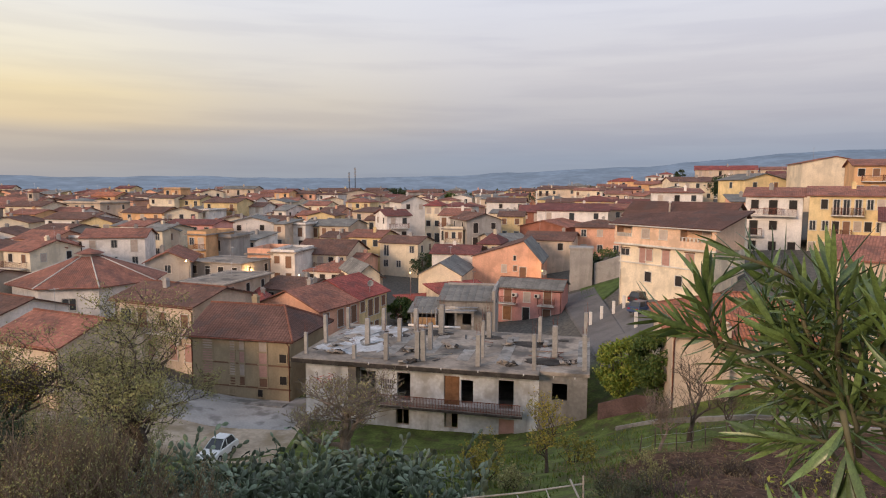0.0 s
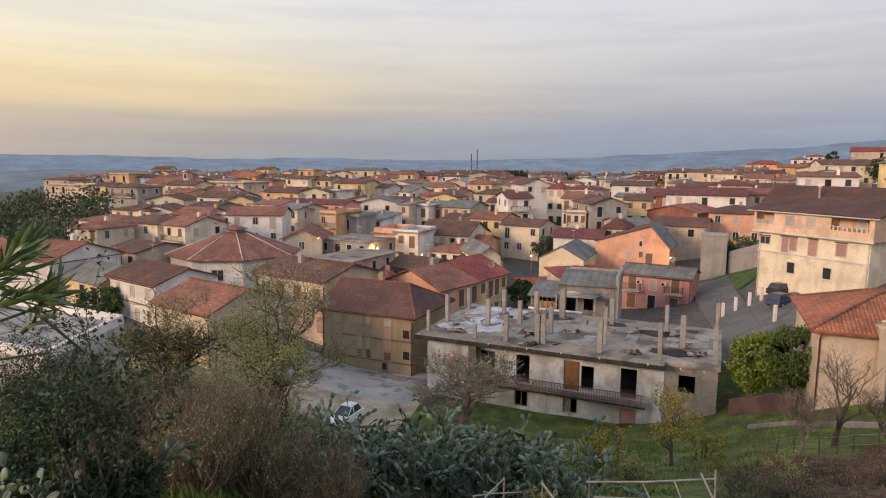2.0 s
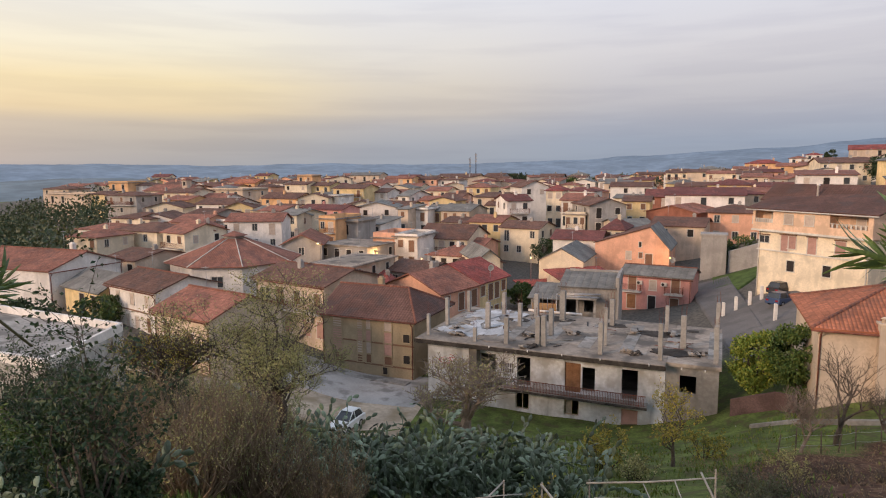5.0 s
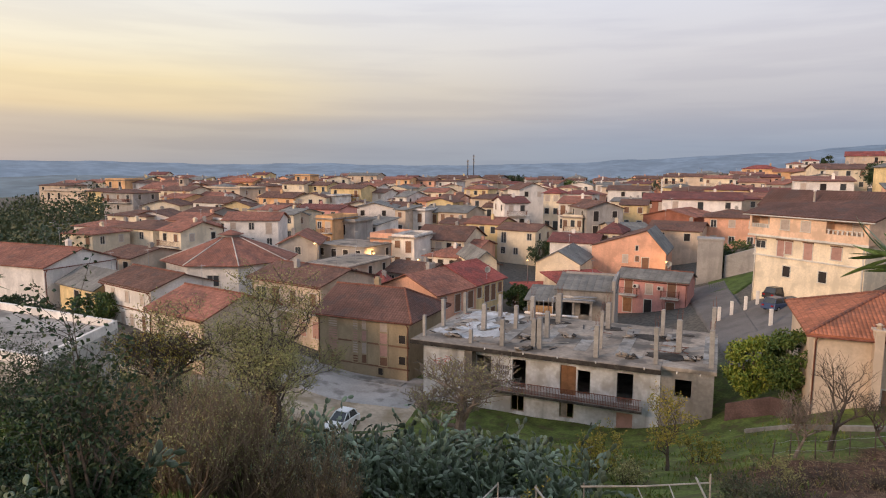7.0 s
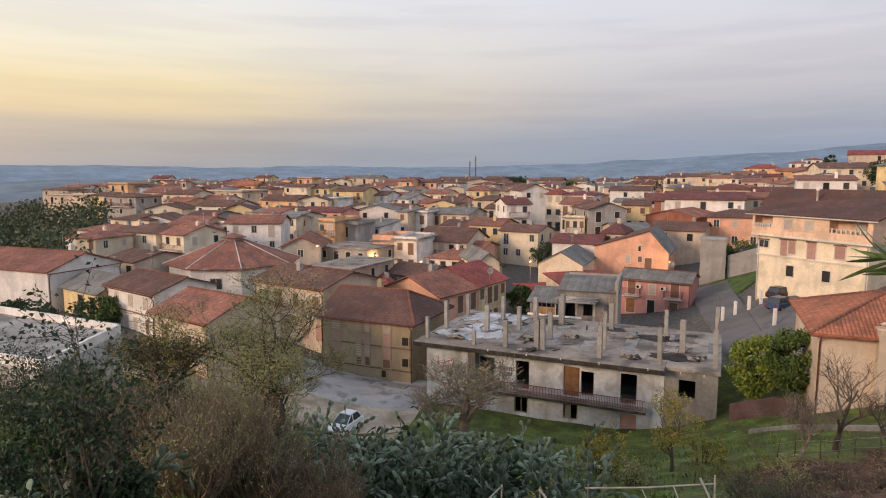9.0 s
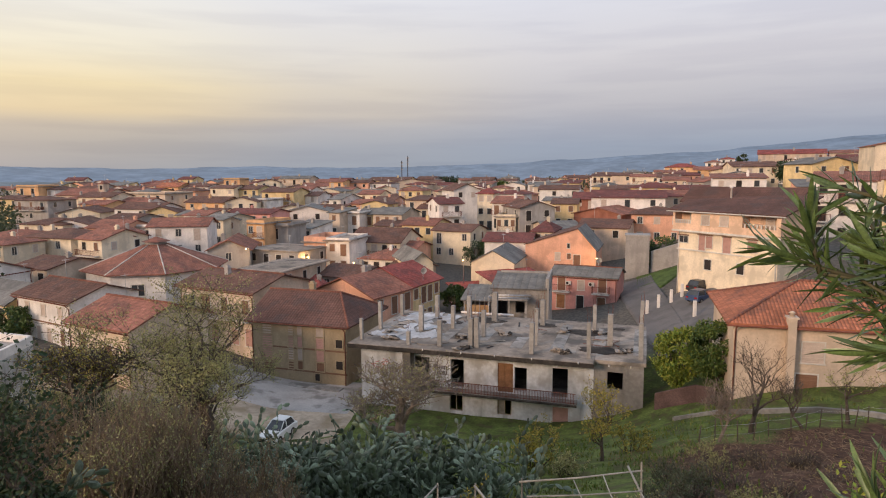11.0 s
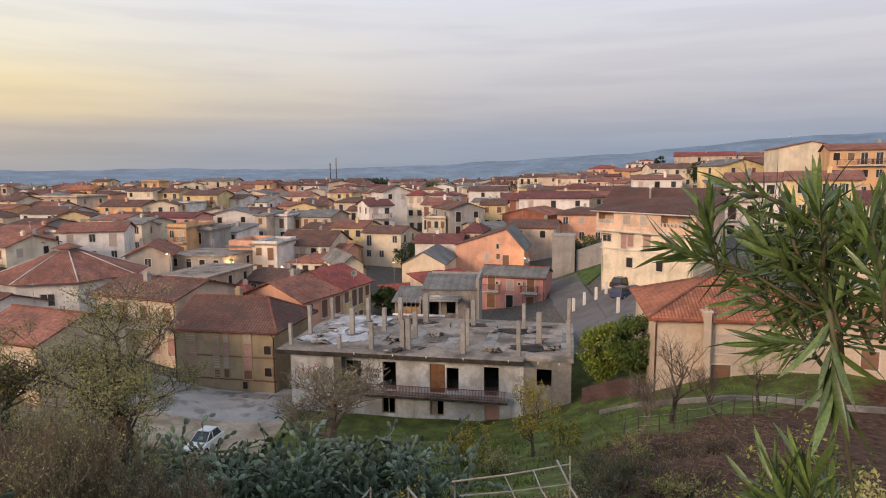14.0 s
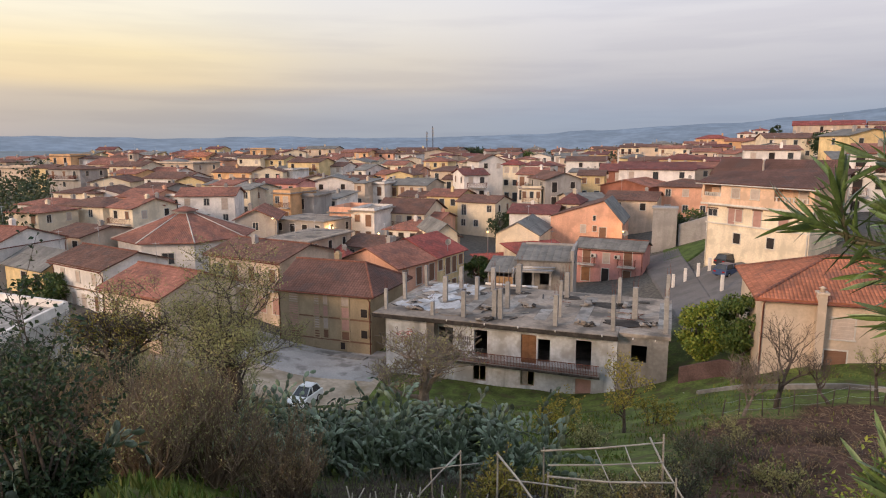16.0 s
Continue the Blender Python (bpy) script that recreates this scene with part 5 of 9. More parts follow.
house(70.7, 269.1, 14.3, 9.4, 8.3, 5.2, -20, kind='mono', rise=1.18, wall='white', tiles='terracotta', rows=2, cols=2, side=0, foot=1.0)
house(95.6, 272.9, 17.0, 8.8, 9.2, 6.5, -20, kind='gable_x', rise=1.09, wall='white', tiles='brown', rows=2, cols=2, side=0, foot=1.0)
house(111.4, 270.1, 18.5, 10.8, 8.2, 6.2, 12, kind='gable_x', rise=1.14, wall='peach', tiles='dark', rows=2, cols=3, side=0, foot=1.0)
house(133.6, 269.1, 20.1, 8.1, 9.1, 7.5, -20, kind='gable_x', rise=1.05, wall='white', tiles='dark', rows=2, cols=3, side=0, foot=1.0)
house(148.3, 273.4, 20.8, 10.9, 7.8, 6.2, -75, kind='gable_x', rise=1.28, wall='white', tiles='grey', rows=2, cols=3, side=0, foot=1.0)
house(-191.1, 283.9, 12.3, 10.6, 8.6, 5.2, -14, kind='hip', rise=0.94, wall='grey', tiles='dark', rows=2, cols=2, side=0, foot=1.0)
house(-175.8, 281.9, 12.1, 7.6, 7.9, 5.2, -75, kind='gable_y', rise=1.12, wall='yellow', tiles='brown', rows=2, cols=2, side=0, foot=1.0)
house(-163.9, 287.1, 12.1, 10.1, 8.7, 5.8, -20, kind='hip', rise=1.25, wall='peach', tiles='dark', rows=2, cols=2, side=0, foot=1.0)
house(-148.5, 285.4, 11.9, 7.9, 9.2, 5.2, -10, kind='hip', rise=1.16, wall='cream', tiles='grey', rows=2, cols=3, side=0, foot=1.0)
house(-123.4, 286.1, 11.7, 9.4, 8.2, 6.2, -10, kind='gable_x', rise=1.01, wall='white', tiles='brown', rows=2, cols=3, side=0, foot=1.0)
house(-97.2, 281.7, 11.4, 10.1, 8.7, 6.2, -10, kind='hip', rise=1.39, wall='white', tiles='brown', rows=2, cols=3, side=0, foot=1.0)
house(-83.8, 287.0, 11.5, 9.0, 7.6, 6.2, -75, kind='gable_y', rise=1.13, wall='white', tiles='grey', rows=2, cols=3, side=0, foot=1.0)
house(-72.2, 284.0, 11.2, 10.5, 9.5, 7.5, -14, kind='gable_x', rise=1.33, wall='grey', tiles='dark', rows=2, cols=2, side=0, foot=1.0)
house(-57.8, 286.0, 11.2, 10.0, 9.4, 6.5, 12, kind='gable_y', rise=1.02, wall='cream', tiles='brown', rows=2, cols=2, side=0, foot=1.0)
house(-23.7, 283.1, 10.8, 7.5, 8.4, 5.8, -10, kind='gable_x', rise=1.2, wall='white', tiles='dark', rows=2, cols=3, side=0, foot=1.0)
house(-6.0, 281.8, 10.7, 9.2, 8.0, 6.5, -16, kind='mono', rise=1.17, wall='grey', tiles='terracotta', rows=2, cols=3, side=0, foot=1.0)
house(7.7, 281.0, 10.7, 8.1, 7.7, 5.2, -20, kind='hip', rise=1.19, wall='cream', tiles='brown', rows=2, cols=2, side=0, foot=1.0)
house(17.8, 284.1, 10.9, 8.3, 9.5, 7.5, -16, kind='mono', rise=1.18, wall='white', tiles='brown', rows=2, cols=2, side=0, foot=1.0)
house(29.9, 286.0, 11.3, 9.0, 8.9, 6.2, -14, kind='hip', rise=1.13, wall='beige', tiles='brown', rows=2, cols=3, side=0, foot=1.0)
house(46.4, 287.0, 12.3, 8.6, 7.7, 7.5, -16, kind='hip', rise=1.39, wall='white', tiles='terracotta', rows=2, cols=2, side=0, foot=1.0)
house(56.4, 280.8, 13.0, 10.5, 7.6, 6.5, -20, kind='gable_x', rise=1.38, wall='cream', tiles='dark', rows=2, cols=2, side=0, foot=1.0)
house(69.5, 285.2, 14.4, 8.7, 8.5, 6.5, -75, kind='mono', rise=1.38, wall='white', tiles='brown', rows=2, cols=3, side=0, foot=1.0)
house(132.9, 284.5, 20.2, 10.6, 7.8, 6.5, -10, kind='hip', rise=1.32, wall='white', tiles='grey', rows=2, cols=3, side=0, foot=1.0)
house(-163.5, 299.3, 12.3, 9.8, 9.0, 6.2, -16, kind='hip', rise=1.22, wall='yellow', tiles='terracotta', rows=2, cols=2, side=0, foot=1.0)
house(-152.5, 300.4, 12.2, 8.2, 8.9, 7.5, -10, kind='gable_x', rise=1.23, wall='yellow', tiles='dark', rows=2, cols=2, side=0, foot=1.0)
house(-136.9, 295.0, 12.0, 9.1, 8.8, 5.8, -14, kind='gable_y', rise=1.4, wall='peach', tiles='grey', rows=2, cols=2, side=0, foot=1.0)
house(-124.9, 300.2, 12.0, 9.4, 9.4, 5.2, -20, kind='mono', rise=1.21, wall='beige', tiles='brown', rows=2, cols=2, side=0, foot=1.0)
house(-110.3, 294.4, 11.8, 8.4, 8.0, 5.8, -75, kind='hip', rise=1.33, wall='grey', tiles='dark', rows=2, cols=3, side=0, foot=1.0)
house(-89.4, 297.5, 11.7, 9.0, 7.7, 6.5, -10, kind='hip', rise=1.05, wall='white', tiles='grey', rows=2, cols=3, side=0, foot=1.0)
house(-74.0, 299.8, 11.7, 7.7, 8.0, 6.5, -75, kind='gable_x', rise=0.95, wall='white', tiles='terracotta', rows=2, cols=2, side=0, foot=1.0)
house(-31.7, 297.6, 11.5, 10.9, 7.5, 6.2, -16, kind='gable_x', rise=1.21, wall='beige', tiles='brown', rows=2, cols=2, side=0, foot=1.0)
house(-6.1, 294.7, 11.3, 10.4, 7.9, 7.5, -10, kind='gable_x', rise=1.29, wall='grey', tiles='brown', rows=2, cols=2, side=0, foot=1.0)
house(18.4, 295.6, 11.4, 7.8, 8.2, 5.8, -10, kind='gable_x', rise=1.15, wall='cream', tiles='terracotta', rows=2, cols=2, side=0, foot=1.0)
house(58.2, 299.7, 13.5, 10.6, 8.8, 5.8, -16, kind='gable_y', rise=1.21, wall='yellow', tiles='dark', rows=2, cols=2, side=0, foot=1.0)
house(69.6, 298.9, 14.5, 9.4, 9.3, 5.8, -75, kind='gable_x', rise=1.0, wall='white', tiles='brown', rows=2, cols=3, side=0, foot=1.0)
house(86.1, 295.6, 16.1, 8.3, 8.3, 6.5, 12, kind='hip', rise=1.21, wall='cream', tiles='grey', rows=2, cols=2, side=0, foot=1.0)
house(112.2, 295.4, 18.6, 9.6, 7.7, 5.8, -16, kind='gable_x', rise=1.17, wall='grey', tiles='terracotta', rows=2, cols=2, side=0, foot=1.0)
house(131.7, 300.3, 20.2, 9.1, 8.9, 5.8, -20, kind='gable_y', rise=0.93, wall='peach', tiles='grey', rows=2, cols=2, side=0, foot=1.0)
house(150.1, 296.0, 21.3, 8.6, 7.6, 7.5, -20, kind='gable_y', rise=0.95, wall='white', tiles='brown', rows=2, cols=3, side=0, foot=1.0)
house(-139.1, 312.4, 12.3, 8.6, 8.7, 6.2, 12, kind='gable_x', rise=1.27, wall='cream', tiles='dark', rows=2, cols=3, side=0, foot=1.0)
house(-110.7, 308.0, 12.0, 10.9, 8.7, 7.5, -75, kind='gable_y', rise=1.16, wall='white', tiles='terracotta', rows=2, cols=3, side=0, foot=1.0)
house(-97.7, 307.9, 11.9, 10.3, 9.1, 7.5, -16, kind='gable_y', rise=0.97, wall='beige', tiles='terracotta', rows=2, cols=2, side=0, foot=1.0)
house(-73.3, 311.7, 11.9, 9.3, 8.1, 6.5, -10, kind='hip', rise=1.16, wall='beige', tiles='dark', rows=2, cols=3, side=0, foot=1.0)
house(-46.2, 308.7, 11.7, 9.0, 8.9, 5.2, -20, kind='mono', rise=0.94, wall='white', tiles='terracotta', rows=2, cols=2, side=0, foot=1.0)
house(-34.3, 310.5, 11.7, 9.5, 8.9, 7.5, -16, kind='gable_x', rise=1.26, wall='grey', tiles='brown', rows=2, cols=3, side=0, foot=1.0)
house(-4.6, 311.3, 11.7, 10.6, 8.9, 6.2, -14, kind='mono', rise=1.14, wall='white', tiles='brown', rows=2, cols=3, side=0, foot=1.0)
house(5.8, 309.1, 11.7, 8.8, 9.2, 6.5, -10, kind='gable_x', rise=0.94, wall='white', tiles='brown', rows=2, cols=2, side=0, foot=1.0)
house(20.3, 311.3, 11.7, 8.7, 8.8, 6.2, -75, kind='mono', rise=1.21, wall='white', tiles='dark', rows=2, cols=2, side=0, foot=1.0)
house(45.0, 310.6, 12.7, 8.8, 8.9, 6.5, -14, kind='gable_x', rise=1.34, wall='peach', tiles='brown', rows=2, cols=2, side=0, foot=1.0)
house(83.9, 306.6, 15.9, 8.0, 8.3, 5.2, -16, kind='mono', rise=1.11, wall='yellow', tiles='terracotta', rows=2, cols=2, side=0, foot=1.0)
house(93.0, 312.6, 16.7, 8.6, 9.1, 5.8, -14, kind='gable_y', rise=1.1, wall='white', tiles='brown', rows=2, cols=2, side=0, foot=1.0)
house(124.5, 308.2, 19.6, 8.8, 8.2, 5.8, -14, kind='gable_y', rise=1.36, wall='peach', tiles='brown', rows=2, cols=2, side=0, foot=1.0)
house(145.7, 308.1, 21.2, 9.7, 8.5, 5.8, 12, kind='gable_y', rise=0.94, wall='grey', tiles='grey', rows=2, cols=2, side=0, foot=1.0)
house(-124.5, 320.3, 12.3, 10.3, 9.0, 5.8, -14, kind='gable_y', rise=1.23, wall='cream', tiles='terracotta', rows=2, cols=2, side=0, foot=1.0)
house(-112.7, 319.6, 12.2, 9.1, 9.3, 6.2, -20, kind='gable_y', rise=1.17, wall='yellow', tiles='brown', rows=2, cols=3, side=0, foot=1.0)
house(-97.0, 322.6, 12.2, 9.9, 8.0, 5.2, -10, kind='gable_x', rise=1.01, wall='peach', tiles='dark', rows=2, cols=3, side=0, foot=1.0)
house(-70.1, 322.1, 12.1, 9.2, 7.9, 5.2, -75, kind='mono', rise=0.97, wall='grey', tiles='brown', rows=2, cols=3, side=0, foot=1.0)
house(-50.5, 321.1, 12.0, 9.1, 7.8, 6.2, -16, kind='mono', rise=1.05, wall='yellow', tiles='brown', rows=2, cols=3, side=0, foot=1.0)
house(-33.3, 323.1, 12.0, 10.3, 8.0, 6.2, 12, kind='gable_x', rise=0.95, wall='peach', tiles='terracotta', rows=2, cols=2, side=0, foot=1.0)
house(-18.6, 323.1, 11.9, 8.5, 8.1, 6.5, -75, kind='gable_y', rise=0.93, wall='grey', tiles='terracotta', rows=2, cols=2, side=0, foot=1.0)
house(7.0, 326.1, 12.0, 8.3, 8.2, 7.5, -10, kind='hip', rise=1.25, wall='cream', tiles='grey', rows=2, cols=2, side=0, foot=1.0)
house(33.3, 323.4, 12.3, 7.6, 9.0, 6.2, -16, kind='gable_y', rise=0.95, wall='yellow', tiles='brown', rows=2, cols=2, side=0, foot=1.0)
house(53.6, 322.4, 13.4, 8.6, 8.5, 7.5, -20, kind='gable_x', rise=1.15, wall='grey', tiles='brown', rows=2, cols=2, side=0, foot=1.0)
house(68.0, 321.2, 14.5, 9.8, 8.8, 7.5, -14, kind='hip', rise=1.27, wall='grey', tiles='grey', rows=2, cols=3, side=0, foot=1.0)
house(82.7, 321.9, 15.8, 8.4, 8.6, 6.2, -20, kind='gable_x', rise=1.08, wall='white', tiles='terracotta', rows=2, cols=2, side=0, foot=1.0)
house(106.5, 326.1, 18.0, 9.1, 7.7, 5.2, -20, kind='gable_y', rise=1.04, wall='yellow', tiles='terracotta', rows=2, cols=3, side=0, foot=1.0)
house(-70.7, 334.9, 12.3, 10.2, 8.0, 5.8, -20, kind='mono', rise=1.25, wall='yellow', tiles='grey', rows=2, cols=2, side=0, foot=1.0)
house(-60.0, 336.7, 12.3, 10.4, 8.4, 5.2, -14, kind='gable_y', rise=0.96, wall='peach', tiles='grey', rows=2, cols=2, side=0, foot=1.0)
house(-48.1, 333.3, 12.2, 9.9, 8.8, 5.8, -10, kind='gable_x', rise=1.05, wall='cream', tiles='grey', rows=2, cols=2, side=0, foot=1.0)
house(-32.8, 334.7, 12.2, 9.9, 8.6, 6.2, -75, kind='gable_y', rise=1.28, wall='peach', tiles='dark', rows=2, cols=3, side=0, foot=1.0)
house(-5.2, 336.9, 12.2, 8.8, 9.3, 6.2, -10, kind='mono', rise=0.94, wall='cream', tiles='terracotta', rows=2, cols=2, side=0, foot=1.0)
house(19.7, 336.7, 12.2, 8.8, 9.0, 6.5, -16, kind='hip', rise=1.32, wall='peach', tiles='terracotta', rows=2, cols=2, side=0, foot=1.0)
house(42.5, 335.7, 12.9, 10.5, 7.9, 6.5, 12, kind='gable_x', rise=1.21, wall='peach', tiles='brown', rows=2, cols=3, side=0, foot=1.0)
house(59.9, 336.4, 13.9, 10.2, 7.9, 5.8, -10, kind='gable_y', rise=1.38, wall='peach', tiles='terracotta', rows=2, cols=2, side=0, foot=1.0)
house(72.5, 336.0, 14.9, 10.1, 8.4, 5.8, -75, kind='gable_y', rise=1.3, wall='cream', tiles='brown', rows=2, cols=3, side=0, foot=1.0)


# ---------------------------------------------------------------- the unfinished concrete building
def cut_wall(bm, length, z0, z1, y0, y1, holes, x_from=0.0):
    """A wall along x with rectangular holes (x0, z0, x1, z1) that go right through."""
    xs = sorted({x_from, length, *[h[0] for h in holes], *[h[2] for h in holes]})
    zs = sorted({z0, z1, *[h[1] for h in holes], *[h[3] for h in holes]})
    for a, b in zip(xs, xs[1:]):
        run = None
        for c, d in zip(zs, zs[1:]):
            inside = any(h[0] - .001 <= a and b <= h[2] + .001 and h[1] - .001 <= c and d <= h[3] + .001 for h in holes)
            if inside:
                if run:
                    add_box(bm, a, y0, run[0], b, y1, run[1])
                run = None
            else:
                run = (run[0], d) if run else (c, d)
        if run:
            add_box(bm, a, y0, run[0], b, y1, run[1])
    bmesh.ops.remove_doubles(bm, verts=bm.verts, dist=.0005)


LIME = surface("streaked_lime_wash", (.53, .54, .555), .92, .16, 4, .35, .2, .4, stain=(.36, .34, .32))
BARE = surface("bare_cement_render", (.28, .262, .24), .94, .2, 4, .4, .3, .4, stain=(.20, .18, .16))
ruin = thing("ruin", pose(-12.7, 52.0, 0, 0, 0, -13), "unfinished derelict two-storey concrete building with bare columns on its roof", "derelict building")
front_holes = [(5.7, 4.3, 7.1, 6.5), (8.97, 4.12, 10.13, 6.53), (13.02, 4.12, 14.3, 6.55), (14.42, 4.3, 15.43, 6.3), (17.5, 4.12, 18.72, 6.52), (21.74, 5.2, 22.91, 6.56),
               (8.88, 2.06, 10.04, 3.56), (13.01, 2.15, 14.2, 3.5), (17.54, .9, 18.78, 3.3)]
bm = bmesh.new()
cut_wall(bm, 20.7, -1.5, 7.1, 1.1, 1.4, front_holes[:5] + front_holes[6:], .75)
part("wall", bm, LIME, ruin, "front wall, streaked lime wash with graffiti")
bm = bmesh.new()
cut_wall(bm, 24.45, -1.5, 7.22, 1.18, 1.45, front_holes[5:6], 20.7)
part("wall", bm, BARE, ruin, "bare grey cement wall with one empty window")
bm = bmesh.new()
add_box(bm, .75, 1.4, -1.5, 1.05, 13.2, 7.1)
add_box(bm, 24.15, 1.45, -1.5, 24.45, 13.2, 7.22)
add_box(bm, 1.05, 12.9, -1.5, 24.15, 13.2, 7.1)
part("wall", bm, BARE, ruin, "bare grey side and rear walls")
bm = bmesh.new()
add_box(bm, 1.05, 1.4, 3.8, 24.15, 12.9, 4.05)
part("inner_floor", bm, CONCRETE, ruin, "rough inner floor slab")
for x in (7.6, 11.6, 16.4, 20.7):
    for z0, z1 in ((-1.5, 3.8), (4.05, 7.1)):
        bm = bmesh.new()
        add_box(bm, x, 1.45, z0, x + .15, 12.9, z1)
        part("partition", bm, CONCRETE, ruin)
bm = bmesh.new()
add_box(bm, 0, 0, 7.1, 20.75, 13.6, 7.5)
bmesh.ops.bevel(bm, geom=bm.edges[:], offset=.04, segments=1, affect="EDGES")
slab = part("roof_slab", bm, SLAB, ruin, "weathered roof slab, stained and cracked")
bm = bmesh.new()
add_box(bm, 20.76, 1.0, 7.22, 24.6, 13.4, 7.5)
part("roof_slab", bm, SLAB, ruin)
# near-black concrete for mould and crust, and for shade painted under the overhang
MOULD_SHADE = surface("mould_shade_concrete", (.06, .052, .046), .95, .35, 5, .7, .3, .3, stain=(.03, .027, .024))
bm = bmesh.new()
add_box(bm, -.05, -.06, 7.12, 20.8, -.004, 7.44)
part("slab_edge", bm, MOULD_SHADE, ruin, "slab edge in near-black concrete")
bm = bmesh.new()
add_box(bm, 4.75, -.04, 3.84, 19.55, .016, 4.02)
part("balcony_edge", bm, MOULD_SHADE, ruin, "balcony edge blackened by damp")
# thin dark sheet: the overhang's shade is put into its colour
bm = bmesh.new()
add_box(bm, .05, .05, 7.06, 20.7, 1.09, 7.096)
part("soffit", bm, MOULD_SHADE, ruin, "underside of the overhang with its shade painted near-black")
# paler cast strips and seams on the slab
random.seed(5)
for i in range(22):
    bm = bmesh.new()
    x = .5 + i * 1.1
    add_box(bm, x, 2.2 + random.random(), 7.5, x + 1.02, 12.6 - random.random() * 2, 7.506 + .012 * random.random())
    part("slab_strip", bm, SLAB if i % 3 else CONCRETE, ruin)
for i in range(22):
    bm = bmesh.new()
    x, y, r = 1.2 + random.random() * 5.2, 3.5 + random.random() * 8.5, .25 + random.random() * .5
    add_prism(bm, [(x + r * math.cos(t * .45) * (1 + 1.5 * random.random()), y + 1.5 * r * math.sin(t * .45) * (1 + 1.5 * random.random()), 7.524 + i * .005) for t in range(14)], (0, 0, -.05))
    bmesh.ops.recalc_face_normals(bm, faces=bm.faces)
    part("lime_patch", bm, LIME, ruin, "pale dried lime and mortar")
for i in range(14):
    bm = bmesh.new()
    x, y, r = 6.5 + random.random() * 17, 2 + random.random() * 10, .3 + random.random() * .7
    add_prism(bm, [(x + 1.6 * r * math.cos(t * .45) * (1 + .6 * random.random()), y + r * math.sin(t * .45) * (1 + .6 * random.random()), 7.523 + i * .004) for t in range(14)], (0, 0, -.05))
    bmesh.ops.recalc_face_normals(bm, faces=bm.faces)
    part("damp_patch", bm, MOULD_SHADE if i % 2 else SLAB, ruin, "dark crust of moss and dirt")
bm = bmesh.new()
add_tube(bm, [(6.6, 12.7, 7.9), (9.2, 12.75, 7.86), (12.0, 12.7, 7.9)], [.13, .13, .13], 8)
part("parapet_beam", bm, WHITE, ruin, "pale beam lying along the rear edge")
# columns with their starter bars
for cx, cy, ch, cw in ((.7, 1.4, 1.9, .28), (.8, 5.4, 2.6, .32), (.7, 11.2, 2.2, .32), (4.7, 5.8, 2.4, .42), (4.5, 11.2, 2.3, .36), (8.0, 1.2, 2.3, .36), (7.3, 7.4, 2.2, .36), (10.6, 1.6, 2.5, .38), (11.1, 1.7, 2.6, .38), (10.8, 5.3, 2.4, .38), (10.4, 11.3, 2.9, .5), (7.8, 11.4, 2.4, .42),
                       (15.8, 1.2, 2.6, .36), (15.7, 3.9, 3.2, .3), (15.2, 10.9, 2.5, .42), (20.3, 1.3, 2.9, .32), (20.1, 10.0, 2.5, .32), (21.7, 5.5, 2.7, .44), (24.2, 2.0, 2.9, .36), (24.2, 12.6, 2.6, .34), (5.3, .9, 1.2, .3)):
    bm = bmesh.new()
    add_box(bm, -cw / 2, -cw / 2, 0, cw / 2, cw / 2, ch)
    bmesh.ops.bevel(bm, geom=bm.edges[:], offset=.02, segments=1, affect="EDGES")
    col = part("column", bm, CONCRETE, ruin, m=pose(cx, cy, 7.5, random.uniform(-1, 1), random.uniform(-1, 1), random.uniform(-4, 4)))
    bm = bmesh.new()
    for sx in (-1, 1):
        for sy in (-1, 1):
            q = cw / 2 - .05
            hgt = random.uniform(.5, 1.3)
            add_tube(bm, [(sx * q, sy * q, ch - .05), (sx * q + random.uniform(-.04, .04), sy * q, ch + hgt * .5), (sx * q + random.uniform(-.15, .15), sy * q + random.uniform(-.1, .1), ch + hgt)], [.012, .012, .01], 4)
    part("starter_bar", bm, RUST, col)
# balcony with rusty railing
bm = bmesh.new()
add_box(bm, 4.8, .02, 3.86, 19.5, 1.1, 4.04)
bal = part("balcony", bm, CONCRETE, ruin, "cantilevered concrete balcony with stained edge")
bm = bmesh.new()
for i in range(118):
    x = 4.9 + i * .123
    add_box(bm, x, .055, 4.04, x + .034, .085, 4.86)
add_box(bm, 4.85, .05, 4.86, 19.45, .095, 4.91)
add_box(bm, 4.85, .055, 4.12, 19.45, .085, 4.15)
tagged(part("railing", bm, RUST, bal, "rusty iron railing of thin bars"), kind="stuff")
# leaves of the openings
bm = bmesh.new()
add_box(bm, 13.02, 1.2, 4.12, 14.3, 1.26, 6.55)
leaf_door = part("door", bm, DOORWOOD, ruin, "closed brown panelled wooden door")
for z in (4.4, 5.15, 5.9):
    for x in (13.12, 13.72):
        bm = bmesh.new()
        add_box(bm, x, 1.17, z, x + .46, 1.198, z + .55)
        part("door_panel", bm, DOORWOOD, leaf_door)
bm = bmesh.new()
add_box(bm, 17.54, 1.22, .9, 18.78, 1.28, 3.3)
part("door", bm, SHUTTER_PINK, ruin, "faded reddish boarded door")
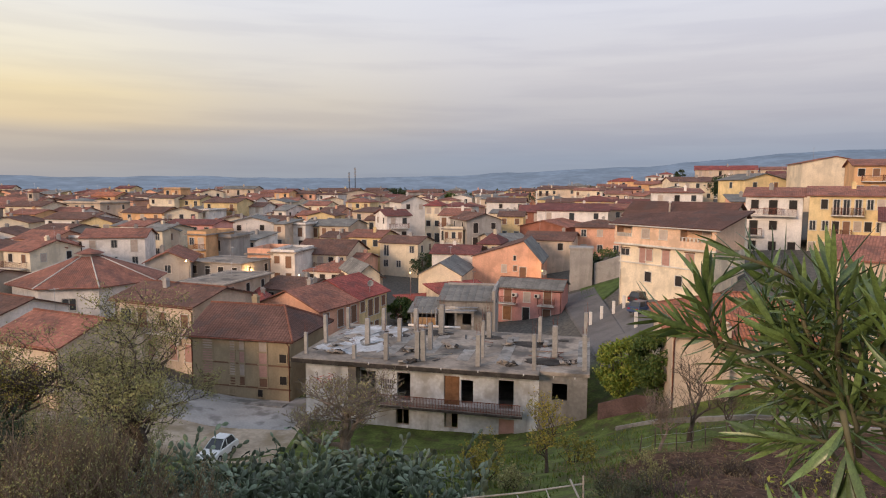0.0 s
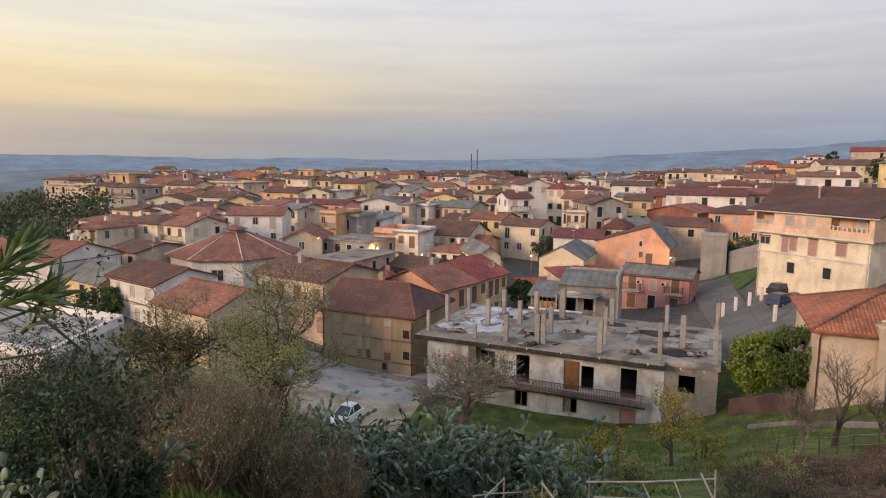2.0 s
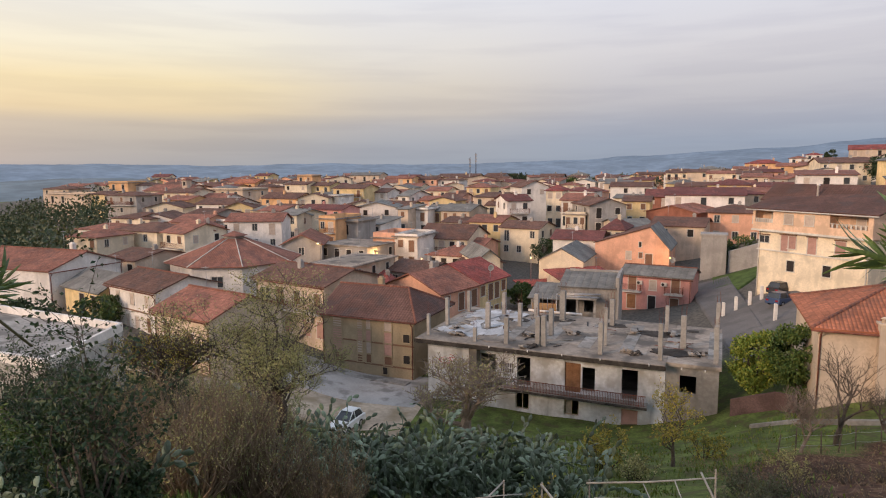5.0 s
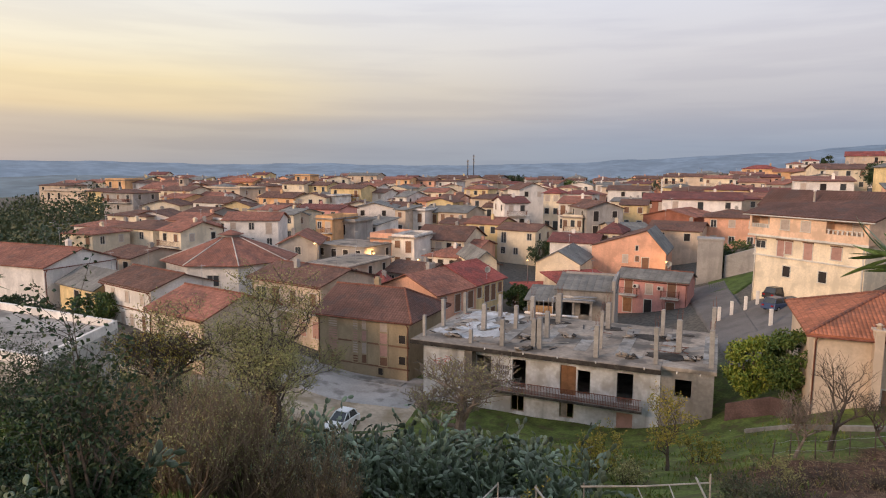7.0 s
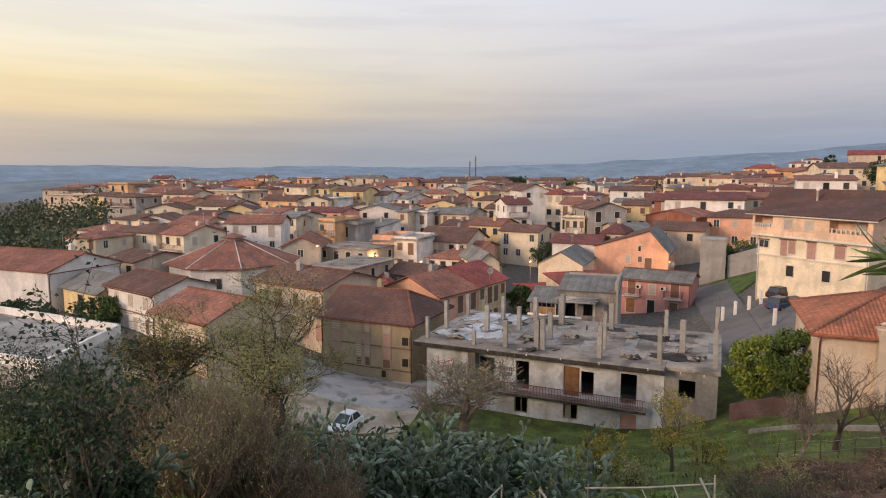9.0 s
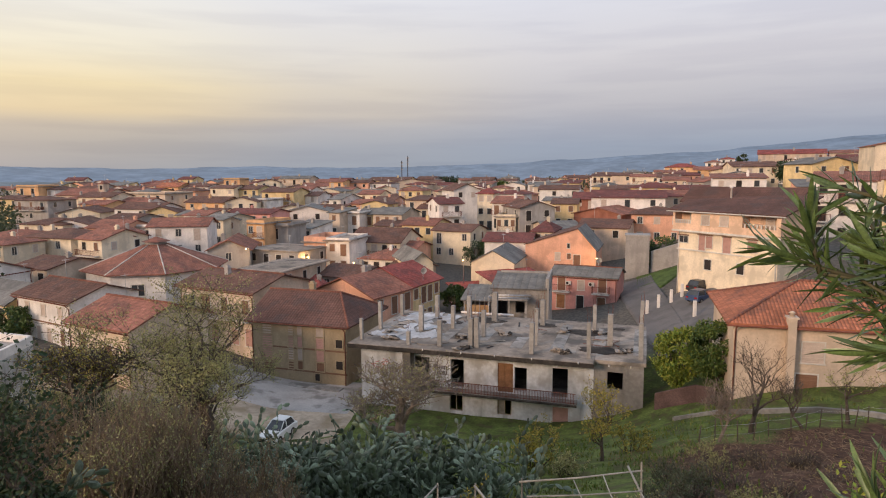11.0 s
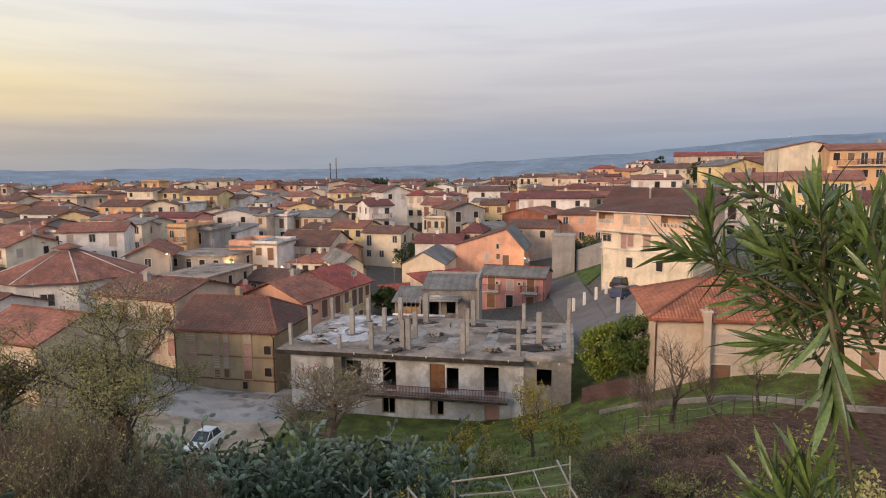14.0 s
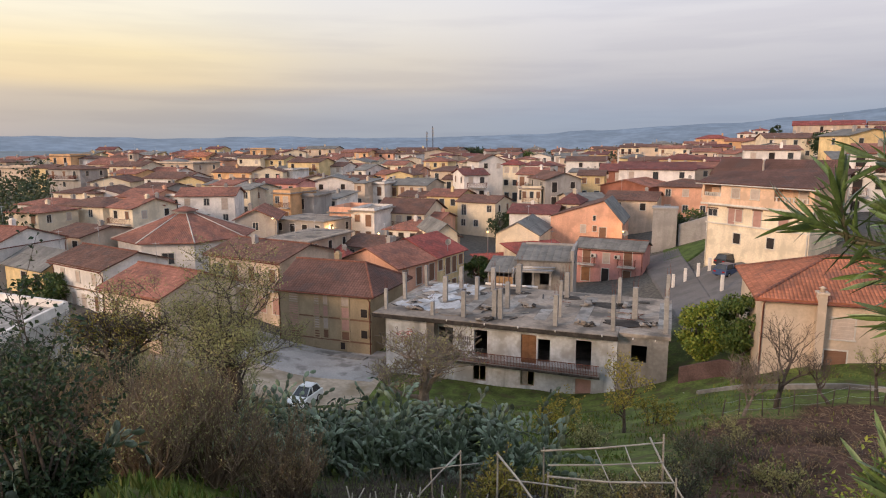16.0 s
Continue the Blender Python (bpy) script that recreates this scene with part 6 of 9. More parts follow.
for x0, z0, x1, z1 in front_holes[6:8]:
    bm = bmesh.new()
    for q in ((x0, z0, x0 + .08, z1), (x1 - .08, z0, x1, z1), (x0 + .08, z0, x1 - .08, z0 + .08), (x0 + .08, z1 - .08, x1 - .08, z1), ((x0 + x1) / 2 - .03, z0 + .08, (x0 + x1) / 2 + .03, z1 - .08)):
        add_box(bm, q[0], 1.2, q[1], q[2], 1.27, q[3])
    part("window_frame", bm, WOOD, ruin)
bm = bmesh.new()
add_box(bm, 13.1, 1.3, 2.2, 13.6, 1.32, 3.45)
part("shutter", bm, BARE, ruin, "grey board behind the window")
# small insulators along the slab edge
for x in (6.9, 10.2, 13.0, 16.0, 19.6, 21.9, 23.5):
    bm = bmesh.new()
    add_tube(bm, [(x, -.06, 7.36), (x, -.06, 7.52)], [.06, .045], 6)
    part("insulator", bm, WHITE, ruin)
# burnt porch stub
bm = bmesh.new()
add_box(bm, 5.0, .2, 4.04, 5.7, 1.1, 7.1)
part("porch_pier", bm, SLAB, ruin, "sooty broken corner pier")
# graffiti as plain strokes
PAINT_RED = surface("red_spray_paint", (.42, .10, .10), .8, .1, 9, 2, 0)
PAINT_DARK = surface("dark_spray_paint", (.10, .09, .10), .8, .1, 9, 2, 0)
for i in range(14):
    x, z, t = 1.6 + random.random() * 1.9, 5.0 + random.random() * 1.0, random.uniform(-1.2, 1.2)
    bm = bmesh.new()
    add_box(bm, -.22, 0, -.025, .22, .006, .025, pose(x, 1.09, z, 0, math.degrees(t), 0))
    part("graffiti_stroke", bm, PAINT_RED, ruin, "stroke of red spray paint")
for j in range(2):
    for i in range(6):
        bm = bmesh.new()
        add_box(bm, 7.55 + i * .2, 1.093, 5.1 + j * .45, 7.68 + i * .2, 1.099, 5.42 + j * .45)
        part("graffiti_bar", bm, PAINT_DARK, ruin, "dark spray-painted bar")
# planks, pipes and weeds left on the roof
for i in range(34):
    x, y, l = random.uniform(.8, 23.5), random.uniform(1.6, 12.5), random.uniform(.6, 2.4)
    bm = bmesh.new()
    if i % 3:
        add_box(bm, -l / 2, -.07, 0, l / 2, .07, .035)
    else:
        add_tube(bm, [(-l / 2, 0, .03), (0, .05, .03), (l / 2, 0, .04)], [.025, .025, .025], 6)
    q = pose(-12.7, 52.0, 0, 0, 0, -13) @ Vector((x, y, 7.535))
    solo("plank" if i % 3 else "pipe", bm, WOOD if i % 3 == 1 else (IRON if i % 3 == 2 else RUST), "loose plank lying on the flat roof" if i % 3 else "rusty pipe lying on the flat roof", "debris", pose(q.x, q.y, q.z, 0, random.uniform(-1.5, 1.5), random.uniform(0, 180)), "debris on the flat roof")
# rubble on the roof
for i, (rx, ry) in enumerate(((9.0, 4.6), (9.6, 4.2), (12.5, 6.2), (17.6, 2.4), (18.2, 2.2), (9.9, .6), (17.5, 8.5), (20.6, 9.2), (22.8, 3.6), (3.2, 2.2), (2.2, 4.0))):
    q = pose(-12.7, 52.0, 0, 0, 0, -13) @ Vector((rx, ry, 7.52))
    heap = thing("rubble_heap", pose(q.x, q.y, q.z), "small heap of broken slabs and rusty scrap", "rubble", "rubble on the flat roof")
    for k in range(7):
        s = random.uniform(.12, .45)
        bm = bmesh.new()
        add_box(bm, -s, -s * .5, -.03, s, s * .5, s * .25, pose(random.uniform(-.5, .5), random.uniform(-.4, .4), .06 + random.random() * .12, random.uniform(-25, 25), random.uniform(-25, 25), random.uniform(0, 180)))
        part("broken_slab", bm, (SLAB, CONCRETE, MOULD_SHADE)[(i + k) % 3], heap)


# ---------------------------------------------------------------- half-finished house behind the ruin
PLYWOOD = surface("orange_plywood", (.42, .25, .12), .85, .2, 7, .8, .2)
half = thing("unfinished_house", pose(2.6, 73.0, 3.5, 0, 0, -8), "half-finished grey house with a sagging tiled roof and open porch", "house")
bm = bmesh.new()
cut_wall(bm, 3.4, -3, 4.6, 2.0, 2.3, [(-2.6, .6, -1.2, 3.4), (-.4, 1.7, .9, 3.3)], -3.2)
part("wall", bm, BARE, half, "bare cement front with two dark openings")
bm = bmesh.new()
add_box(bm, -3.2, 2.3, -3, -2.95, 8.2, 4.6)
add_box(bm, 3.15, 2.3, -3, 3.4, 8.2, 5.9)
add_box(bm, -2.95, 8.0, -3, 3.15, 8.2, 5.9)
add_box(bm, 3.41, .6, -3, 3.62, 8.2, 6.2)
part("wall", bm, GREY, half, "grey rendered side walls")
part("roof", roof_mesh(6.6, 6.2, 4.6, "mono", 1.0, .3, .14, T_GREY), None, half, "old grey tiled roof", pose(.1, 2.1, 0))
bm = bmesh.new()
add_box(bm, -3.3, -.1, 3.55, 1.2, 2.0, 3.75)
porch = part("porch_slab", bm, CONCRETE, half, "rough concrete porch slab")
for x in (-3.0, -1.0, 1.0):
    bm = bmesh.new()
    add_box(bm, x - .13, .1, -3, x + .13, .36, 3.55)
    part("column", bm, CONCRETE, half)
for i in range(5):
    bm = bmesh.new()
    add_tube(bm, [(-3.4, .2 + i * .4, 3.85 + .06 * (i % 2)), (1.5, .1 + i * .42, 3.87 + .1 * (i % 3))], [.05, .045], 6)
    part("loose_pole", bm, WOOD if i % 2 else STEEL, porch)
bm = bmesh.new()
add_box(bm, -6.2, -.2, -3, -3.35, .0, 2.9)
part("infill", bm, PLYWOOD, half, "orange-brown plywood hoarding")
bm = bmesh.new()
add_box(bm, -6.4, .0, -3, -6.2, 5.5, 3.4)
add_box(bm, -3.5, .0, -3, -3.3, 5.5, 3.9)
add_box(bm, -6.2, 5.3, -3, -3.5, 5.5, 3.6)
part("annex_wall", bm, BARE, half)
part("annex_roof", roof_mesh(3.6, 5.6, 3.4, "mono", .9, .15, .1, T_GREY), None, half, "grey sheet lean-to roof", pose(-4.85, -.1, 0))
for i in range(6):
    bm = bmesh.new()
    add_tube(bm, [(-6.1 + i * .55, -.28, -.6), (-6.05 + i * .55, -.26, 3.6 + .3 * (i % 3))], [.035, .03], 5)
    part("prop", bm, STEEL if i % 2 else WOOD, half)

# ---------------------------------------------------------------- eight-sided hall
hall = thing("hall", pose(-47.2, 83.6, 3.0, 0, 0, 12), "white eight-sided hall under a broad brown tiled roof", "hall")
R, HE, HA = 9.6, 6.3, 9.3
ring = [Vector((math.sin(radians(22.5 + 45 * k)), -math.cos(radians(22.5 + 45 * k)), 0)) for k in range(8)]
bm = bmesh.new()
add_prism(bm, [p * (R - .8) + Vector((0, 0, HE + .1)) for p in ring], (0, 0, -HE - 2))
bmesh.ops.recalc_face_normals(bm, faces=bm.faces)
part("wall", bm, WHITE, hall)
for k in range(8):
    p, q = ring[k], ring[(k + 1) % 8]
    bm = bmesh.new()
    uv = bm.loops.layers.uv.new("roof")
    top = [p * R + Vector((0, 0, HE)), q * R + Vector((0, 0, HE)), q * 1.5 + Vector((0, 0, HA)), p * 1.5 + Vector((0, 0, HA))]
    along = (top[1] - top[0]).normalized()
    up = (top[3] - top[0]) - along * (top[3] - top[0]).dot(along)
    up.normalize()
    f = add_prism(bm, [v + Vector((0, 0, .14)) for v in top], (0, 0, -.14))
    for lp in f.loops:
        v = lp.vert.co - top[0]
        lp[uv].uv = (v.dot(along), v.dot(up))
    bmesh.ops.recalc_face_normals(bm, faces=bm.faces)
    part("roof_panel", bm, T_TERRA, hall, "brown tiled roof slope")
    bm = bmesh.new()
    add_tube(bm, [p * R + Vector((0, 0, HE + .16)), p * 1.5 + Vector((0, 0, HA + .16))], [.09, .07], 6)
    part("hip_ridge", bm, TRIM, hall, "pale mortared hip ridge")
    bm = bmesh.new()
    m = (p + q) * .5 * (R - .8)
    face = math.degrees(math.atan2(m.x, -m.y))
    opening(hall, pose(m.x, m.y, 3.6, 0, 0, face), "glass", 1.6, 1.4)
bm = bmesh.new()
add_prism(bm, [p * 1.4 + Vector((0, 0, HA + .55)) for p in ring], (0, 0, -.7))
bmesh.ops.recalc_face_normals(bm, faces=bm.faces)
cap = part("lantern", bm, GREY, hall, "small roof lantern")
bm = bmesh.new()
v = [bm.verts.new(p * 1.9 + Vector((0, 0, HA + .5))) for p in ring]
a = bm.verts.new((0, 0, HA + 1.15))
for k in range(8):
    bm.faces.new((v[k], v[(k + 1) % 8], a))
bm.faces.new(v[::-1])
part("lantern_roof", bm, T_TERRA, cap, "red tiled lantern cap")


# ---------------------------------------------------------------- apartment block
apt = thing("apartment_building", pose(26.6, 75.05, 6.0, 0, 0, -55), "cream apartment building with a peach upper storey and brown roof", "apartment building")
bm = bmesh.new()
add_box(bm, -6.5, 0, -1, 6.5, 5, 8.85)
part("wall", bm, CREAM, apt, "cream lower walls")
bm = bmesh.new()
cut_wall(bm, 7.0, 8.86, 11.45, -.55, -.35, [(-6.7, 9.75, -4.3, 11.15), (2.5, 9.75, 6.5, 11.2)], -7.0)
part("wall", bm, PALE_PEACH, apt, "peach upper front with two open loggias")
bm = bmesh.new()
add_box(bm, -7.0, -.35, 8.86, -6.8, 5.2, 11.45)
add_box(bm, 6.8, -.35, 8.86, 7.0, 5.2, 11.45)
add_box(bm, -6.8, .9, 8.86, 6.8, 5.2, 11.45)
add_box(bm, -6.8, -.35, 8.86, 6.8, .9, 9.3)
for x in (-4.2, 2.3):
    add_box(bm, x, -.35, 9.3, x + .15, .9, 11.45)
part("wall", bm, PALE_PEACH, apt, "peach upper storey set back behind the loggias")
bm = bmesh.new()
add_box(bm, -7.1, -.62, 8.72, 7.1, -.552, 8.95)
part("string_course", bm, TRIM, apt)
bm = bmesh.new()
add_box(bm, -6.6, -.16, 6.42, 6.6, -.002, 6.58)
part("string_course", bm, TRIM, apt)
part("roof", roof_mesh(14, 5.4, 11.46, "mono", 1.7, .7, .16, T_PLUM), None, apt, "dark brown tiled roof", pose(0, -.2, 0))
bm = bmesh.new()
add_prism(bm, [(-7, -.5, 11.46), (-7, 5.1, 11.46), (-7, 5.1, 13.0)], (14, 0, 0))
part("gable", bm, PALE_PEACH, apt)
bm = bmesh.new()
add_tube(bm, [(-7.7, -.95, 11.2), (7.7, -.95, 11.2)], [.08, .08], 6)
part("gutter", bm, TRIM, apt)
for x0, x1 in ((-6.7, -4.3), (2.5, 6.5)):
    bm = bmesh.new()
    for i in range(8):
        x = x0 + (x1 - x0) * (i + .5) / 8
        add_box(bm, x - .09, -.5, 9.75, x + .09, -.4, 10.15)
    add_box(bm, x0, -.52, 10.15, x1, -.38, 10.22)
    tagged(part("balustrade", bm, TRIM, apt), kind="stuff")
    opening(apt, pose((x0 + x1) / 2 + .4, .9, 9.32), "pale", .9, 1.7, "balcony_door")
for x in (-2.3, .2):
    opening(apt, pose(x, -.55, 9.75), "pale", 1.0, 1.15)
for x, w, hgt, z, lf in ((-5.7, 1.3, .8, 7.35, "glass"), (-3.05, .9, 1.75, 6.6, "pink"), (-2.1, .9, 1.4, 6.95, "pink"), (.3, 1.0, 1.75, 6.6, "pink"), (3.5, 1.1, 1.3, 7.0, "pink")):
    opening(apt, pose(x, 0, z), lf, w, hgt)
    bm = bmesh.new()
    add_box(bm, x - w / 2 - .1, -.22, z + hgt + .09, x + w / 2 + .1, 0, z + hgt + .2)
    part("lintel", bm, SHUTTER_BROWN, apt, "dark shutter box")
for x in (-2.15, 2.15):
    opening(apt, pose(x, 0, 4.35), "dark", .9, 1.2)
for y in (1.4, 3.6):
    for z in (3.7, 6.7):
        opening(apt, pose(-6.5, y, z, 0, 0, -90), "brown", 1.0, 1.3)
    opening(apt, pose(-7.0, y, 9.6, 0, 0, -90), "pale", 1.0, 1.3)
for x in (-6.35, 6.35):
    bm = bmesh.new()
    add_tube(bm, [(x, -.09, 8.7), (x, -.09, 0)], [.07, .07], 6)
    part("downpipe", bm, TRIM, apt)
bm = bmesh.new()
add_tube(bm, [(-2.4, 4.2, 12.6), (-2.4, 4.2, 14.0), (-2.4, 4.2, 14.02), (-2.4, 4.2, 14.25)], [.13, .12, .2, .16], 8)
part("flue", bm, WHITE, apt, "pale roof flue with a cowl")


# ---------------------------------------------------------------- openings of the nearer houses
def fit_out(x, y, z, turn, w, items, balconies=(), bands=()):
    """Openings (s, z, width, height, leaf) on a house front, s from its left end, z over its floor."""
    best = min((o for o in scene.objects if o.name.startswith("house")), key=lambda o: (o.matrix_basis.translation.xy - Vector((x, y))).length)
    inv = best.matrix_basis.inverted()
    base = inv @ pose(x, y, z, 0, 0, turn)
    for s, zz, ww, hh, lf in items:
        opening(best, base @ pose(s - w / 2, 0, zz), lf, ww, hh, "window" if hh < 1.9 else "balcony_door")
    for s, zz, ww in balconies:
        balcony(best, base @ pose(s - w / 2, 0, zz), ww)
    for s0, zz, s1, mat in bands:
        bm = bmesh.new()
        add_box(bm, s0 - w / 2, -.04, zz, s1 - w / 2, .01, zz + .14)
        part("string_course", bm, mat, best, m=base)


strip = []
for s, w in ((1.7, 1.0), (4.35, .45), (5.35, .45), (7.55, .8)):
    strip += [(s, 4.75, w, 1.1, "flush_pale"), (s, 3.6, w, 1.05, "flush_pink"), (s, 2.35, w, 1.1, "flush_pale" if w < .6 else "flush_pink"), (s, 1.4, w, .85, "flush_brown")]
strip += [(9.6, 3.85, .7, .8, "flush_dark"), (9.6, 1.75, .7, .8, "flush_dark"), (2.0, .45, .6, .5, "flush_dark"), (4.2, .45, .6, .5, "flush_dark"), (7.2, .4, .5, .7, "flush_dark")]
fit_out(-19.05, 58.2, 1.65, -13.4, 10.4, strip, bands=((.0, 3.42, 10.4, SHUTTER_BROWN), (.0, 1.2, 10.4, SHUTTER_BROWN)))
fit_out(22.15, 42.2, 5.8, -11.7, 12.0, [(4.9, 3.5, 1.3, 1.4, "pale"), (4.6, 1.2, 1.3, 1.5, "brown"), (9.4, 3.4, 1.3, 1.4, "pale"), (9.5, 1.0, 1.2, 1.4, "brown")])
fit_out(12.5, 89.6, 2.4, -20, 9.4, [(1.6, 2.75, 1.1, 2.0, "brown"), (4.4, 2.9, .9, 1.4, "pale"), (7.4, 2.75, 1.1, 2.0, "brown"), (1.5, .1, 1.2, 2.0, "door"), (4.3, .1, 1.0, 2.0, "dark"), (7.3, .3, 1.1, 1.7, "brown")], ((1.5, 2.7, 2.8), (7.3, 2.7, 2.4)))
fit_out(10.9, 106.4, 3.6, -14, 11.8, [(5.5, 3.7, .8, 1.3, "pale"), (7.4, 4.0, .6, .9, "brown"), (8.7, 2.6, 1.1, 2.1, "brown"), (7.3, 5.8, .4, .8, "dark")])
fit_out(-30.9, 66.2, 2.7, -24, 11.4, [(1.6, 4.4, 1.6, 1.3, "glass"), (4.1, 3.9, 1.4, 2.1, "brown"), (7.0, 4.3, 1.0, 1.5, "brown"), (10.2, 4.3, 1.0, 1.5, "brown"), (2.4, .8, 1.1, 1.9, "pink"), (5.4, .8, 1.1, 1.9, "pink"), (8.5, .8, 1.1, 1.9, "pink"), (10.6, .8, 1.0, 1.9, "pink")], ((5.7, 3.75, 11.3),))
fit_out(-44.6, 57.5, 5.3, -26, 9.7, [(1.9, 2.9, .7, 1.1, "pale"), (4.9, 2.9, .7, 1.1, "pale"), (7.9, 2.9, .7, 1.1, "pale"), (2.0, .3, .7, 1.4, "pale"), (3.8, .3, .7, 1.4, "pale"), (5.7, .3, .7, 1.4, "pale"), (8.1, .3, .7, 1.5, "brown")], bands=((.0, 2.2, 9.7, SHUTTER_BROWN),))
fit_out(-32.4, 47.7, 3.4, -24, 8.0, [(1.8, 3.3, 1.1, 2.1, "brown"), (5.2, 3.4, 1.0, 1.5, "brown"), (2.0, .6, 1.1, 2.0, "brown"), (5.3, .6, 1.0, 1.5, "brown")], ((4.0, 3.2, 7.8),))
fit_out(-.4, 97.7, 1.7, -11.6, 6.95, [(2.2, .4, 1.0, 2.0, "dark")])

# external chimney stack on the orange-roofed house
stack = [o for o in scene.objects if o.name.startswith("house") and (o.matrix_basis.translation.xy - Vector((22.15, 42.2))).length < 1][0]
bm = bmesh.new()
add_box(bm, -2.8, -.72, 1, -2.3, 0, 7.55)
add_box(bm, -2.9, -.8, 7.55, -2.2, .08, 7.68)
add_tube(bm, [(-2.55, -.36, 7.68), (-2.55, -.36, 7.9), (-2.55, -.36, 7.92), (-2.55, -.36, 8.05)], [.17, .15, .24, .05], 8)
part("chimney", bm, BEIGE, stack, "slim external chimney stack with a clay pot")


# ---------------------------------------------------------------- white terrace building and walls
terr = thing("terrace_building", pose(-25.5, 31.8, 5.0, 0, 0, -15), "low white concrete building with a flat parapet terrace roof", "building")
TERR = [Vector(p) for p in ((0, 0, 0), (-14, 0, 0), (-14, -7.5, 0), (3.3, -6.6, 0))]
STAINED = surface("stained_white_wall", (.42, .40, .37), .92, .16, 5, .6, .2, .45, stain=(.34, .30, .26))
bm = bmesh.new()
add_prism(bm, [p + Vector((0, 0, 7.7)) for p in TERR], (0, 0, -9.7))
bmesh.ops.recalc_face_normals(bm, faces=bm.faces)
part("wall", bm, STAINED, terr, "peeling whitewashed wall")
bm = bmesh.new()
add_prism(bm, [p * .96 + Vector((-.2, -.15, 7.75)) for p in TERR], (0, 0, -.046))
bmesh.ops.recalc_face_normals(bm, faces=bm.faces)
part("roof", bm, CONCRETE, terr, "grey cement terrace")
for p, q in zip(TERR, TERR[1:] + TERR[:1]):
    d = (q - p).normalized()
    n = Vector((-d.y, d.x, 0)) * .2
    bm = bmesh.new()
    add_prism(bm, [p + Vector((0, 0, 7.703)), q + Vector((0, 0, 7.703)), q + n + Vector((0, 0, 7.703)), p + n + Vector((0, 0, 7.703))], (0, 0, .5))
    bmesh.ops.recalc_face_normals(bm, faces=bm.faces)
    part("parapet", bm, WHITE, terr, "bright white parapet")


def strip_wall(pts, hgt, thick, material, label, name="retaining_wall"):
    bm = bmesh.new()
    for (x0, y0), (x1, y1) in zip(pts, pts[1:]):
        n = max(1, int(math.hypot(x1 - x0, y1 - y0) / 2))
        for i in range(n):
            a, b = Vector((x0, y0)).lerp(Vector((x1, y1)), i / n), Vector((x0, y0)).lerp(Vector((x1, y1)), (i + 1) / n)
            za, zb = height(*a), height(*b)
            t = (b - a).normalized()
            p = Vector((-t.y, t.x)) * thick
            add_prism(bm, [(a.x, a.y, za - .6), (b.x, b.y, zb - .6), (b.x, b.y, zb + hgt), (a.x, a.y, za + hgt)], (p.x, p.y, 0))
    bmesh.ops.recalc_face_normals(bm, faces=bm.faces)
    return solo(name, bm, material, label, "wall")


strip_wall(((12.2, 42.6), (16.5, 38.6), (21.5, 35.9), (27, 34.5)), .32, .22, CONCRETE, "low grey concrete retaining wall along the field")
strip_wall(((11.9, 46.3), (14.5, 45.2), (15.2, 43.6)), 1.3, .2, GARDEN_BRICK, "short dark brick garden wall beside the ruin")
strip_wall(((24.6, 101.0), (28, 100.6), (33, 100)), 3.4, .5, GREY, "tall grey stone retaining wall beside the street")
bm = bmesh.new()
add_box(bm, 0, 0, -1, 3.6, 3.4, 6.6)
add_box(bm, -.15, -.15, 6.6, 3.75, 3.55, 6.85)
solo("stone_tower", bm, GREY, "old square rendered cabin beside the street", "outbuilding", pose(20.6, 101.0, height(22, 102), 0, 0, -12))
strip_wall(((-26.5, 44.3), (-20.5, 42.9)), .8, .25, CONCRETE, "low pale concrete wall at the edge of the yard")
strip_wall(((-14.2, 56.2), (-24.6, 58.9)), .25, 1.0, CONCRETE, "narrow concrete kerb along the brown house", "kerb")


# ---------------------------------------------------------------- plants
def leafy(name, col, col2, rough=.55):
    """Leaf surface: two tones from leaf to leaf."""
    m = surface(name, col, rough, .15, 30, 3, 0, per_object=.15, gloss=.35)
    n, k = m.node_tree.nodes, m.node_tree.links
    b = n["Principled BSDF"]
    old = b.inputs["Base Color"].links[0].from_socket
    g = n.new("ShaderNodeNewGeometry")
    r = ramp_node(n, ((.25, (0, 0, 0)), (.8, (1, 1, 1))))
    k.new(g.outputs["Random Per Island"], r.inputs[0])
    k.new(mix_node(n, k, r.outputs[0], old, col2), b.inputs["Base Color"])
    b.inputs["Subsurface Weight"].default_value = 0
    return m


BARK = surface("dark_bark", (.10, .08, .065), .95, .3, 20, 2, .5)
BARK_TAN = surface("tan_twigs", (.215, .155, .105), .95, .3, 20, 2, .3)
BARK_GREY = surface("grey_bark", (.20, .16, .13), .95, .3, 20, 2, .5)
L_OLIVE = leafy("olive_brown_leaves", (.25, .25, .09), (.36, .33, .14))
L_BROWN = leafy("dry_russet_leaves", (.20, .15, .07), (.32, .25, .115))
L_YELLOW = leafy("yellow_green_leaves", (.22, .215, .033), (.34, .27, .05))
L_GREEN = leafy("green_leaves", (.045, .085, .02), (.11, .145, .032))
L_BRIGHT = leafy("bright_green_leaves", (.13, .20, .03), (.26, .28, .045))
L_DARK = leafy("dark_green_leaves", (.022, .045, .018), (.05, .072, .028))
L_WOOD = leafy("woodland_leaves", (.045, .068, .03), (.08, .09, .04))
L_GRASS = leafy("grass_blades", (.10, .16, .028), (.19, .20, .045))
L_PALE = leafy("pale_grey_green_leaves", (.055, .07, .032), (.11, .12, .065))
PAD = surface("prickly_pear_skin", (.125, .165, .105), .5, .3, 14, 2, .1, per_object=.6, gloss=.5)
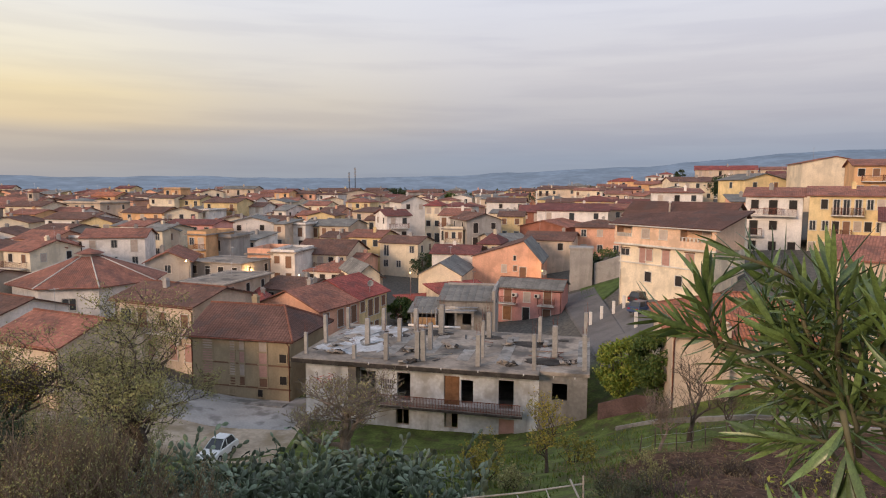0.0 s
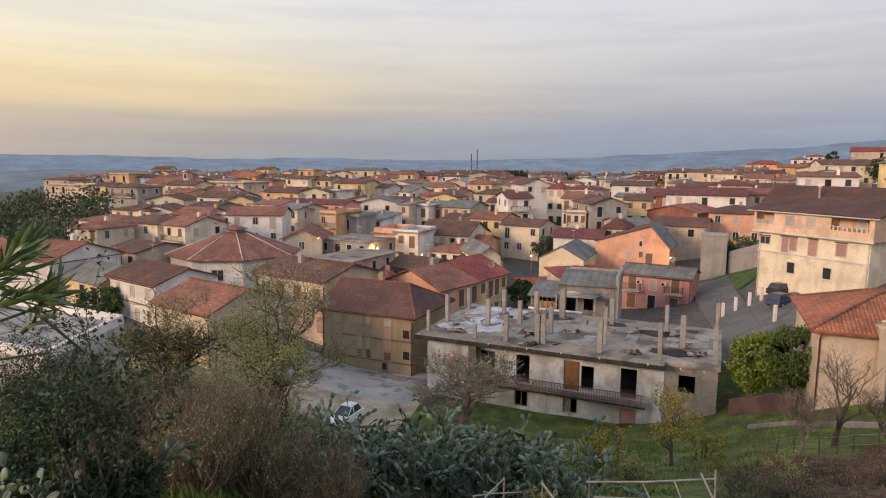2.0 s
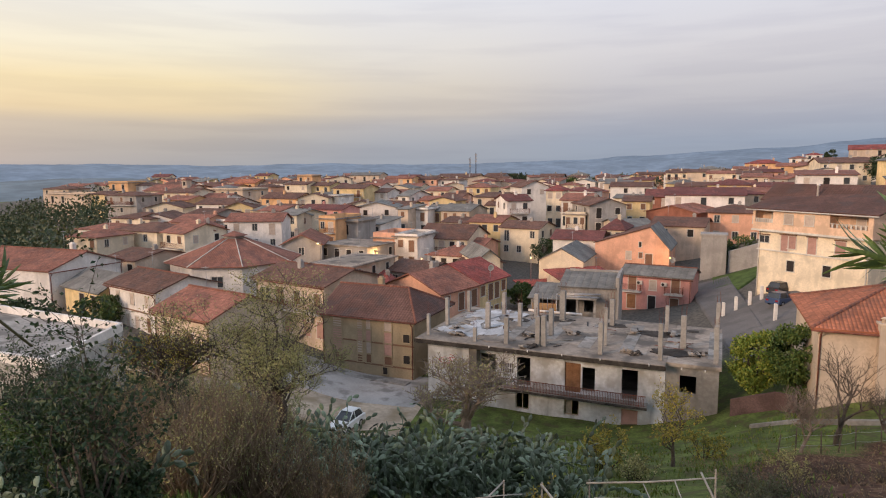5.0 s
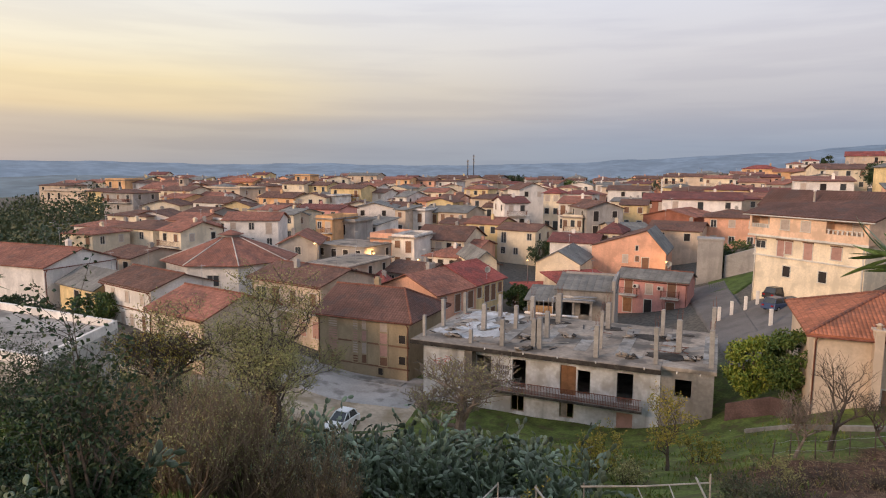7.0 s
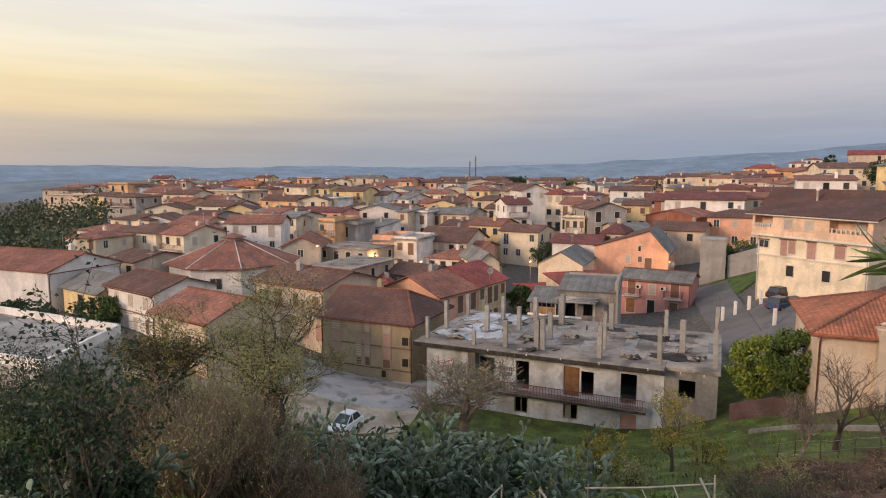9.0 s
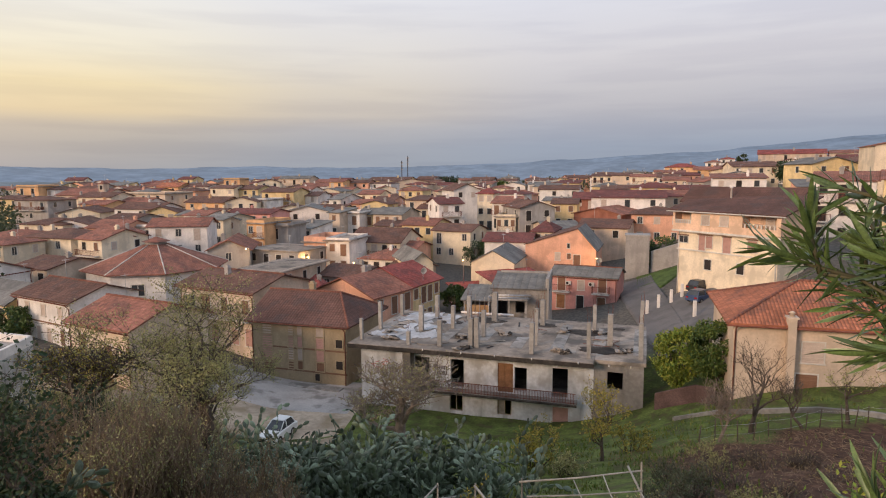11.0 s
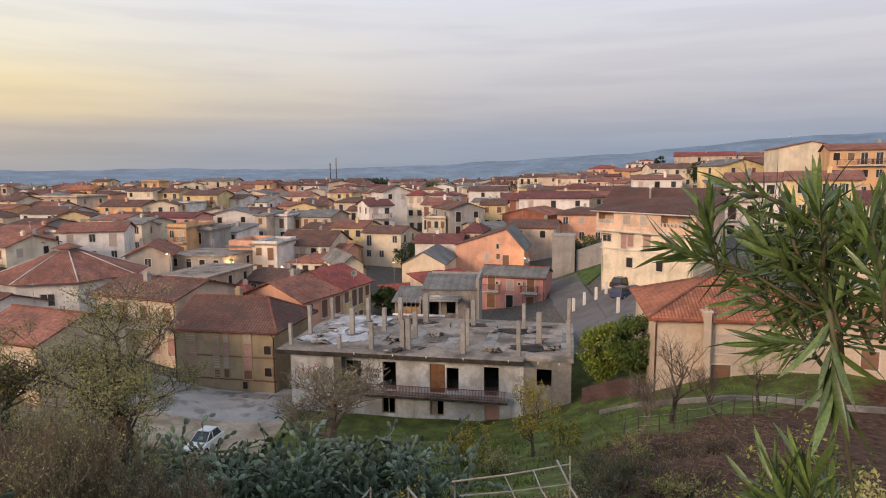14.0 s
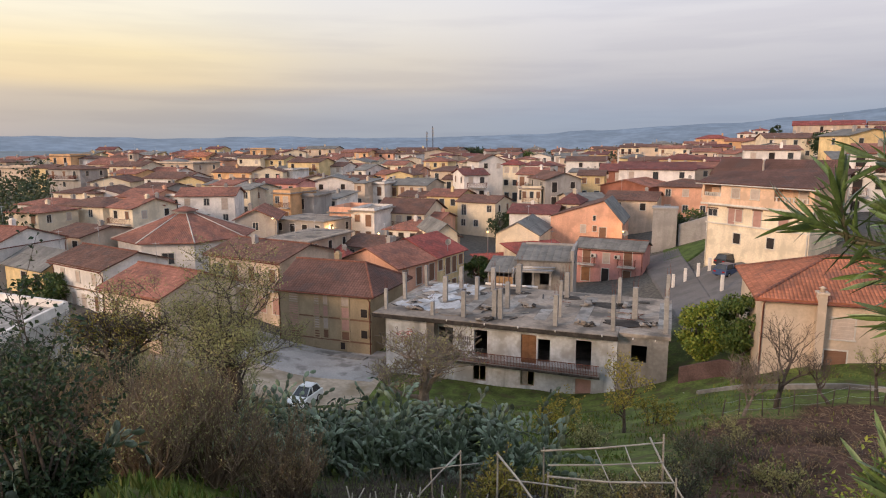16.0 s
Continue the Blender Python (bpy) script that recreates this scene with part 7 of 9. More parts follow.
STRAW = leafy("dry_straw", (.18, .12, .07), (.27, .19, .11))


class Soup:
    """Vertices and faces gathered for one mesh."""

    def __init__(self):
        self.v, self.f = [], []

    def tube(self, pts, radii, sides=5):
        first = len(self.v)
        for i, (p, r) in enumerate(zip(pts, radii)):
            d = (pts[min(i + 1, len(pts) - 1)] - pts[max(i - 1, 0)]).normalized()
            u = d.cross(Vector((.3, .75, .22))).normalized()
            w = d.cross(u)
            for s in range(sides):
                a = 2 * math.pi * s / sides
                self.v.append(p + (u * math.cos(a) + w * math.sin(a)) * r)
        for i in range(len(pts) - 1):
            for s in range(sides):
                t = (s + 1) % sides
                a = first + i * sides
                self.f.append((a + s, a + t, a + sides + t, a + sides + s))

    def leaf(self, p, d, length, width, rnd):
        d = d.normalized()
        side = d.cross(Vector((rnd.uniform(-1, 1), rnd.uniform(-1, 1), rnd.uniform(-.2, 1)))).normalized() * width / 2
        up = side.cross(d).normalized() * width * .25
        a = len(self.v)
        self.v += [p, p + d * length * .5 + side + up, p + d * length, p + d * length * .5 - side + up]
        self.f.append((a, a + 1, a + 2, a + 3))

    def mesh(self, name, material):
        me = bpy.data.meshes.new(name)
        me.from_pydata([tuple(q) for q in self.v], [], self.f)
        me.materials.append(material)
        return me


def rand_dir(rnd):
    while True:
        v = Vector((rnd.uniform(-1, 1), rnd.uniform(-1, 1), rnd.uniform(-1, 1)))
        if .1 < v.length < 1:
            return v.normalized()


def tree(name, x, y, h, spread, label, leaves=0, leaf_mat=None, leaf=(.09, .05), seed=1, bark=None, trunk=.12, fork=.25, levels=4, kids=4, lean=(0, 0), droop=0.0, twig=.012, category="tree", z=None, wide=1.0):
    """A tapered trunk with limbs and twigs and, where it has them, a crown of many small leaves."""
    rnd = random.Random(seed)
    bark = bark or BARK
    ob = thing(name, pose(x, y, (height(x, y) if z is None else z) - .1), label, category)
    wood, twigs, tips = Soup(), Soup(), []

    def grow(p, d, length, r, level):
        n = 4
        pts, q, dd = [p], p.copy(), d.copy()
        for i in range(n):
            dd = (dd + rand_dir(rnd) * .28 + Vector((0, 0, .06 - droop))).normalized()
            q = q + dd * length / n
            pts.append(q.copy())
        last = level >= levels
        rr = [max(twig * .5, r * (1 - .55 * i / n)) for i in range(n + 1)]
        (twigs if level >= 3 else wood).tube(pts, rr, 3 if level >= 3 else (7 if level == 0 else 5))
        if level >= 2:
            tips.append(pts[-1])
            tips.append(pts[2])
        if last:
            return
        for k in range(kids + (1 if level == 0 else 0)):
            at = pts[rnd.choice((2, 3, 4, 4))]
            side = rand_dir(rnd)
            side.z = abs(side.z) * .5
            out = (dd * .55 + side * .9 * spread + Vector((0, 0, .15 - droop))).normalized()
            grow(at, out, length * rnd.uniform(.58, .82), rr[2] * .62, level + 1)

    grow(Vector((0, 0, 0)), Vector((lean[0], lean[1], 1)).normalized(), h * fork + .1, trunk, 0)
    top = max(v.z for v in wood.v + twigs.v)
    k = h / top
    for s in (wood, twigs):
        s.v = [Vector((v.x * k * wide, v.y * k * wide, v.z * k)) for v in s.v]
    tips = [Vector((v.x * k * wide, v.y * k * wide, v.z * k)) for v in tips]
    part("trunk", wood.mesh("trunk", bark), None, ob)
    if twigs.v:
        tagged(part("fine_branching", twigs.mesh("fine_branching", bark), None, ob), kind="stuff")
    if leaves:
        crown = Soup()
        for i in range(leaves):
            t = rnd.choice(tips)
            off = rand_dir(rnd) * rnd.random() * h * .045
            crown.leaf(t + off, rand_dir(rnd) + Vector((0, 0, -.2)), leaf[0] * rnd.uniform(.6, 1.3), leaf[1] * rnd.uniform(.7, 1.2), rnd)
        tagged(part("crown", crown.mesh("crown", leaf_mat), None, ob), kind="stuff")
    return ob


def shrub(name, x, y, h, w, label, mat, leaves=2500, leaf=(.08, .045), seed=1, stems=26, bark=None, upright=.6, z=None, category="shrub"):
    """Many stems from one foot, with leaves along them and an uneven outline."""
    rnd = random.Random(seed)
    ob = thing(name, pose(x, y, (height(x, y) if z is None else z) - .1), label, category)
    wood, crown = Soup(), Soup()
    lobes = [(rnd.uniform(0, 6.28), rnd.uniform(.65, 1.15)) for _ in range(7)]
    lines = []
    for i in range(stems):
        a = rnd.uniform(0, 6.28)
        lob = min(lobes, key=lambda q: abs((q[0] - a + math.pi) % (2 * math.pi) - math.pi))[1]
        reach = w / 2 * math.sqrt(rnd.random()) * lob
        top = Vector((math.cos(a) * reach, math.sin(a) * reach, h * lob * rnd.uniform(.55, 1) * (1 - .45 * (reach / (w / 2)) ** 2)))
        foot = Vector((math.cos(a), math.sin(a), 0)) * reach * .35
        mid = foot.lerp(top, .5) + rand_dir(rnd) * .12 * h
        pts = [foot, mid, top]
        wood.tube(pts, [.02 * h ** .5, .013, .005], 4)
        lines.append(pts)
        for j in range(5):
            b = mid.lerp(top, rnd.random())
            e = b + (rand_dir(rnd) + Vector((0, 0, upright))).normalized() * h * rnd.uniform(.12, .3)
            wood.tube([b, b.lerp(e, .5) + rand_dir(rnd) * .03, e], [.007, .005, .003], 3)
            lines.append([b, b.lerp(e, .5), e])
    for i in range(leaves):
        pts = rnd.choice(lines)
        t = rnd.random()
        p = pts[0].lerp(pts[1], t) if rnd.random() < .3 else pts[1].lerp(pts[2], t)
        crown.leaf(p + rand_dir(rnd) * .06 * h * rnd.random(), rand_dir(rnd) + Vector((0, 0, .3)), leaf[0] * rnd.uniform(.6, 1.3), leaf[1] * rnd.uniform(.7, 1.2), rnd)
    tagged(part("brushwood", wood.mesh("brushwood", bark or BARK), None, ob), kind="stuff")
    if leaves:
        tagged(part("foliage", crown.mesh("foliage", mat), None, ob), kind="stuff")
    return ob


def crown_tree(name, x, y, h, w, label, mat, clumps=60, per=70, leaf=(.28, .16), seed=1, trunk_h=.3, flat=1.0, z=None, trunk=.16):
    """A dense round-headed tree: trunk, limbs to each clump, leaves in clumps with gaps between."""
    rnd = random.Random(seed)
    ob = thing(name, pose(x, y, (height(x, y) if z is None else z) - .1), label, "tree")
    wood, crown = Soup(), Soup()
    fork = Vector((0, 0, h * trunk_h))
    wood.tube([Vector((0, 0, 0)), Vector((.03 * h, 0, h * trunk_h * .5)), fork], [trunk * 1.2, trunk, trunk * .8], 7)
    ch = h * (1 - trunk_h)
    for i in range(clumps):
        d = rand_dir(rnd)
        rad = rnd.uniform(.55, 1) ** .5
        c = Vector((d.x * w / 2 * rad * rnd.uniform(.8, 1.1), d.y * w / 2 * rad, h * trunk_h + ch * .5 + d.z * ch * .5 * rad * flat))
        if i < 16:
            wood.tube([fork, fork.lerp(c, .5) + Vector((0, 0, -.04 * h)), c], [trunk * .45, trunk * .25, .02], 4)
        s = w * rnd.uniform(.09, .16)
        for j in range(per):
            o = rand_dir(rnd) * s * rnd.random() ** .4
            o.z *= .75
            crown.leaf(c + o, o + rand_dir(rnd) * s, leaf[0] * rnd.uniform(.6, 1.3), leaf[1] * rnd.uniform(.7, 1.2), rnd)
    part("trunk", wood.mesh("trunk", BARK), None, ob)
    tagged(part("crown", crown.mesh("crown", mat), None, ob), kind="stuff")
    return ob


# trees on the slope
tree("bare_tree", -12.0, 23.4, 8.6, 1.25, "spreading old tree with dark limbs and sparse olive leaves", 20000, L_OLIVE, (.09, .05), 37, BARK, .24, .26, 5, 4, (-.04, 0), wide=1.3, droop=.02)
tree("bare_tree", -15.6, 21.6, 4.6, 1.2, "low spreading tree with thin yellow-green foliage", 4500, L_YELLOW, (.085, .05), 14, BARK, .16, .2, 5, 4, (-.1, 0), wide=1.3)
tree("bare_tree", -5.9, 39.2, 6.0, 1.5, "many-branched tree with few dull leaves before the ruin", 2600, L_OLIVE, (.13, .075), 21, BARK_GREY, .15, .16, 5, 4, wide=1.5)
tree("young_tree", 5.5, 31.2, 4.4, .9, "young tree with sparse yellow-green leaves", 1300, L_YELLOW, (.14, .08), 33, BARK, .1, .3, 4, 4)
tree("bare_tree", 14.0, 34.1, 5.2, 1.15, "leafless fruit tree with dark forked limbs", 0, None, seed=41, trunk=.14, fork=.32, levels=4, kids=4, bark=BARK)
tree("bare_tree", 19.4, 34.8, 3.8, 1.0, "leafless tree with a stout dark trunk", 300, L_OLIVE, (.12, .07), seed=43, trunk=.16, fork=.45, levels=4, kids=3)
tree("bare_tree", 16.6, 34.0, 3.3, 1.1, "small leafless fruit tree leaning in the field", 0, None, seed=47, trunk=.09, fork=.3, levels=4, kids=4, lean=(-.3, 0))
tree("bare_tree", 11.5, 31.8, 3.5, 1.1, "small grey leafless tree with fine twigs", 0, None, seed=49, trunk=.08, fork=.25, levels=4, kids=5, bark=BARK_GREY)
crown_tree("leafy_tree", 14.2, 48.4, 5.2, 3.7, "round leafy tree in yellowish green beside the ruin", L_BRIGHT, 70, 90, (.26, .15), 3, .14)
crown_tree("leafy_tree", 16.5, 47.0, 5.0, 4.2, "round dark green citrus tree beside a house", L_GREEN, 75, 90, (.26, .15), 4, .14)
# shrubs on the slope
shrub("yellow_shrub", 1.9, 29.6, 2.6, 3.0, "thin shrub with yellow-green leaves on the grass", L_YELLOW, 1500, (.14, .08), 51, 26)
shrub("yellow_shrub", 3.3, 27.6, 1.6, 2.4, "low shrub with yellowing leaves on the grass", L_OLIVE, 900, (.12, .07), 52, 22)
shrub("yellow_shrub", 7.4, 33.0, 1.8, 2.8, "low yellow-green shrub on the grass slope", L_YELLOW, 900, (.13, .08), 53, 20)
for i, (x, y, h, w) in enumerate(((-8.6, 12.9, 2.9, 3.0), (-6.9, 12.2, 3.1, 2.8), (-5.4, 12.7, 2.5, 2.4), (-7.6, 11.0, 2.4, 2.6), (-9.6, 11.9, 2.6, 2.2))):
    shrub("dry_bush", x, y, h, w, "dense dry russet-brown bush of fine twigs", L_OLIVE if i % 2 else L_BROWN, 3200, (.055, .03), 60 + i, 150, upright=1.6, bark=BARK_TAN)
for i, (x, y, h, w, mt) in enumerate(((-10.6, 9.4, 1.5, 1.8, L_DARK), (-9.4, 10.4, 1.3, 1.6, L_DARK), (-12.6, 11.5, 1.8, 2.2, L_GREEN), (-6.5, 7.4, 1.1, 1.5, L_DARK), (-13.0, 13.8, 2.0, 3.2, L_DARK), (-10.9, 13.9, 2.0, 3.0, L_DARK), (-14.8, 12.5, 2.6, 3.4, L_DARK), (-10.0, 16.4, 1.6, 3.0, L_BROWN), (-13.5, 17.5, 2.6, 3.6, L_DARK), (-17.0, 17.5, 2.2, 3.8, L_GREEN), (-16.5, 22.5, 3.0, 4.0, L_OLIVE), (-19.5, 24.5, 3.6, 4.4, L_OLIVE), (-20.5, 30.0, 4.0, 4.5, L_OLIVE), (-15.5, 15.2, 3.0, 4.0, L_DARK), (-19.0, 19.0, 4.4, 4.6, L_DARK), (-22.0, 22.5, 4.8, 5.0, L_DARK), (-23.5, 26.0, 4.0, 4.0, L_GREEN), (-18.5, 28.5, 3.6, 4.6, L_OLIVE), (-17, 33, 3.4, 4.6, L_OLIVE), (-21.5, 35.5, 3.4, 4.6, L_OLIVE))):
    shrub("green_bush", x, y, h, w, "dense dark green bush on the slope" if mt is L_DARK else "leafy bush in mixed green on the slope", mt, 3600, (.11, .06), 80 + i, 50)
shrub("sapling", -6.7, 7.3, 3.5, 1.9, "slim many-stemmed sapling with dark rounded leaves", L_DARK, 2400, (.085, .06), 91, 22, upright=1.0)
for i, (x, y, h, w, mt) in enumerate(((5.3, 19.2, 1.5, 2.2, L_PALE), (6.6, 20.4, 1.7, 2.2, L_PALE), (4.6, 17.4, 1.2, 1.8, L_OLIVE), (7.8, 18.2, 1.1, 1.8, L_OLIVE), (2.4, 16.6, 1.2, 2.0, L_OLIVE), (.6, 16.2, 1.1, 1.6, L_YELLOW), (1.9, 13.9, 1.5, 1.8, L_OLIVE), (-.6, 14.2, 1.5, 1.4, L_YELLOW), (3.0, 13.6, 1.4, 1.4, L_BROWN), (9.0, 25.5, 1.2, 2.4, L_OLIVE), (7.0, 24.0, 1.3, 2.4, L_PALE))):
    shrub("garden_shrub", x, y, h, w, "straggling grey-green garden shrub by the vegetable plot" if mt is L_PALE else "straggling shrub with yellowing leaves", mt, 1100, (.09, .05), 110 + i, 26)
random.seed(8)
for i in range(26):
    x = random.uniform(7.5, 17)
    y = random.uniform(15, 27) + (x - 7) * .35
    shrub("bramble", x, y, random.uniform(.5, 1.1), random.uniform(1.2, 2.2), "tangle of bare brown vine stems on reddish soil", L_BROWN, 130, (.07, .04), 140 + i, 34, upright=.2, bark=BARK)
for i, (x, y, h, w, mt) in enumerate(((3.55, 5.2, 2.2, 1.3, L_BRIGHT), (4.3, 5.5, 2.7, 1.5, L_GREEN), (3.7, 4.5, 1.8, 1.0, L_OLIVE), (5.0, 7.0, 2.6, 2.0, L_GREEN))):
    shrub("garden_bush", x, y, h, w, "bright leafy bush at the top of the bank" if mt is not L_OLIVE else "bush with yellowing leaves on the bank", mt, 8000, (.06, .032), 180 + i, 46)


# prickly pears: every pad a piece
def pad_mesh(k):
    bm = bmesh.new()
    rows_v = []
    for i in range(7):
        t = i / 6
        r = math.sin(math.pi * min(1, t * .93 + .07)) ** .7 * (.62 + .38 * t)
        ring = [bm.verts.new((.125 * r * math.cos(a), .026 * r * math.sin(a) + .012 * k * math.sin(t * 3), .36 * t)) for a in [2 * math.pi * s / 8 for s in range(8)]]
        rows_v.append(ring)
    for a, b in zip(rows_v, rows_v[1:]):
        for s in range(8):
            bm.faces.new((a[s], a[(s + 1) % 8], b[(s + 1) % 8], b[s])).smooth = True
    bm.faces.new(rows_v[-1])
    return mesh_of("pad", bm, PAD)


PADS = [pad_mesh(k) for k in (-1, .3, 1)]


def prickly_pear(x, y, h, pads, seed, size=1.15):
    rnd = random.Random(seed)
    ob = thing("prickly_pear", pose(x, y, height(x, y) - .08), "blue-green prickly pear cactus of stacked flat pads", "cactus", "prickly pear hedge")
    live, inner = [], Soup()
    for i in range(5 if size < 1 else 9):
        m = pose(rnd.uniform(-.7, .7), rnd.uniform(-.5, .5), 0, rnd.uniform(-15, 15), rnd.uniform(-20, 20), rnd.uniform(0, 180)) @ Matrix.Scale(size, 4)
        live.append((m, 0))
    made = 0
    while live and made < pads:
        m, lev = live.pop(rnd.randrange(len(live)) if rnd.random() < .6 else -1)
        if (m @ Vector((0, 0, .3))).z > h:
            continue
        if made % 3 == 0 or lev < 1 or size < 1:
            part("pad", rnd.choice(PADS), None, ob, m=m)
        else:
            src = rnd.choice(PADS)
            k0 = len(inner.v)
            inner.v += [m @ v.co for v in src.vertices]
            inner.f += [tuple(k0 + q for q in f.vertices) for f in src.polygons]
        made += 1
        for k in range(rnd.choice((2, 2, 3))):
            ang = rnd.uniform(-42, 42)
            q = m @ Matrix.Translation((.10 * math.sin(radians(ang)) * 1.2, 0, .36 * (.6 + .38 * math.cos(radians(ang))))) @ pose(0, 0, 0, rnd.uniform(-22, 22), ang, rnd.uniform(-75, 75))
            s = q.to_scale().x
            q = q @ Matrix.Scale(rnd.uniform(.88, 1.05) if s > .74 * size else 1.06, 4)
            live.append((q, lev + 1))
    if inner.v:
        me = inner.mesh("crown", PAD)
        for f in me.polygons:
            f.use_smooth = True
        tagged(part("crown", me, None, ob), kind="stuff")
    return ob


random.seed(17)
seed = 300
for i in range(27):
    u = i / 26
    x = -9.3 + 9.7 * u
    for row in range(2):
        y = 19.0 + 2.6 * row + random.uniform(-.7, .7) + (1.6 if row and u < .5 else 0)
        if row and u > .93:
            continue
        prickly_pear(x * (1 + .06 * row) + random.uniform(-.3, .3), y, random.uniform(2.2, 2.9) + (.7 if .1 < u < .45 and row else 0) + .25, 96, seed, 1.02)
        seed += 1
for x, y in ((-9.2, 23.4), (-8.4, 24.0), (-7.5, 24.2), (-6.7, 24.6), (-8.0, 25.2)):
    prickly_pear(x, y, 3.5, 80, seed, 1.05)
    seed += 1
for x, y, h in ((-7.5, 6.2, 1.3), (-6.7, 6.3, .75), (-5.9, 7.5, 1.0), (-6.3, 6.7, .7)):
    prickly_pear(x, y, h, 34, seed, .7)
    seed += 1

# grass tufts: one mesh for what nobody could count
rnd = random.Random(5)
gs = Soup()
for i in range(26000):
    a, r = radians(rnd.uniform(-62, 36)), rnd.uniform(20, 47)
    if rnd.random() < .35:
        r = rnd.uniform(6, 20)
    x, y = r * math.sin(a), r * math.cos(a)
    if x > 6.5 + .12 * y and y < 33 + .2 * x and rnd.random() < .93:
        continue
    if -38 < x < -11 and y > 42.5 or y > 51 + x * -.23 - 5.2 and -13 < x < 12:
        continue
    n0 = noise.noise(Vector((x * .3, y * .3, 9)))
    if n0 < -.15:
        continue
    hg = rnd.uniform(.12, .3) * (1 + n0)
    gs.leaf(Vector((x, y, height(x, y) - .03)), Vector((rnd.uniform(-.5, .5), rnd.uniform(-.5, .5), 1)), hg, .05 + .001 * r, rnd)
tagged(new("grass", gs.mesh("grass", L_GRASS)), "rough green grass blades on the slope", "grass", kind="stuff")
st = Soup()
for i in range(4500):
    x = rnd.uniform(6, 18)
    y = rnd.uniform(12, 33)
    d = rand_dir(rnd)
    d.z = abs(d.z) * .6
    st.leaf(Vector((x, y, height(x, y) + .02)), d, rnd.uniform(.15, .5), .025, rnd)
for i in range(2600):
    x, y = rnd.uniform(-7.6, -3.2), rnd.uniform(4.2, 6.6)
    st.leaf(Vector((x, y, height(x, y) - .02)), Vector((rnd.uniform(-.4, .4), rnd.uniform(-.4, .4), 1)), rnd.uniform(.12, .42), .014, rnd)
tagged(new("dry_stalks", st.mesh("dry_stalks", STRAW)), "dry brown stalks and straw littering the soil", "stalks", kind="stuff")

# woodland beyond the houses and the trees of the town
rnd = random.Random(9)
wd = Soup()
for i in range(420):
    a, r = radians(rnd.uniform(-75, -39.3)), rnd.uniform(118, 300)
    if a > radians(-41.5) and r < 150:
        continue
    x, y = r * math.sin(a), r * math.cos(a)
    g = height(x, y)
    s = rnd.uniform(2.2, 4.5)
    c = Vector((x, y, g + s * 1.1))
    for j in range(110):
        o = rand_dir(rnd) * s * rnd.random() ** .35
        wd.leaf(c + o, o + rand_dir(rnd) * s, rnd.uniform(.6, 1.1), rnd.uniform(.5, .8), rnd)
tagged(new("woodland", wd.mesh("woodland", L_WOOD)), "dark mixed woodland on the hillside beyond the town", "woodland", kind="stuff")
fw = Soup()
for i in range(170):
    a, r = radians(rnd.uniform(-6, 14)), rnd.uniform(300, 420)
    x, y = r * math.sin(a), r * math.cos(a)
    s = rnd.uniform(1.5, 3.0)
    c = Vector((x, y, height(x, y) + s * .9 + 1.5))
    for j in range(60):
        o = rand_dir(rnd) * s * rnd.random() ** .35
        fw.leaf(c + o, o + rand_dir(rnd) * s, rnd.uniform(.6, 1.2), rnd.uniform(.5, .9), rnd)
tagged(new("far_trees", fw.mesh("far_trees", L_WOOD)), "belt of dark trees behind the last houses", "trees", kind="stuff")
crown_tree("stone_pine", -24.4, 328, 11, 17, "umbrella pine with a broad flat dark crown", L_DARK, 60, 80, (.9, .5), 11, .6, .8, z=8.5)
crown_tree("leafy_tree", 3.6, 299, 9, 12, "broad green tree behind the town houses", L_GREEN, 60, 70, (.8, .5), 12, .2, z=9)
crown_tree("cypress", 101.6, 271.5, 11, 4.6, "dark pointed cypress among the houses", L_DARK, 60, 70, (.6, .35), 13, .08, z=19)
crown_tree("leafy_tree", 87.8, 190.6, 6, 16, "wide clipped dark green tree crown above the roofs", L_DARK, 80, 80, (.6, .4), 14, .15, z=18.4)
for i, (x, y, h, w) in enumerate(((-3.5, 122, 5, 6), (-1, 128, 5, 5), (-50, 128, 5, 6), (24.5, 106, 4, 5), (28, 108, 4, 6), (-6, 90, 4, 4), (-60, 155, 5, 6), (-37, 70.5, 3, 4), (-48.5, 57.5, 3, 5), (-53, 52, 3.4, 6), (113, 190, 7, 6))):
    crown_tree("leafy_tree", x, y, h, w, "small dark leafy tree between town houses", L_GREEN if i % 3 else L_DARK, 34, 60, (.4, .25), 20 + i, .15)


# ---------------------------------------------------------------- oleanders beside the viewpoint
def lance_leaf(k):
    """A lance-shaped leaf of unit length along z, folded at the midrib and curved."""
    bm = bmesh.new()
    rows_v = []
    for i in range(9):
        t = i / 8
        w = .058 * math.sin(math.pi * min(1, t * .96 + .03)) ** .75
        c = k * t * t
        rows_v.append([bm.verts.new((-w, c + w * .35, t)), bm.verts.new((0, c, t)), bm.verts.new((w, c + w * .35, t))])
    for a, b in zip(rows_v, rows_v[1:]):
        for s in range(2):
            bm.faces.new((a[s], a[s + 1], b[s + 1], b[s])).smooth = True
    return mesh_of("leaf", bm, OLEANDER)


OLEANDER = surface("oleander_leaf", (.10, .148, .045), .36, .25, 40, 12, 0, per_object=.4, gloss=.5)
STEM = surface("oleander_stem", (.10, .09, .05), .8, .2, 40, 6, .1)
LANCES = [lance_leaf(k) for k in (-.18, -.02, .12, .28)]


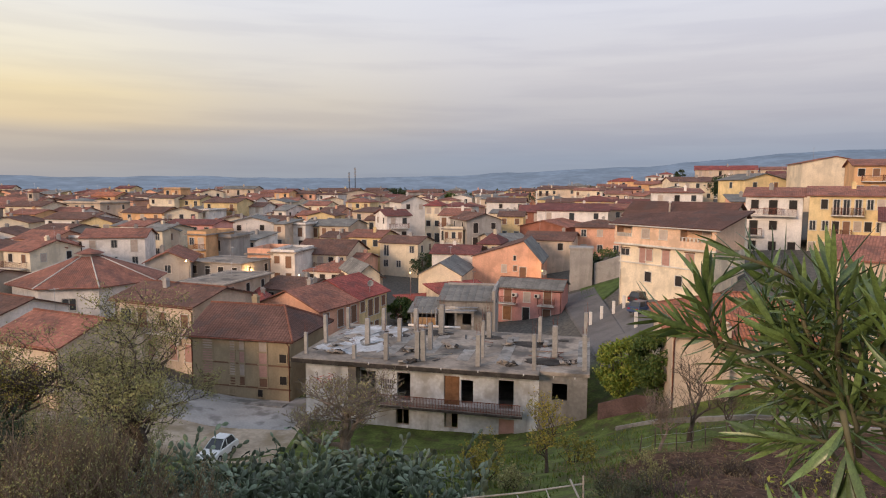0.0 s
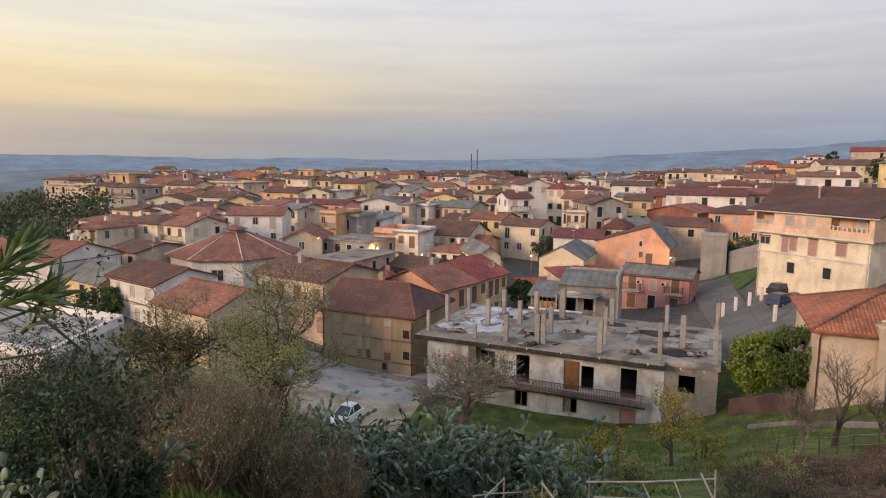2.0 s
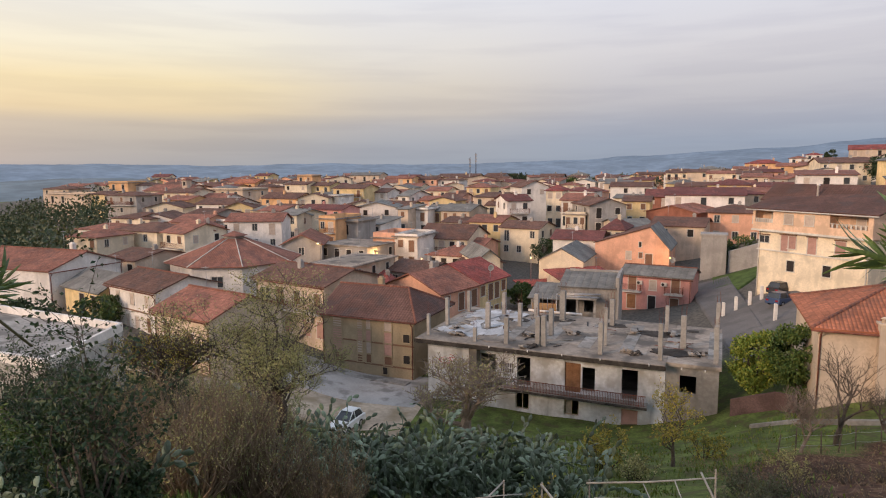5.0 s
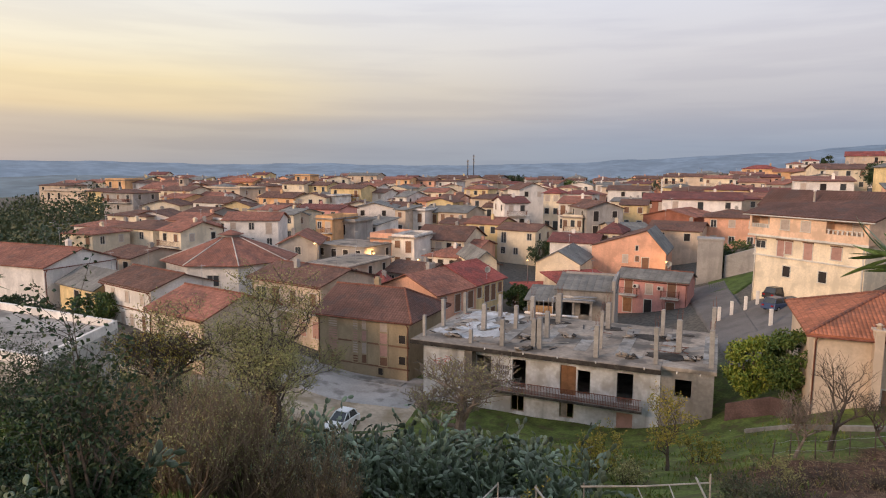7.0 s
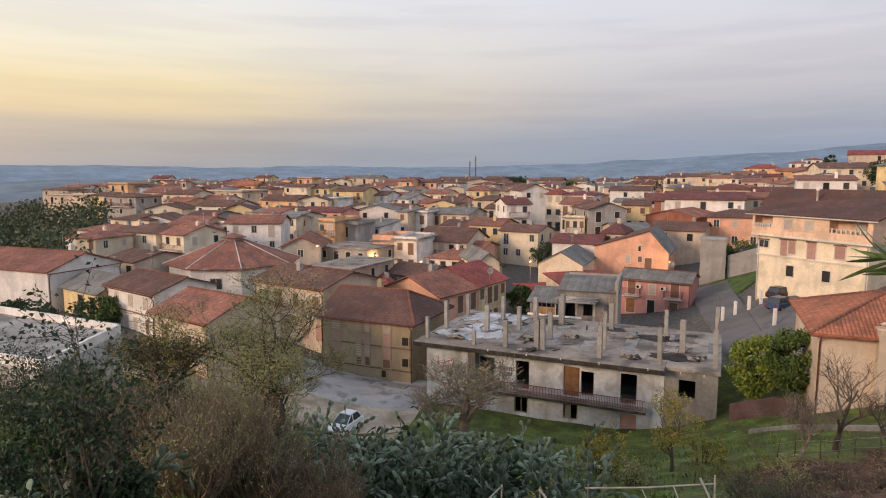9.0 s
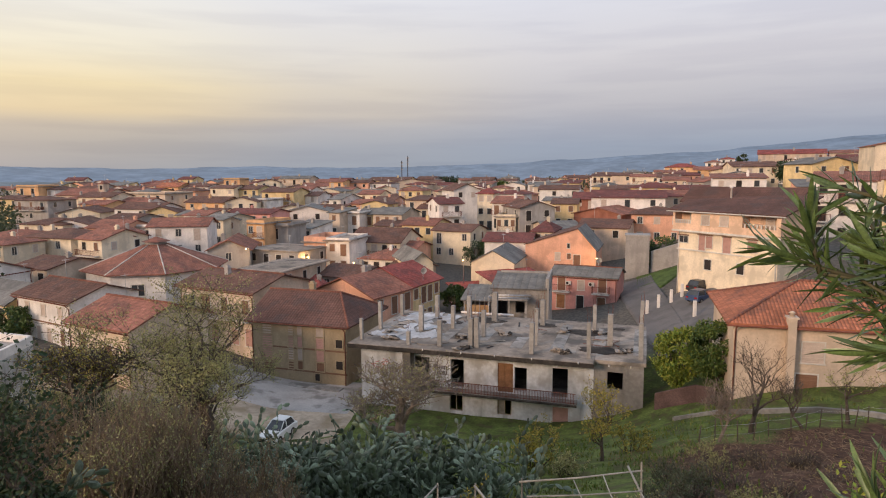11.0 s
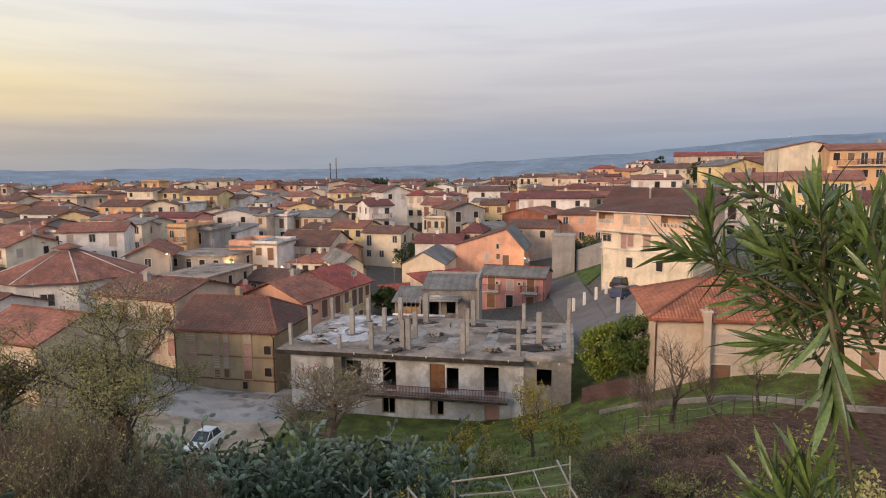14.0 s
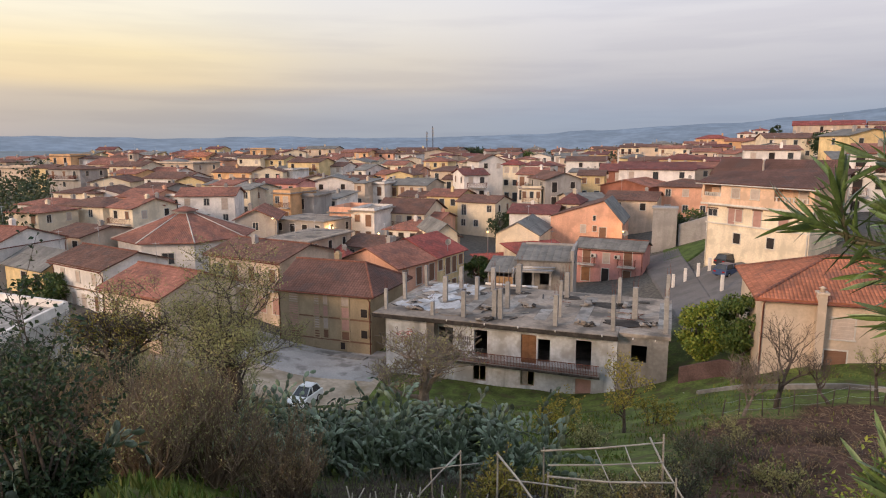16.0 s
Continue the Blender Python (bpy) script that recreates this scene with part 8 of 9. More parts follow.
def sprig(parent, base, tip, count, size, rnd, spread=45):
    """A shoot from base to tip with whorls of lance leaves round it."""
    base, tip = Vector(base), Vector(tip)
    ax = (tip - base).normalized()
    bm = bmesh.new()
    mid = base.lerp(tip, .5) + rand_dir(rnd) * .006
    add_tube(bm, [base, mid, tip], [.0034, .0028, .002], 6)
    part("stem", bm, STEM, parent)
    turn = ax.to_track_quat("Z", "Y").to_matrix().to_4x4()
    count = int(count * 2.0)
    for i in range(count):
        t = (i + rnd.random()) / count
        p = base.lerp(tip, .12 + .88 * t)
        ang = spread * (1.45 - .85 * t) + rnd.uniform(-18, 22)
        m = Matrix.Translation(p) @ turn @ pose(0, 0, 0, 0, 0, i * 137.5 + rnd.uniform(-20, 20)) @ pose(0, 0, 0, ang) @ pose(0, 0, 0, 0, 0, rnd.uniform(-50, 50)) @ Matrix.Scale(.66 * size * rnd.uniform(.5, 1.15), 4)
        part("leaf", rnd.choice(LANCES), None, parent, m=m)


rnd = random.Random(77)
ole = thing("oleander", pose(0, 0, 0), "tall oleander shrub with narrow green leaves close by", "shrub")
bm = bmesh.new()
add_tube(bm, [(0.605, 0.633, 21.447), (0.555, 0.668, 21.793)], [.0028, .0022], 7)
part("stem", bm, STEM, ole)
bm = bmesh.new()
add_tube(bm, [(0.544, 0.651, 21.797), (0.535, 0.657, 21.866)], [.0028, .0022], 7)
part("stem", bm, STEM, ole)
bm = bmesh.new()
add_tube(bm, [(0.625, 0.578, 21.785), (0.548, 0.636, 21.801)], [.0028, .0022], 7)
part("stem", bm, STEM, ole)
bm = bmesh.new()
add_tube(bm, [(0.555, 0.668, 21.793), (0.472, 0.716, 21.851)], [.0028, .0022], 7)
part("stem", bm, STEM, ole)
bm = bmesh.new()
add_tube(bm, [(0.472, 0.716, 21.851), (0.431, 0.737, 21.854)], [.0028, .0022], 7)
part("stem", bm, STEM, ole)
sprig(ole, (0.535, 0.657, 21.866), (0.527, 0.661, 21.957), 20, 0.11, rnd, 42)
sprig(ole, (0.431, 0.737, 21.854), (0.413, 0.745, 21.933), 20, 0.1, rnd, 42)
sprig(ole, (0.472, 0.716, 21.851), (0.370, 0.763, 21.887), 24, 0.1, rnd, 46)
sprig(ole, (0.553, 0.843, 21.837), (0.545, 0.847, 21.898), 14, 0.08, rnd, 45)
sprig(ole, (0.541, 0.677, 21.823), (0.490, 0.707, 21.883), 22, 0.1, rnd, 55)
sprig(ole, (0.587, 0.706, 21.784), (0.540, 0.736, 21.879), 22, 0.11, rnd, 55)
sprig(ole, (0.528, 0.625, 21.773), (0.463, 0.664, 21.763), 20, 0.1, rnd, 42)
sprig(ole, (0.498, 0.585, 21.827), (0.509, 0.578, 21.721), 14, 0.13, rnd, 28)
sprig(ole, (0.546, 0.552, 21.820), (0.529, 0.564, 21.927), 18, 0.115, rnd, 36)
sprig(ole, (0.575, 0.654, 21.796), (0.565, 0.661, 21.888), 18, 0.11, rnd, 55)
sprig(ole, (0.579, 0.712, 21.715), (0.545, 0.733, 21.778), 16, 0.1, rnd, 60)
sprig(ole, (0.598, 0.637, 21.753), (0.574, 0.655, 21.827), 16, 0.11, rnd, 60)
sprig(ole, (0.597, 0.575, 21.757), (0.580, 0.588, 21.897), 18, 0.11, rnd, 45)
sprig(ole, (0.611, 0.750, 21.842), (0.576, 0.772, 21.913), 14, 0.1, rnd, 50)
sprig(ole, (0.668, 0.772, 21.847), (0.653, 0.782, 21.908), 14, 0.1, rnd, 50)
sprig(ole, (0.524, 0.684, 21.869), (0.510, 0.693, 21.928), 12, 0.09704773043455225, rnd, 52)
sprig(ole, (0.679, 0.733, 21.742), (0.697, 0.720, 21.806), 12, 0.0933004793032435, rnd, 52)
sprig(ole, (0.622, 0.866, 21.842), (0.569, 0.896, 21.932), 12, 0.1091995704010697, rnd, 52)
sprig(ole, (0.691, 0.790, 21.837), (0.661, 0.810, 21.918), 12, 0.11063945073974042, rnd, 52)
sprig(ole, (0.663, 0.734, 21.864), (0.669, 0.730, 21.949), 12, 0.09033370522722355, rnd, 52)
sprig(ole, (0.622, 0.777, 21.858), (0.668, 0.745, 21.926), 12, 0.09400737218719975, rnd, 52)
sprig(ole, (0.671, 0.729, 21.782), (0.707, 0.702, 21.857), 12, 0.09741838129395197, rnd, 52)
sprig(ole, (0.680, 0.823, 21.787), (0.640, 0.849, 21.844), 12, 0.08629715407216747, rnd, 52)
sprig(ole, (0.560, 0.790, 21.759), (0.526, 0.809, 21.835), 12, 0.09528529796266469, rnd, 52)
sprig(ole, (0.697, 0.752, 21.843), (0.685, 0.761, 21.909), 12, 0.0932891450487905, rnd, 52)
sprig(ole, (0.665, 0.863, 21.717), (0.634, 0.882, 21.803), 12, 0.08802938316153579, rnd, 52)
bm = bmesh.new()
add_tube(bm, [(0.605, 0.633, 21.447), (0.635, 0.664, height(0.635, 0.664) - .05)], [.003, .005], 7)
part("stem", bm, STEM, ole)
for base, tip, n in (((.555, .685, 21.809), (.456, .740, 21.835), 16), ((.560, .657, 21.859), (.501, .694, 21.877), 14), ((.589, .686, 21.907), (.529, .724, 21.927), 14), ((.576, .694, 21.785), (.484, .748, 21.803), 16),
                     ((.518, .707, 21.944), (.450, .743, 21.974), 12), ((.555, .637, 21.753), (.542, .645, 21.823), 12), ((.592, .660, 21.859), (.580, .668, 21.910), 12), ((.558, .730, 21.853), (.506, .759, 21.891), 14), ((.615, .692, 21.793), (.571, .722, 21.804), 12)):
    sprig(ole, base, tip, n, .1, rnd, 50)
shoots = thing("oleander", pose(0, 0, 0), "low oleander shoots with long bright green leaves", "shrub")
sprig(shoots, (1.009, 1.445, 21.014), (0.969, 1.469, 21.151), 14, 0.24, rnd, 32)
bm = bmesh.new()
add_tube(bm, [(1.009, 1.445, 21.014), (1.009, 1.445, height(1.009, 1.445) - .05)], [.006, .008], 6)
part("stem", bm, STEM, shoots)
sprig(shoots, (1.054, 1.417, 21.030), (1.036, 1.428, 21.155), 14, 0.24, rnd, 34)
bm = bmesh.new()
add_tube(bm, [(1.054, 1.417, 21.030), (1.054, 1.417, height(1.054, 1.417) - .05)], [.006, .008], 6)
part("stem", bm, STEM, shoots)
sprig(shoots, (1.019, 1.556, 20.930), (0.974, 1.581, 21.059), 10, 0.2, rnd, 34)
bm = bmesh.new()
add_tube(bm, [(1.019, 1.556, 20.930), (1.019, 1.556, height(1.019, 1.556) - .05)], [.006, .008], 6)
part("stem", bm, STEM, shoots)
sprig(shoots, (1.087, 1.394, 21.027), (1.081, 1.398, 21.138), 10, 0.2, rnd, 40)
bm = bmesh.new()
add_tube(bm, [(1.087, 1.394, 21.027), (1.087, 1.394, height(1.087, 1.394) - .05)], [.006, .008], 6)
part("stem", bm, STEM, shoots)
ole_b = thing("oleander", pose(0, 0, 0), "oleander branches with narrow leaves at the edge of the bank", "shrub")
bm = bmesh.new()
add_tube(bm, [(-1.082, 0.474, 21.710), (-1.041, 0.525, 21.811)], [.0028, .0022], 7)
part("stem", bm, STEM, ole_b)
bm = bmesh.new()
add_tube(bm, [(-1.090, 0.544, 21.767), (-1.025, 0.616, 21.795)], [.0028, .0022], 7)
part("stem", bm, STEM, ole_b)
bm = bmesh.new()
add_tube(bm, [(-1.025, 0.616, 21.795), (-0.973, 0.666, 21.708)], [.0028, .0022], 7)
part("stem", bm, STEM, ole_b)
bm = bmesh.new()
add_tube(bm, [(-1.160, 0.537, 21.706), (-1.046, 0.666, 21.704)], [.0028, .0022], 7)
part("stem", bm, STEM, ole_b)
sprig(ole_b, (-1.041, 0.525, 21.811), (-0.988, 0.583, 21.831), 14, 0.12, rnd, 45)
sprig(ole_b, (-1.034, 0.533, 21.856), (-1.001, 0.569, 21.899), 16, 0.12, rnd, 50)
sprig(ole_b, (-1.025, 0.616, 21.795), (-1.000, 0.641, 21.822), 16, 0.1, rnd, 55)
sprig(ole_b, (-0.997, 0.499, 21.845), (-0.975, 0.523, 21.887), 16, 0.12, rnd, 55)
sprig(ole_b, (-1.039, 0.602, 21.856), (-1.019, 0.622, 21.913), 12, 0.09, rnd, 40)
sprig(ole_b, (-1.038, 0.602, 21.756), (-1.019, 0.622, 21.794), 8, 0.09, rnd, 60)
bm = bmesh.new()
add_tube(bm, [(-1.082, 0.474, 21.710), (-1.136, 0.498, height(-1.136, 0.498) - .05)], [.003, .005], 7)
part("stem", bm, STEM, ole_b)


# ---------------------------------------------------------------- parked cars
TYRE = surface("tyre_rubber", (.02, .02, .02), .8, .1, 20, 2, .1)
LAMP_GLASS = surface("lamp_lens", (.5, .48, .45), .15, .05, 10, 1, 0, gloss=.6)
TAIL = surface("red_tail_lens", (.35, .02, .02), .2, .05, 10, 1, 0, gloss=.6)


def car(x, y, turn, col, label, length=4.0, wide=1.68, tall=1.48, z=None, van=False):
    """A parked car: body shell, glasshouse, four wheels, lamps. Nose towards local +x."""
    paint = surface("car_paint", col, .3, .04, 8, 1, 0, per_object=0, gloss=.5)
    ob = thing("car", pose(x, y, (height(x, y) if z is None else z) + .06, 0, 0, turn), label, "car")
    l, w = length / 2, wide / 2
    belt = .86 if not van else .95
    side_line = [(-l, .35), (-l + .05, belt), (-l + .35, belt + .03), (l - 1.15, belt), (l - .12, belt - .17), (l, .55), (l - .02, .3), (-l + .05, .26)]
    bm = bmesh.new()
    rings = []
    for yy, k in ((-w, .0), (-w + .12, 1), (w - .12, 1), (w, .0)):
        rings.append([bm.verts.new((px * (1 if k else .985), yy, pz + (0 if k else (-.04 if pz > .6 else .03)))) for px, pz in side_line])
    for a, b in zip(rings, rings[1:]):
        for i in range(len(a)):
            j = (i + 1) % len(a)
            bm.faces.new((a[i], b[i], b[j], a[j]))
    bm.faces.new(rings[0])
    bm.faces.new(rings[-1][::-1])
    bmesh.ops.recalc_face_normals(bm, faces=bm.faces)
    part("body", bm, paint, ob)
    roof_x0, roof_x1 = (-l + .25 if van else -l + .55), l - 1.75
    cab = [(-l + .12 if van else -l + .25, belt), (roof_x0, tall), (roof_x1, tall), (l - 1.05, belt)]
    bm = bmesh.new()
    a = [bm.verts.new((px, -w + (.1 if pz == belt else .24), pz)) for px, pz in cab]
    b = [bm.verts.new((px, w - (.1 if pz == belt else .24), pz)) for px, pz in cab]
    for i in range(3):
        bm.faces.new((a[i], a[i + 1], b[i + 1], b[i]))
    bm.faces.new(a)
    bm.faces.new(b[::-1])
    bm.faces.new((a[0], b[0], b[3], a[3]))
    bmesh.ops.recalc_face_normals(bm, faces=bm.faces)
    part("glasshouse", bm, GLASS, ob, "dark car windows")
    bm = bmesh.new()
    add_box(bm, roof_x0 - .02, -w + .22, tall - .02, roof_x1 + .05, w - .22, tall + .04)
    bmesh.ops.bevel(bm, geom=bm.edges[:], offset=.03, segments=2, affect="EDGES")
    part("roof_panel", bm, paint, ob)
    for sy in (-1, 1):
        for (x0, z0), (x1, z1), r in (((cab[0][0], belt), (roof_x0, tall), .05), ((cab[3][0], belt), (roof_x1, tall), .04), ((-.25, belt), (-.3, tall), .05)):
            bm = bmesh.new()
            add_tube(bm, [(x0, sy * (w - .1), z0), (x1, sy * (w - .23), z1)], [r, r], 5)
            part("pillar", bm, paint, ob)
    for wx in (-l + .75, l - .8):
        for sy in (-1, 1):
            bm = bmesh.new()
            add_tube(bm, [(wx, sy * (w - .18), .29), (wx, sy * (w + .01), .29)], [.3, .3], 14)
            tyre = part("wheel", bm, TYRE, ob)
            bm = bmesh.new()
            add_tube(bm, [(wx, sy * (w + .011), .29), (wx, sy * (w + .02), .29)], [.18, .16], 10)
            part("rim", bm, STEEL, tyre)
    for sy in (-1, 1):
        for px, mt, nm in ((l - .06, LAMP_GLASS, "headlight"), (-l - .02, TAIL, "tail_light")):
            bm = bmesh.new()
            add_box(bm, px, sy * (w - .28) - .14, .58, px + .08, sy * (w - .28) + .14, .74)
            part(nm, bm, mt, ob)
    return ob


car(-16.4, 44.4, -104, (.78, .78, .76), "small white car parked on the dusty yard", 3.3, 1.5, 1.36)
car(25.0, 77.6, 38, (.03, .032, .036), "dark grey car parked below the apartments", 3.9, 1.62, 1.42)
car(23.5, 72.8, 40, (.045, .075, .15), "dark blue car parked beside the lot", 3.9, 1.62, 1.4)


# ---------------------------------------------------------------- street lamps
BULB = bpy.data.materials.new("sodium_glow")
BULB.use_nodes = True
bb = BULB.node_tree.nodes["Principled BSDF"]
bb.inputs["Emission Color"].default_value, bb.inputs["Emission Strength"].default_value = (1, .5, .14, 1), 9


def street_lamp(x, y, z, power=220):
    power *= .75
    g = height(x, y)
    ob = thing("street_lamp", pose(x, y, g), "grey steel street lamp glowing warm orange", "street lamp", "street lamps of the town")
    h = z - g
    bm = bmesh.new()
    add_tube(bm, [(0, 0, 0), (0, 0, h + .1), (0, -.15, h + .3), (0, -.9, h + .35)], [.08, .05, .04, .035], 7)
    part("pole", bm, STEEL, ob)
    bm = bmesh.new()
    add_box(bm, -.14, -1.35, h + .26, .14, -.8, h + .4)
    bmesh.ops.bevel(bm, geom=bm.edges[:], offset=.03, segments=1, affect="EDGES")
    head = part("lamp_head", bm, STEEL, ob)
    bm = bmesh.new()
    bmesh.ops.create_uvsphere(bm, u_segments=8, v_segments=6, radius=.13, matrix=Matrix.Translation((0, -1.08, h + .2)))
    part("bulb", bm, BULB, head, "glowing orange bulb")
    data = bpy.data.lights.new("street_light", "POINT")
    data.energy, data.color, data.shadow_soft_size = power, (1, .55, .2), .25
    lo = new("street_light", data)
    lo.parent = ob
    lo.matrix_basis = pose(0, -1.08, h - .12)


for x, y, z, pw in ((-4.9, 96.0, 8.6, 160), (16.4, 103.3, 8.0, 380), (24.9, 121, 11.5, 300), (-41.0, 101.0, 9.6, 350), (-32.0, 105.5, 7.6, 700), (-23.0, 101.0, 7.4, 500), (-33.5, 93.5, 5.0, 700), (-62, 160, 12.5, 350)):
    street_lamp(x, y, z, pw)
# smaller lamps far off in the streets
for i, (x, y, z) in enumerate(((-95, 190, 13), (-74, 178, 12.5), (-48, 150, 10.5), (-28, 160, 12), (-110, 120, 10), (-84, 215, 15), (3.8, 118, 9.5), (-60, 205, 14.5))):
    street_lamp(x, y, z, 120)

# ---------------------------------------------------------------- masts, posts, fence
for x, h in ((-45.5, 13), (-48.6, 10.5)):
    ob = thing("radio_mast", pose(x, 327, 18), "thin dark lattice radio mast above the roofs", "mast", "radio masts")
    bm = bmesh.new()
    add_tube(bm, [(0, 0, -6), (0, 0, h)], [.28, .18], 6)
    part("pole", bm, IRON, ob)
    bm = bmesh.new()
    for k in range(3):
        add_box(bm, -.5, -.08, h - 1.5 - k * 1.6, .5, .08, h - .6 - k * 1.6)
    part("antenna", bm, STEEL, ob)

for x, y, h in ((18.0, 74.9, 1.9), (19.55, 75.85, 1.9), (21.1, 76.2, 1.9), (22.6, 77.1, 1.9), (20.9, 66.6, 2.0)):
    bm = bmesh.new()
    add_box(bm, -.16, -.16, -.4, .16, .16, h)
    bmesh.ops.bevel(bm, geom=bm.edges[:], offset=.03, segments=1, affect="EDGES")
    solo("concrete_post", bm, WHITE, "pale square concrete post beside the street", "post", pose(x, y, height(x, y)), "concrete posts of the lot")

fence = thing("fence", pose(0, 0, 0), "old wire fence on dark wooden stakes along the field", "fence")
stakes = []
for i in range(15):
    t = i / 14
    x, y = 10.2 + t * 14.5, 31.0 + t * 5.2 + .35 * math.sin(i * 2.1)
    stakes.append(Vector((x, y, height(x, y))))
    bm = bmesh.new()
    add_tube(bm, [(0, 0, -.3), (.02 * math.sin(i), 0, 1.15 + .15 * math.sin(i * 1.7))], [.035, .028], 6)
    part("stake", bm, BARK, fence, m=pose(x, y, height(x, y), 4 * math.sin(i * 3), 5 * math.cos(i * 2)))
for hgt in (.45, .95):
    bm = bmesh.new()
    for a, b in zip(stakes, stakes[1:]):
        add_tube(bm, [a + Vector((0, 0, hgt)), a.lerp(b, .5) + Vector((0, 0, hgt - .04)), b + Vector((0, 0, hgt))], [.008, .008, .008], 4)
    part("wire", bm, STEEL, fence)

# ---------------------------------------------------------------- pole frame and sticks of the vegetable garden
random.seed(3)
PALE_POLE = surface("bleached_pole", (.42, .38, .32), .85, .2, 22, 2, .2)
frame_ob = thing("pole_frame", pose(0, 0, 0), "rickety pergola frame of bleached poles over the garden", "pergola")


def rod(parent, a, b, r, material, name="pole"):
    bm = bmesh.new()
    a, b = Vector(a), Vector(b)
    mid = a.lerp(b, .5) + Vector((random.uniform(-.06, .06), random.uniform(-.05, .05), random.uniform(-.08, .02)))
    add_tube(bm, [a, mid, b], [r * .75, r * .7, r * .6], 6)
    return part(name, bm, material, parent)


for a, b, r in (((.6, 14.8, 14.35), (3.5, 14.4, 14.95), .035), ((.7, 13.3, 14.5), (3.4, 12.9, 14.75), .035), ((.75, 14.0, 14.4), (3.35, 13.7, 14.8), .03), ((3.2, 14.6, 14.95), (3.5, 12.5, 14.6), .035),
                ((-.45, 12.9, 15.2), (.45, 11.6, 14.75), .035), ((-.2, 13.4, 14.3), (1.3, 13.1, 14.35), .03), ((1.9, 14.5, 14.6), (2.1, 12.9, 14.5), .022), ((2.6, 14.5, 14.75), (2.8, 12.9, 14.6), .022),
                ((-1.4, 14.2, 14.5), (-2.2, 12.6, 14.2), .03), ((-2.0, 13.2, 14.55), (-.9, 13.6, 14.55), .02)):
    rod(frame_ob, a, b, r, PALE_POLE)
for x, y, zt in ((.65, 14.8, 14.4), (3.45, 14.4, 15.1), (3.4, 12.9, 14.8), (.7, 13.3, 14.55), (-.45, 12.9, 15.2), (1.3, 13.1, 14.4), (-1.4, 14.2, 14.5), (-2.0, 13.2, 14.5)):
    rod(frame_ob, (x, y, height(x, y) - .2), (x + .02, y, zt + .05), .035, WOOD, "upright")
random.seed(23)
for i in range(15):
    x, y = -3.9 + i * .21 + random.uniform(-.08, .08), 12.3 + random.uniform(-.3, .5)
    g = height(x, y)
    bm = bmesh.new()
    a = random.uniform(-.45, .45)
    add_tube(bm, [(0, 0, -.15), (a * .5, .05, .5), (a, .1, random.uniform(.8, 1.25))], [.022, .019, .014], 5)
    solo("stick", bm, PALE_POLE, "bleached garden stick stuck in the soil", "stick", pose(x, y, g), "sticks of the vegetable bed")
for i, (x, y, w, d, tilt) in enumerate(((.1, 13.9, 1.1, .8, 12), (-.9, 13.1, 1.2, .7, -8), (2.4, 14.1, 1.0, .7, 18))):
    bm = bmesh.new()
    n = 18
    top = [[bm.verts.new((-w / 2 + w * k / n, yy, .025 * math.sin(k * 2.1))) for k in range(n + 1)] for yy in (-d / 2, d / 2)]
    for k in range(n):
        bm.faces.new((top[0][k], top[0][k + 1], top[1][k + 1], top[1][k])).smooth = True
    bmesh.ops.solidify(bm, geom=bm.faces[:], thickness=.01)
    solo("corrugated_sheet", bm, STEEL if i != 1 else CONCRETE, "old corrugated sheet lying in the garden", "sheet", pose(x, y, height(x, y) + .35, tilt, tilt * .5, 20 * i), "sheets in the garden")

BED = surface("dark_garden_soil", (.042, .03, .022), .97, .4, 6, .7, .6, stain=(.075, .055, .038))
drape("garden_bed", ((-6.5, 10.4), (5.2, 10.2), (6.4, 18.6), (-5.0, 18.0)), BED, "dark soil of the vegetable garden under dead stalks", lift=-.4, category="soil")
tg = Soup()
rnd = random.Random(44)
for i in range(3600):
    x, y = rnd.uniform(-5.8, 5.4), rnd.uniform(10.6, 17)
    p = Vector((x, y, height(x, y)))
    d = (rand_dir(rnd) + Vector((0, 0, .5))).normalized()
    l = rnd.uniform(.3, 1.0)
    tg.tube([p, p + d * l * .5 + rand_dir(rnd) * .06, p + d * l], [.012, .009, .004], 3)
tagged(new("dead_vines", tg.mesh("dead_vines", BARK)), "dark tangle of dead bean and vine stalks", "stalks", kind="stuff")
for i, (x, y, h, w, mt) in enumerate(((.2, 12.6, 1.1, 1.0, L_YELLOW), (1.3, 12.2, 1.0, 1.1, L_OLIVE), (2.6, 13.2, 1.0, 1.2, L_YELLOW), (3.6, 15.2, 1.4, 1.6, L_OLIVE), (4.4, 16.4, 1.6, 1.8, L_PALE), (-.4, 15.4, 1.2, 1.3, L_YELLOW), (4.2, 12.4, 1.1, 1.3, L_PALE), (-4.6, 12.2, 1.0, 1.4, L_DARK))):
    shrub("garden_shrub", x, y, h, w, "thin garden shrub with yellowing leaves" if mt is not L_PALE else "grey-green garden shrub beside the poles", mt, 800, (.085, .05), 210 + i, 24, bark=BARK)

# pale litter and stones on the slopes
random.seed(31)
for i, (x, y) in enumerate(((-9.3, 11.2), (-22.5, 27.5), (-22.0, 28.3), (-21.2, 27.9), (11.8, 44.0), (10.2, 44.6), (2.0, 15.2))):
    bm = bmesh.new()
    bmesh.ops.create_icosphere(bm, subdivisions=2, radius=.14)
    for v in bm.verts:
        v.co *= 1 + .5 * noise.noise(v.co * 5 + Vector((i, 0, 0)))
        v.co.z *= .55
    solo("stone", bm, TRIM, "pale stone or crumpled sheet on the slope", "stone", pose(x, y, height(x, y) + .06, 0, 0, 40 * i), "pale stones on the slope")


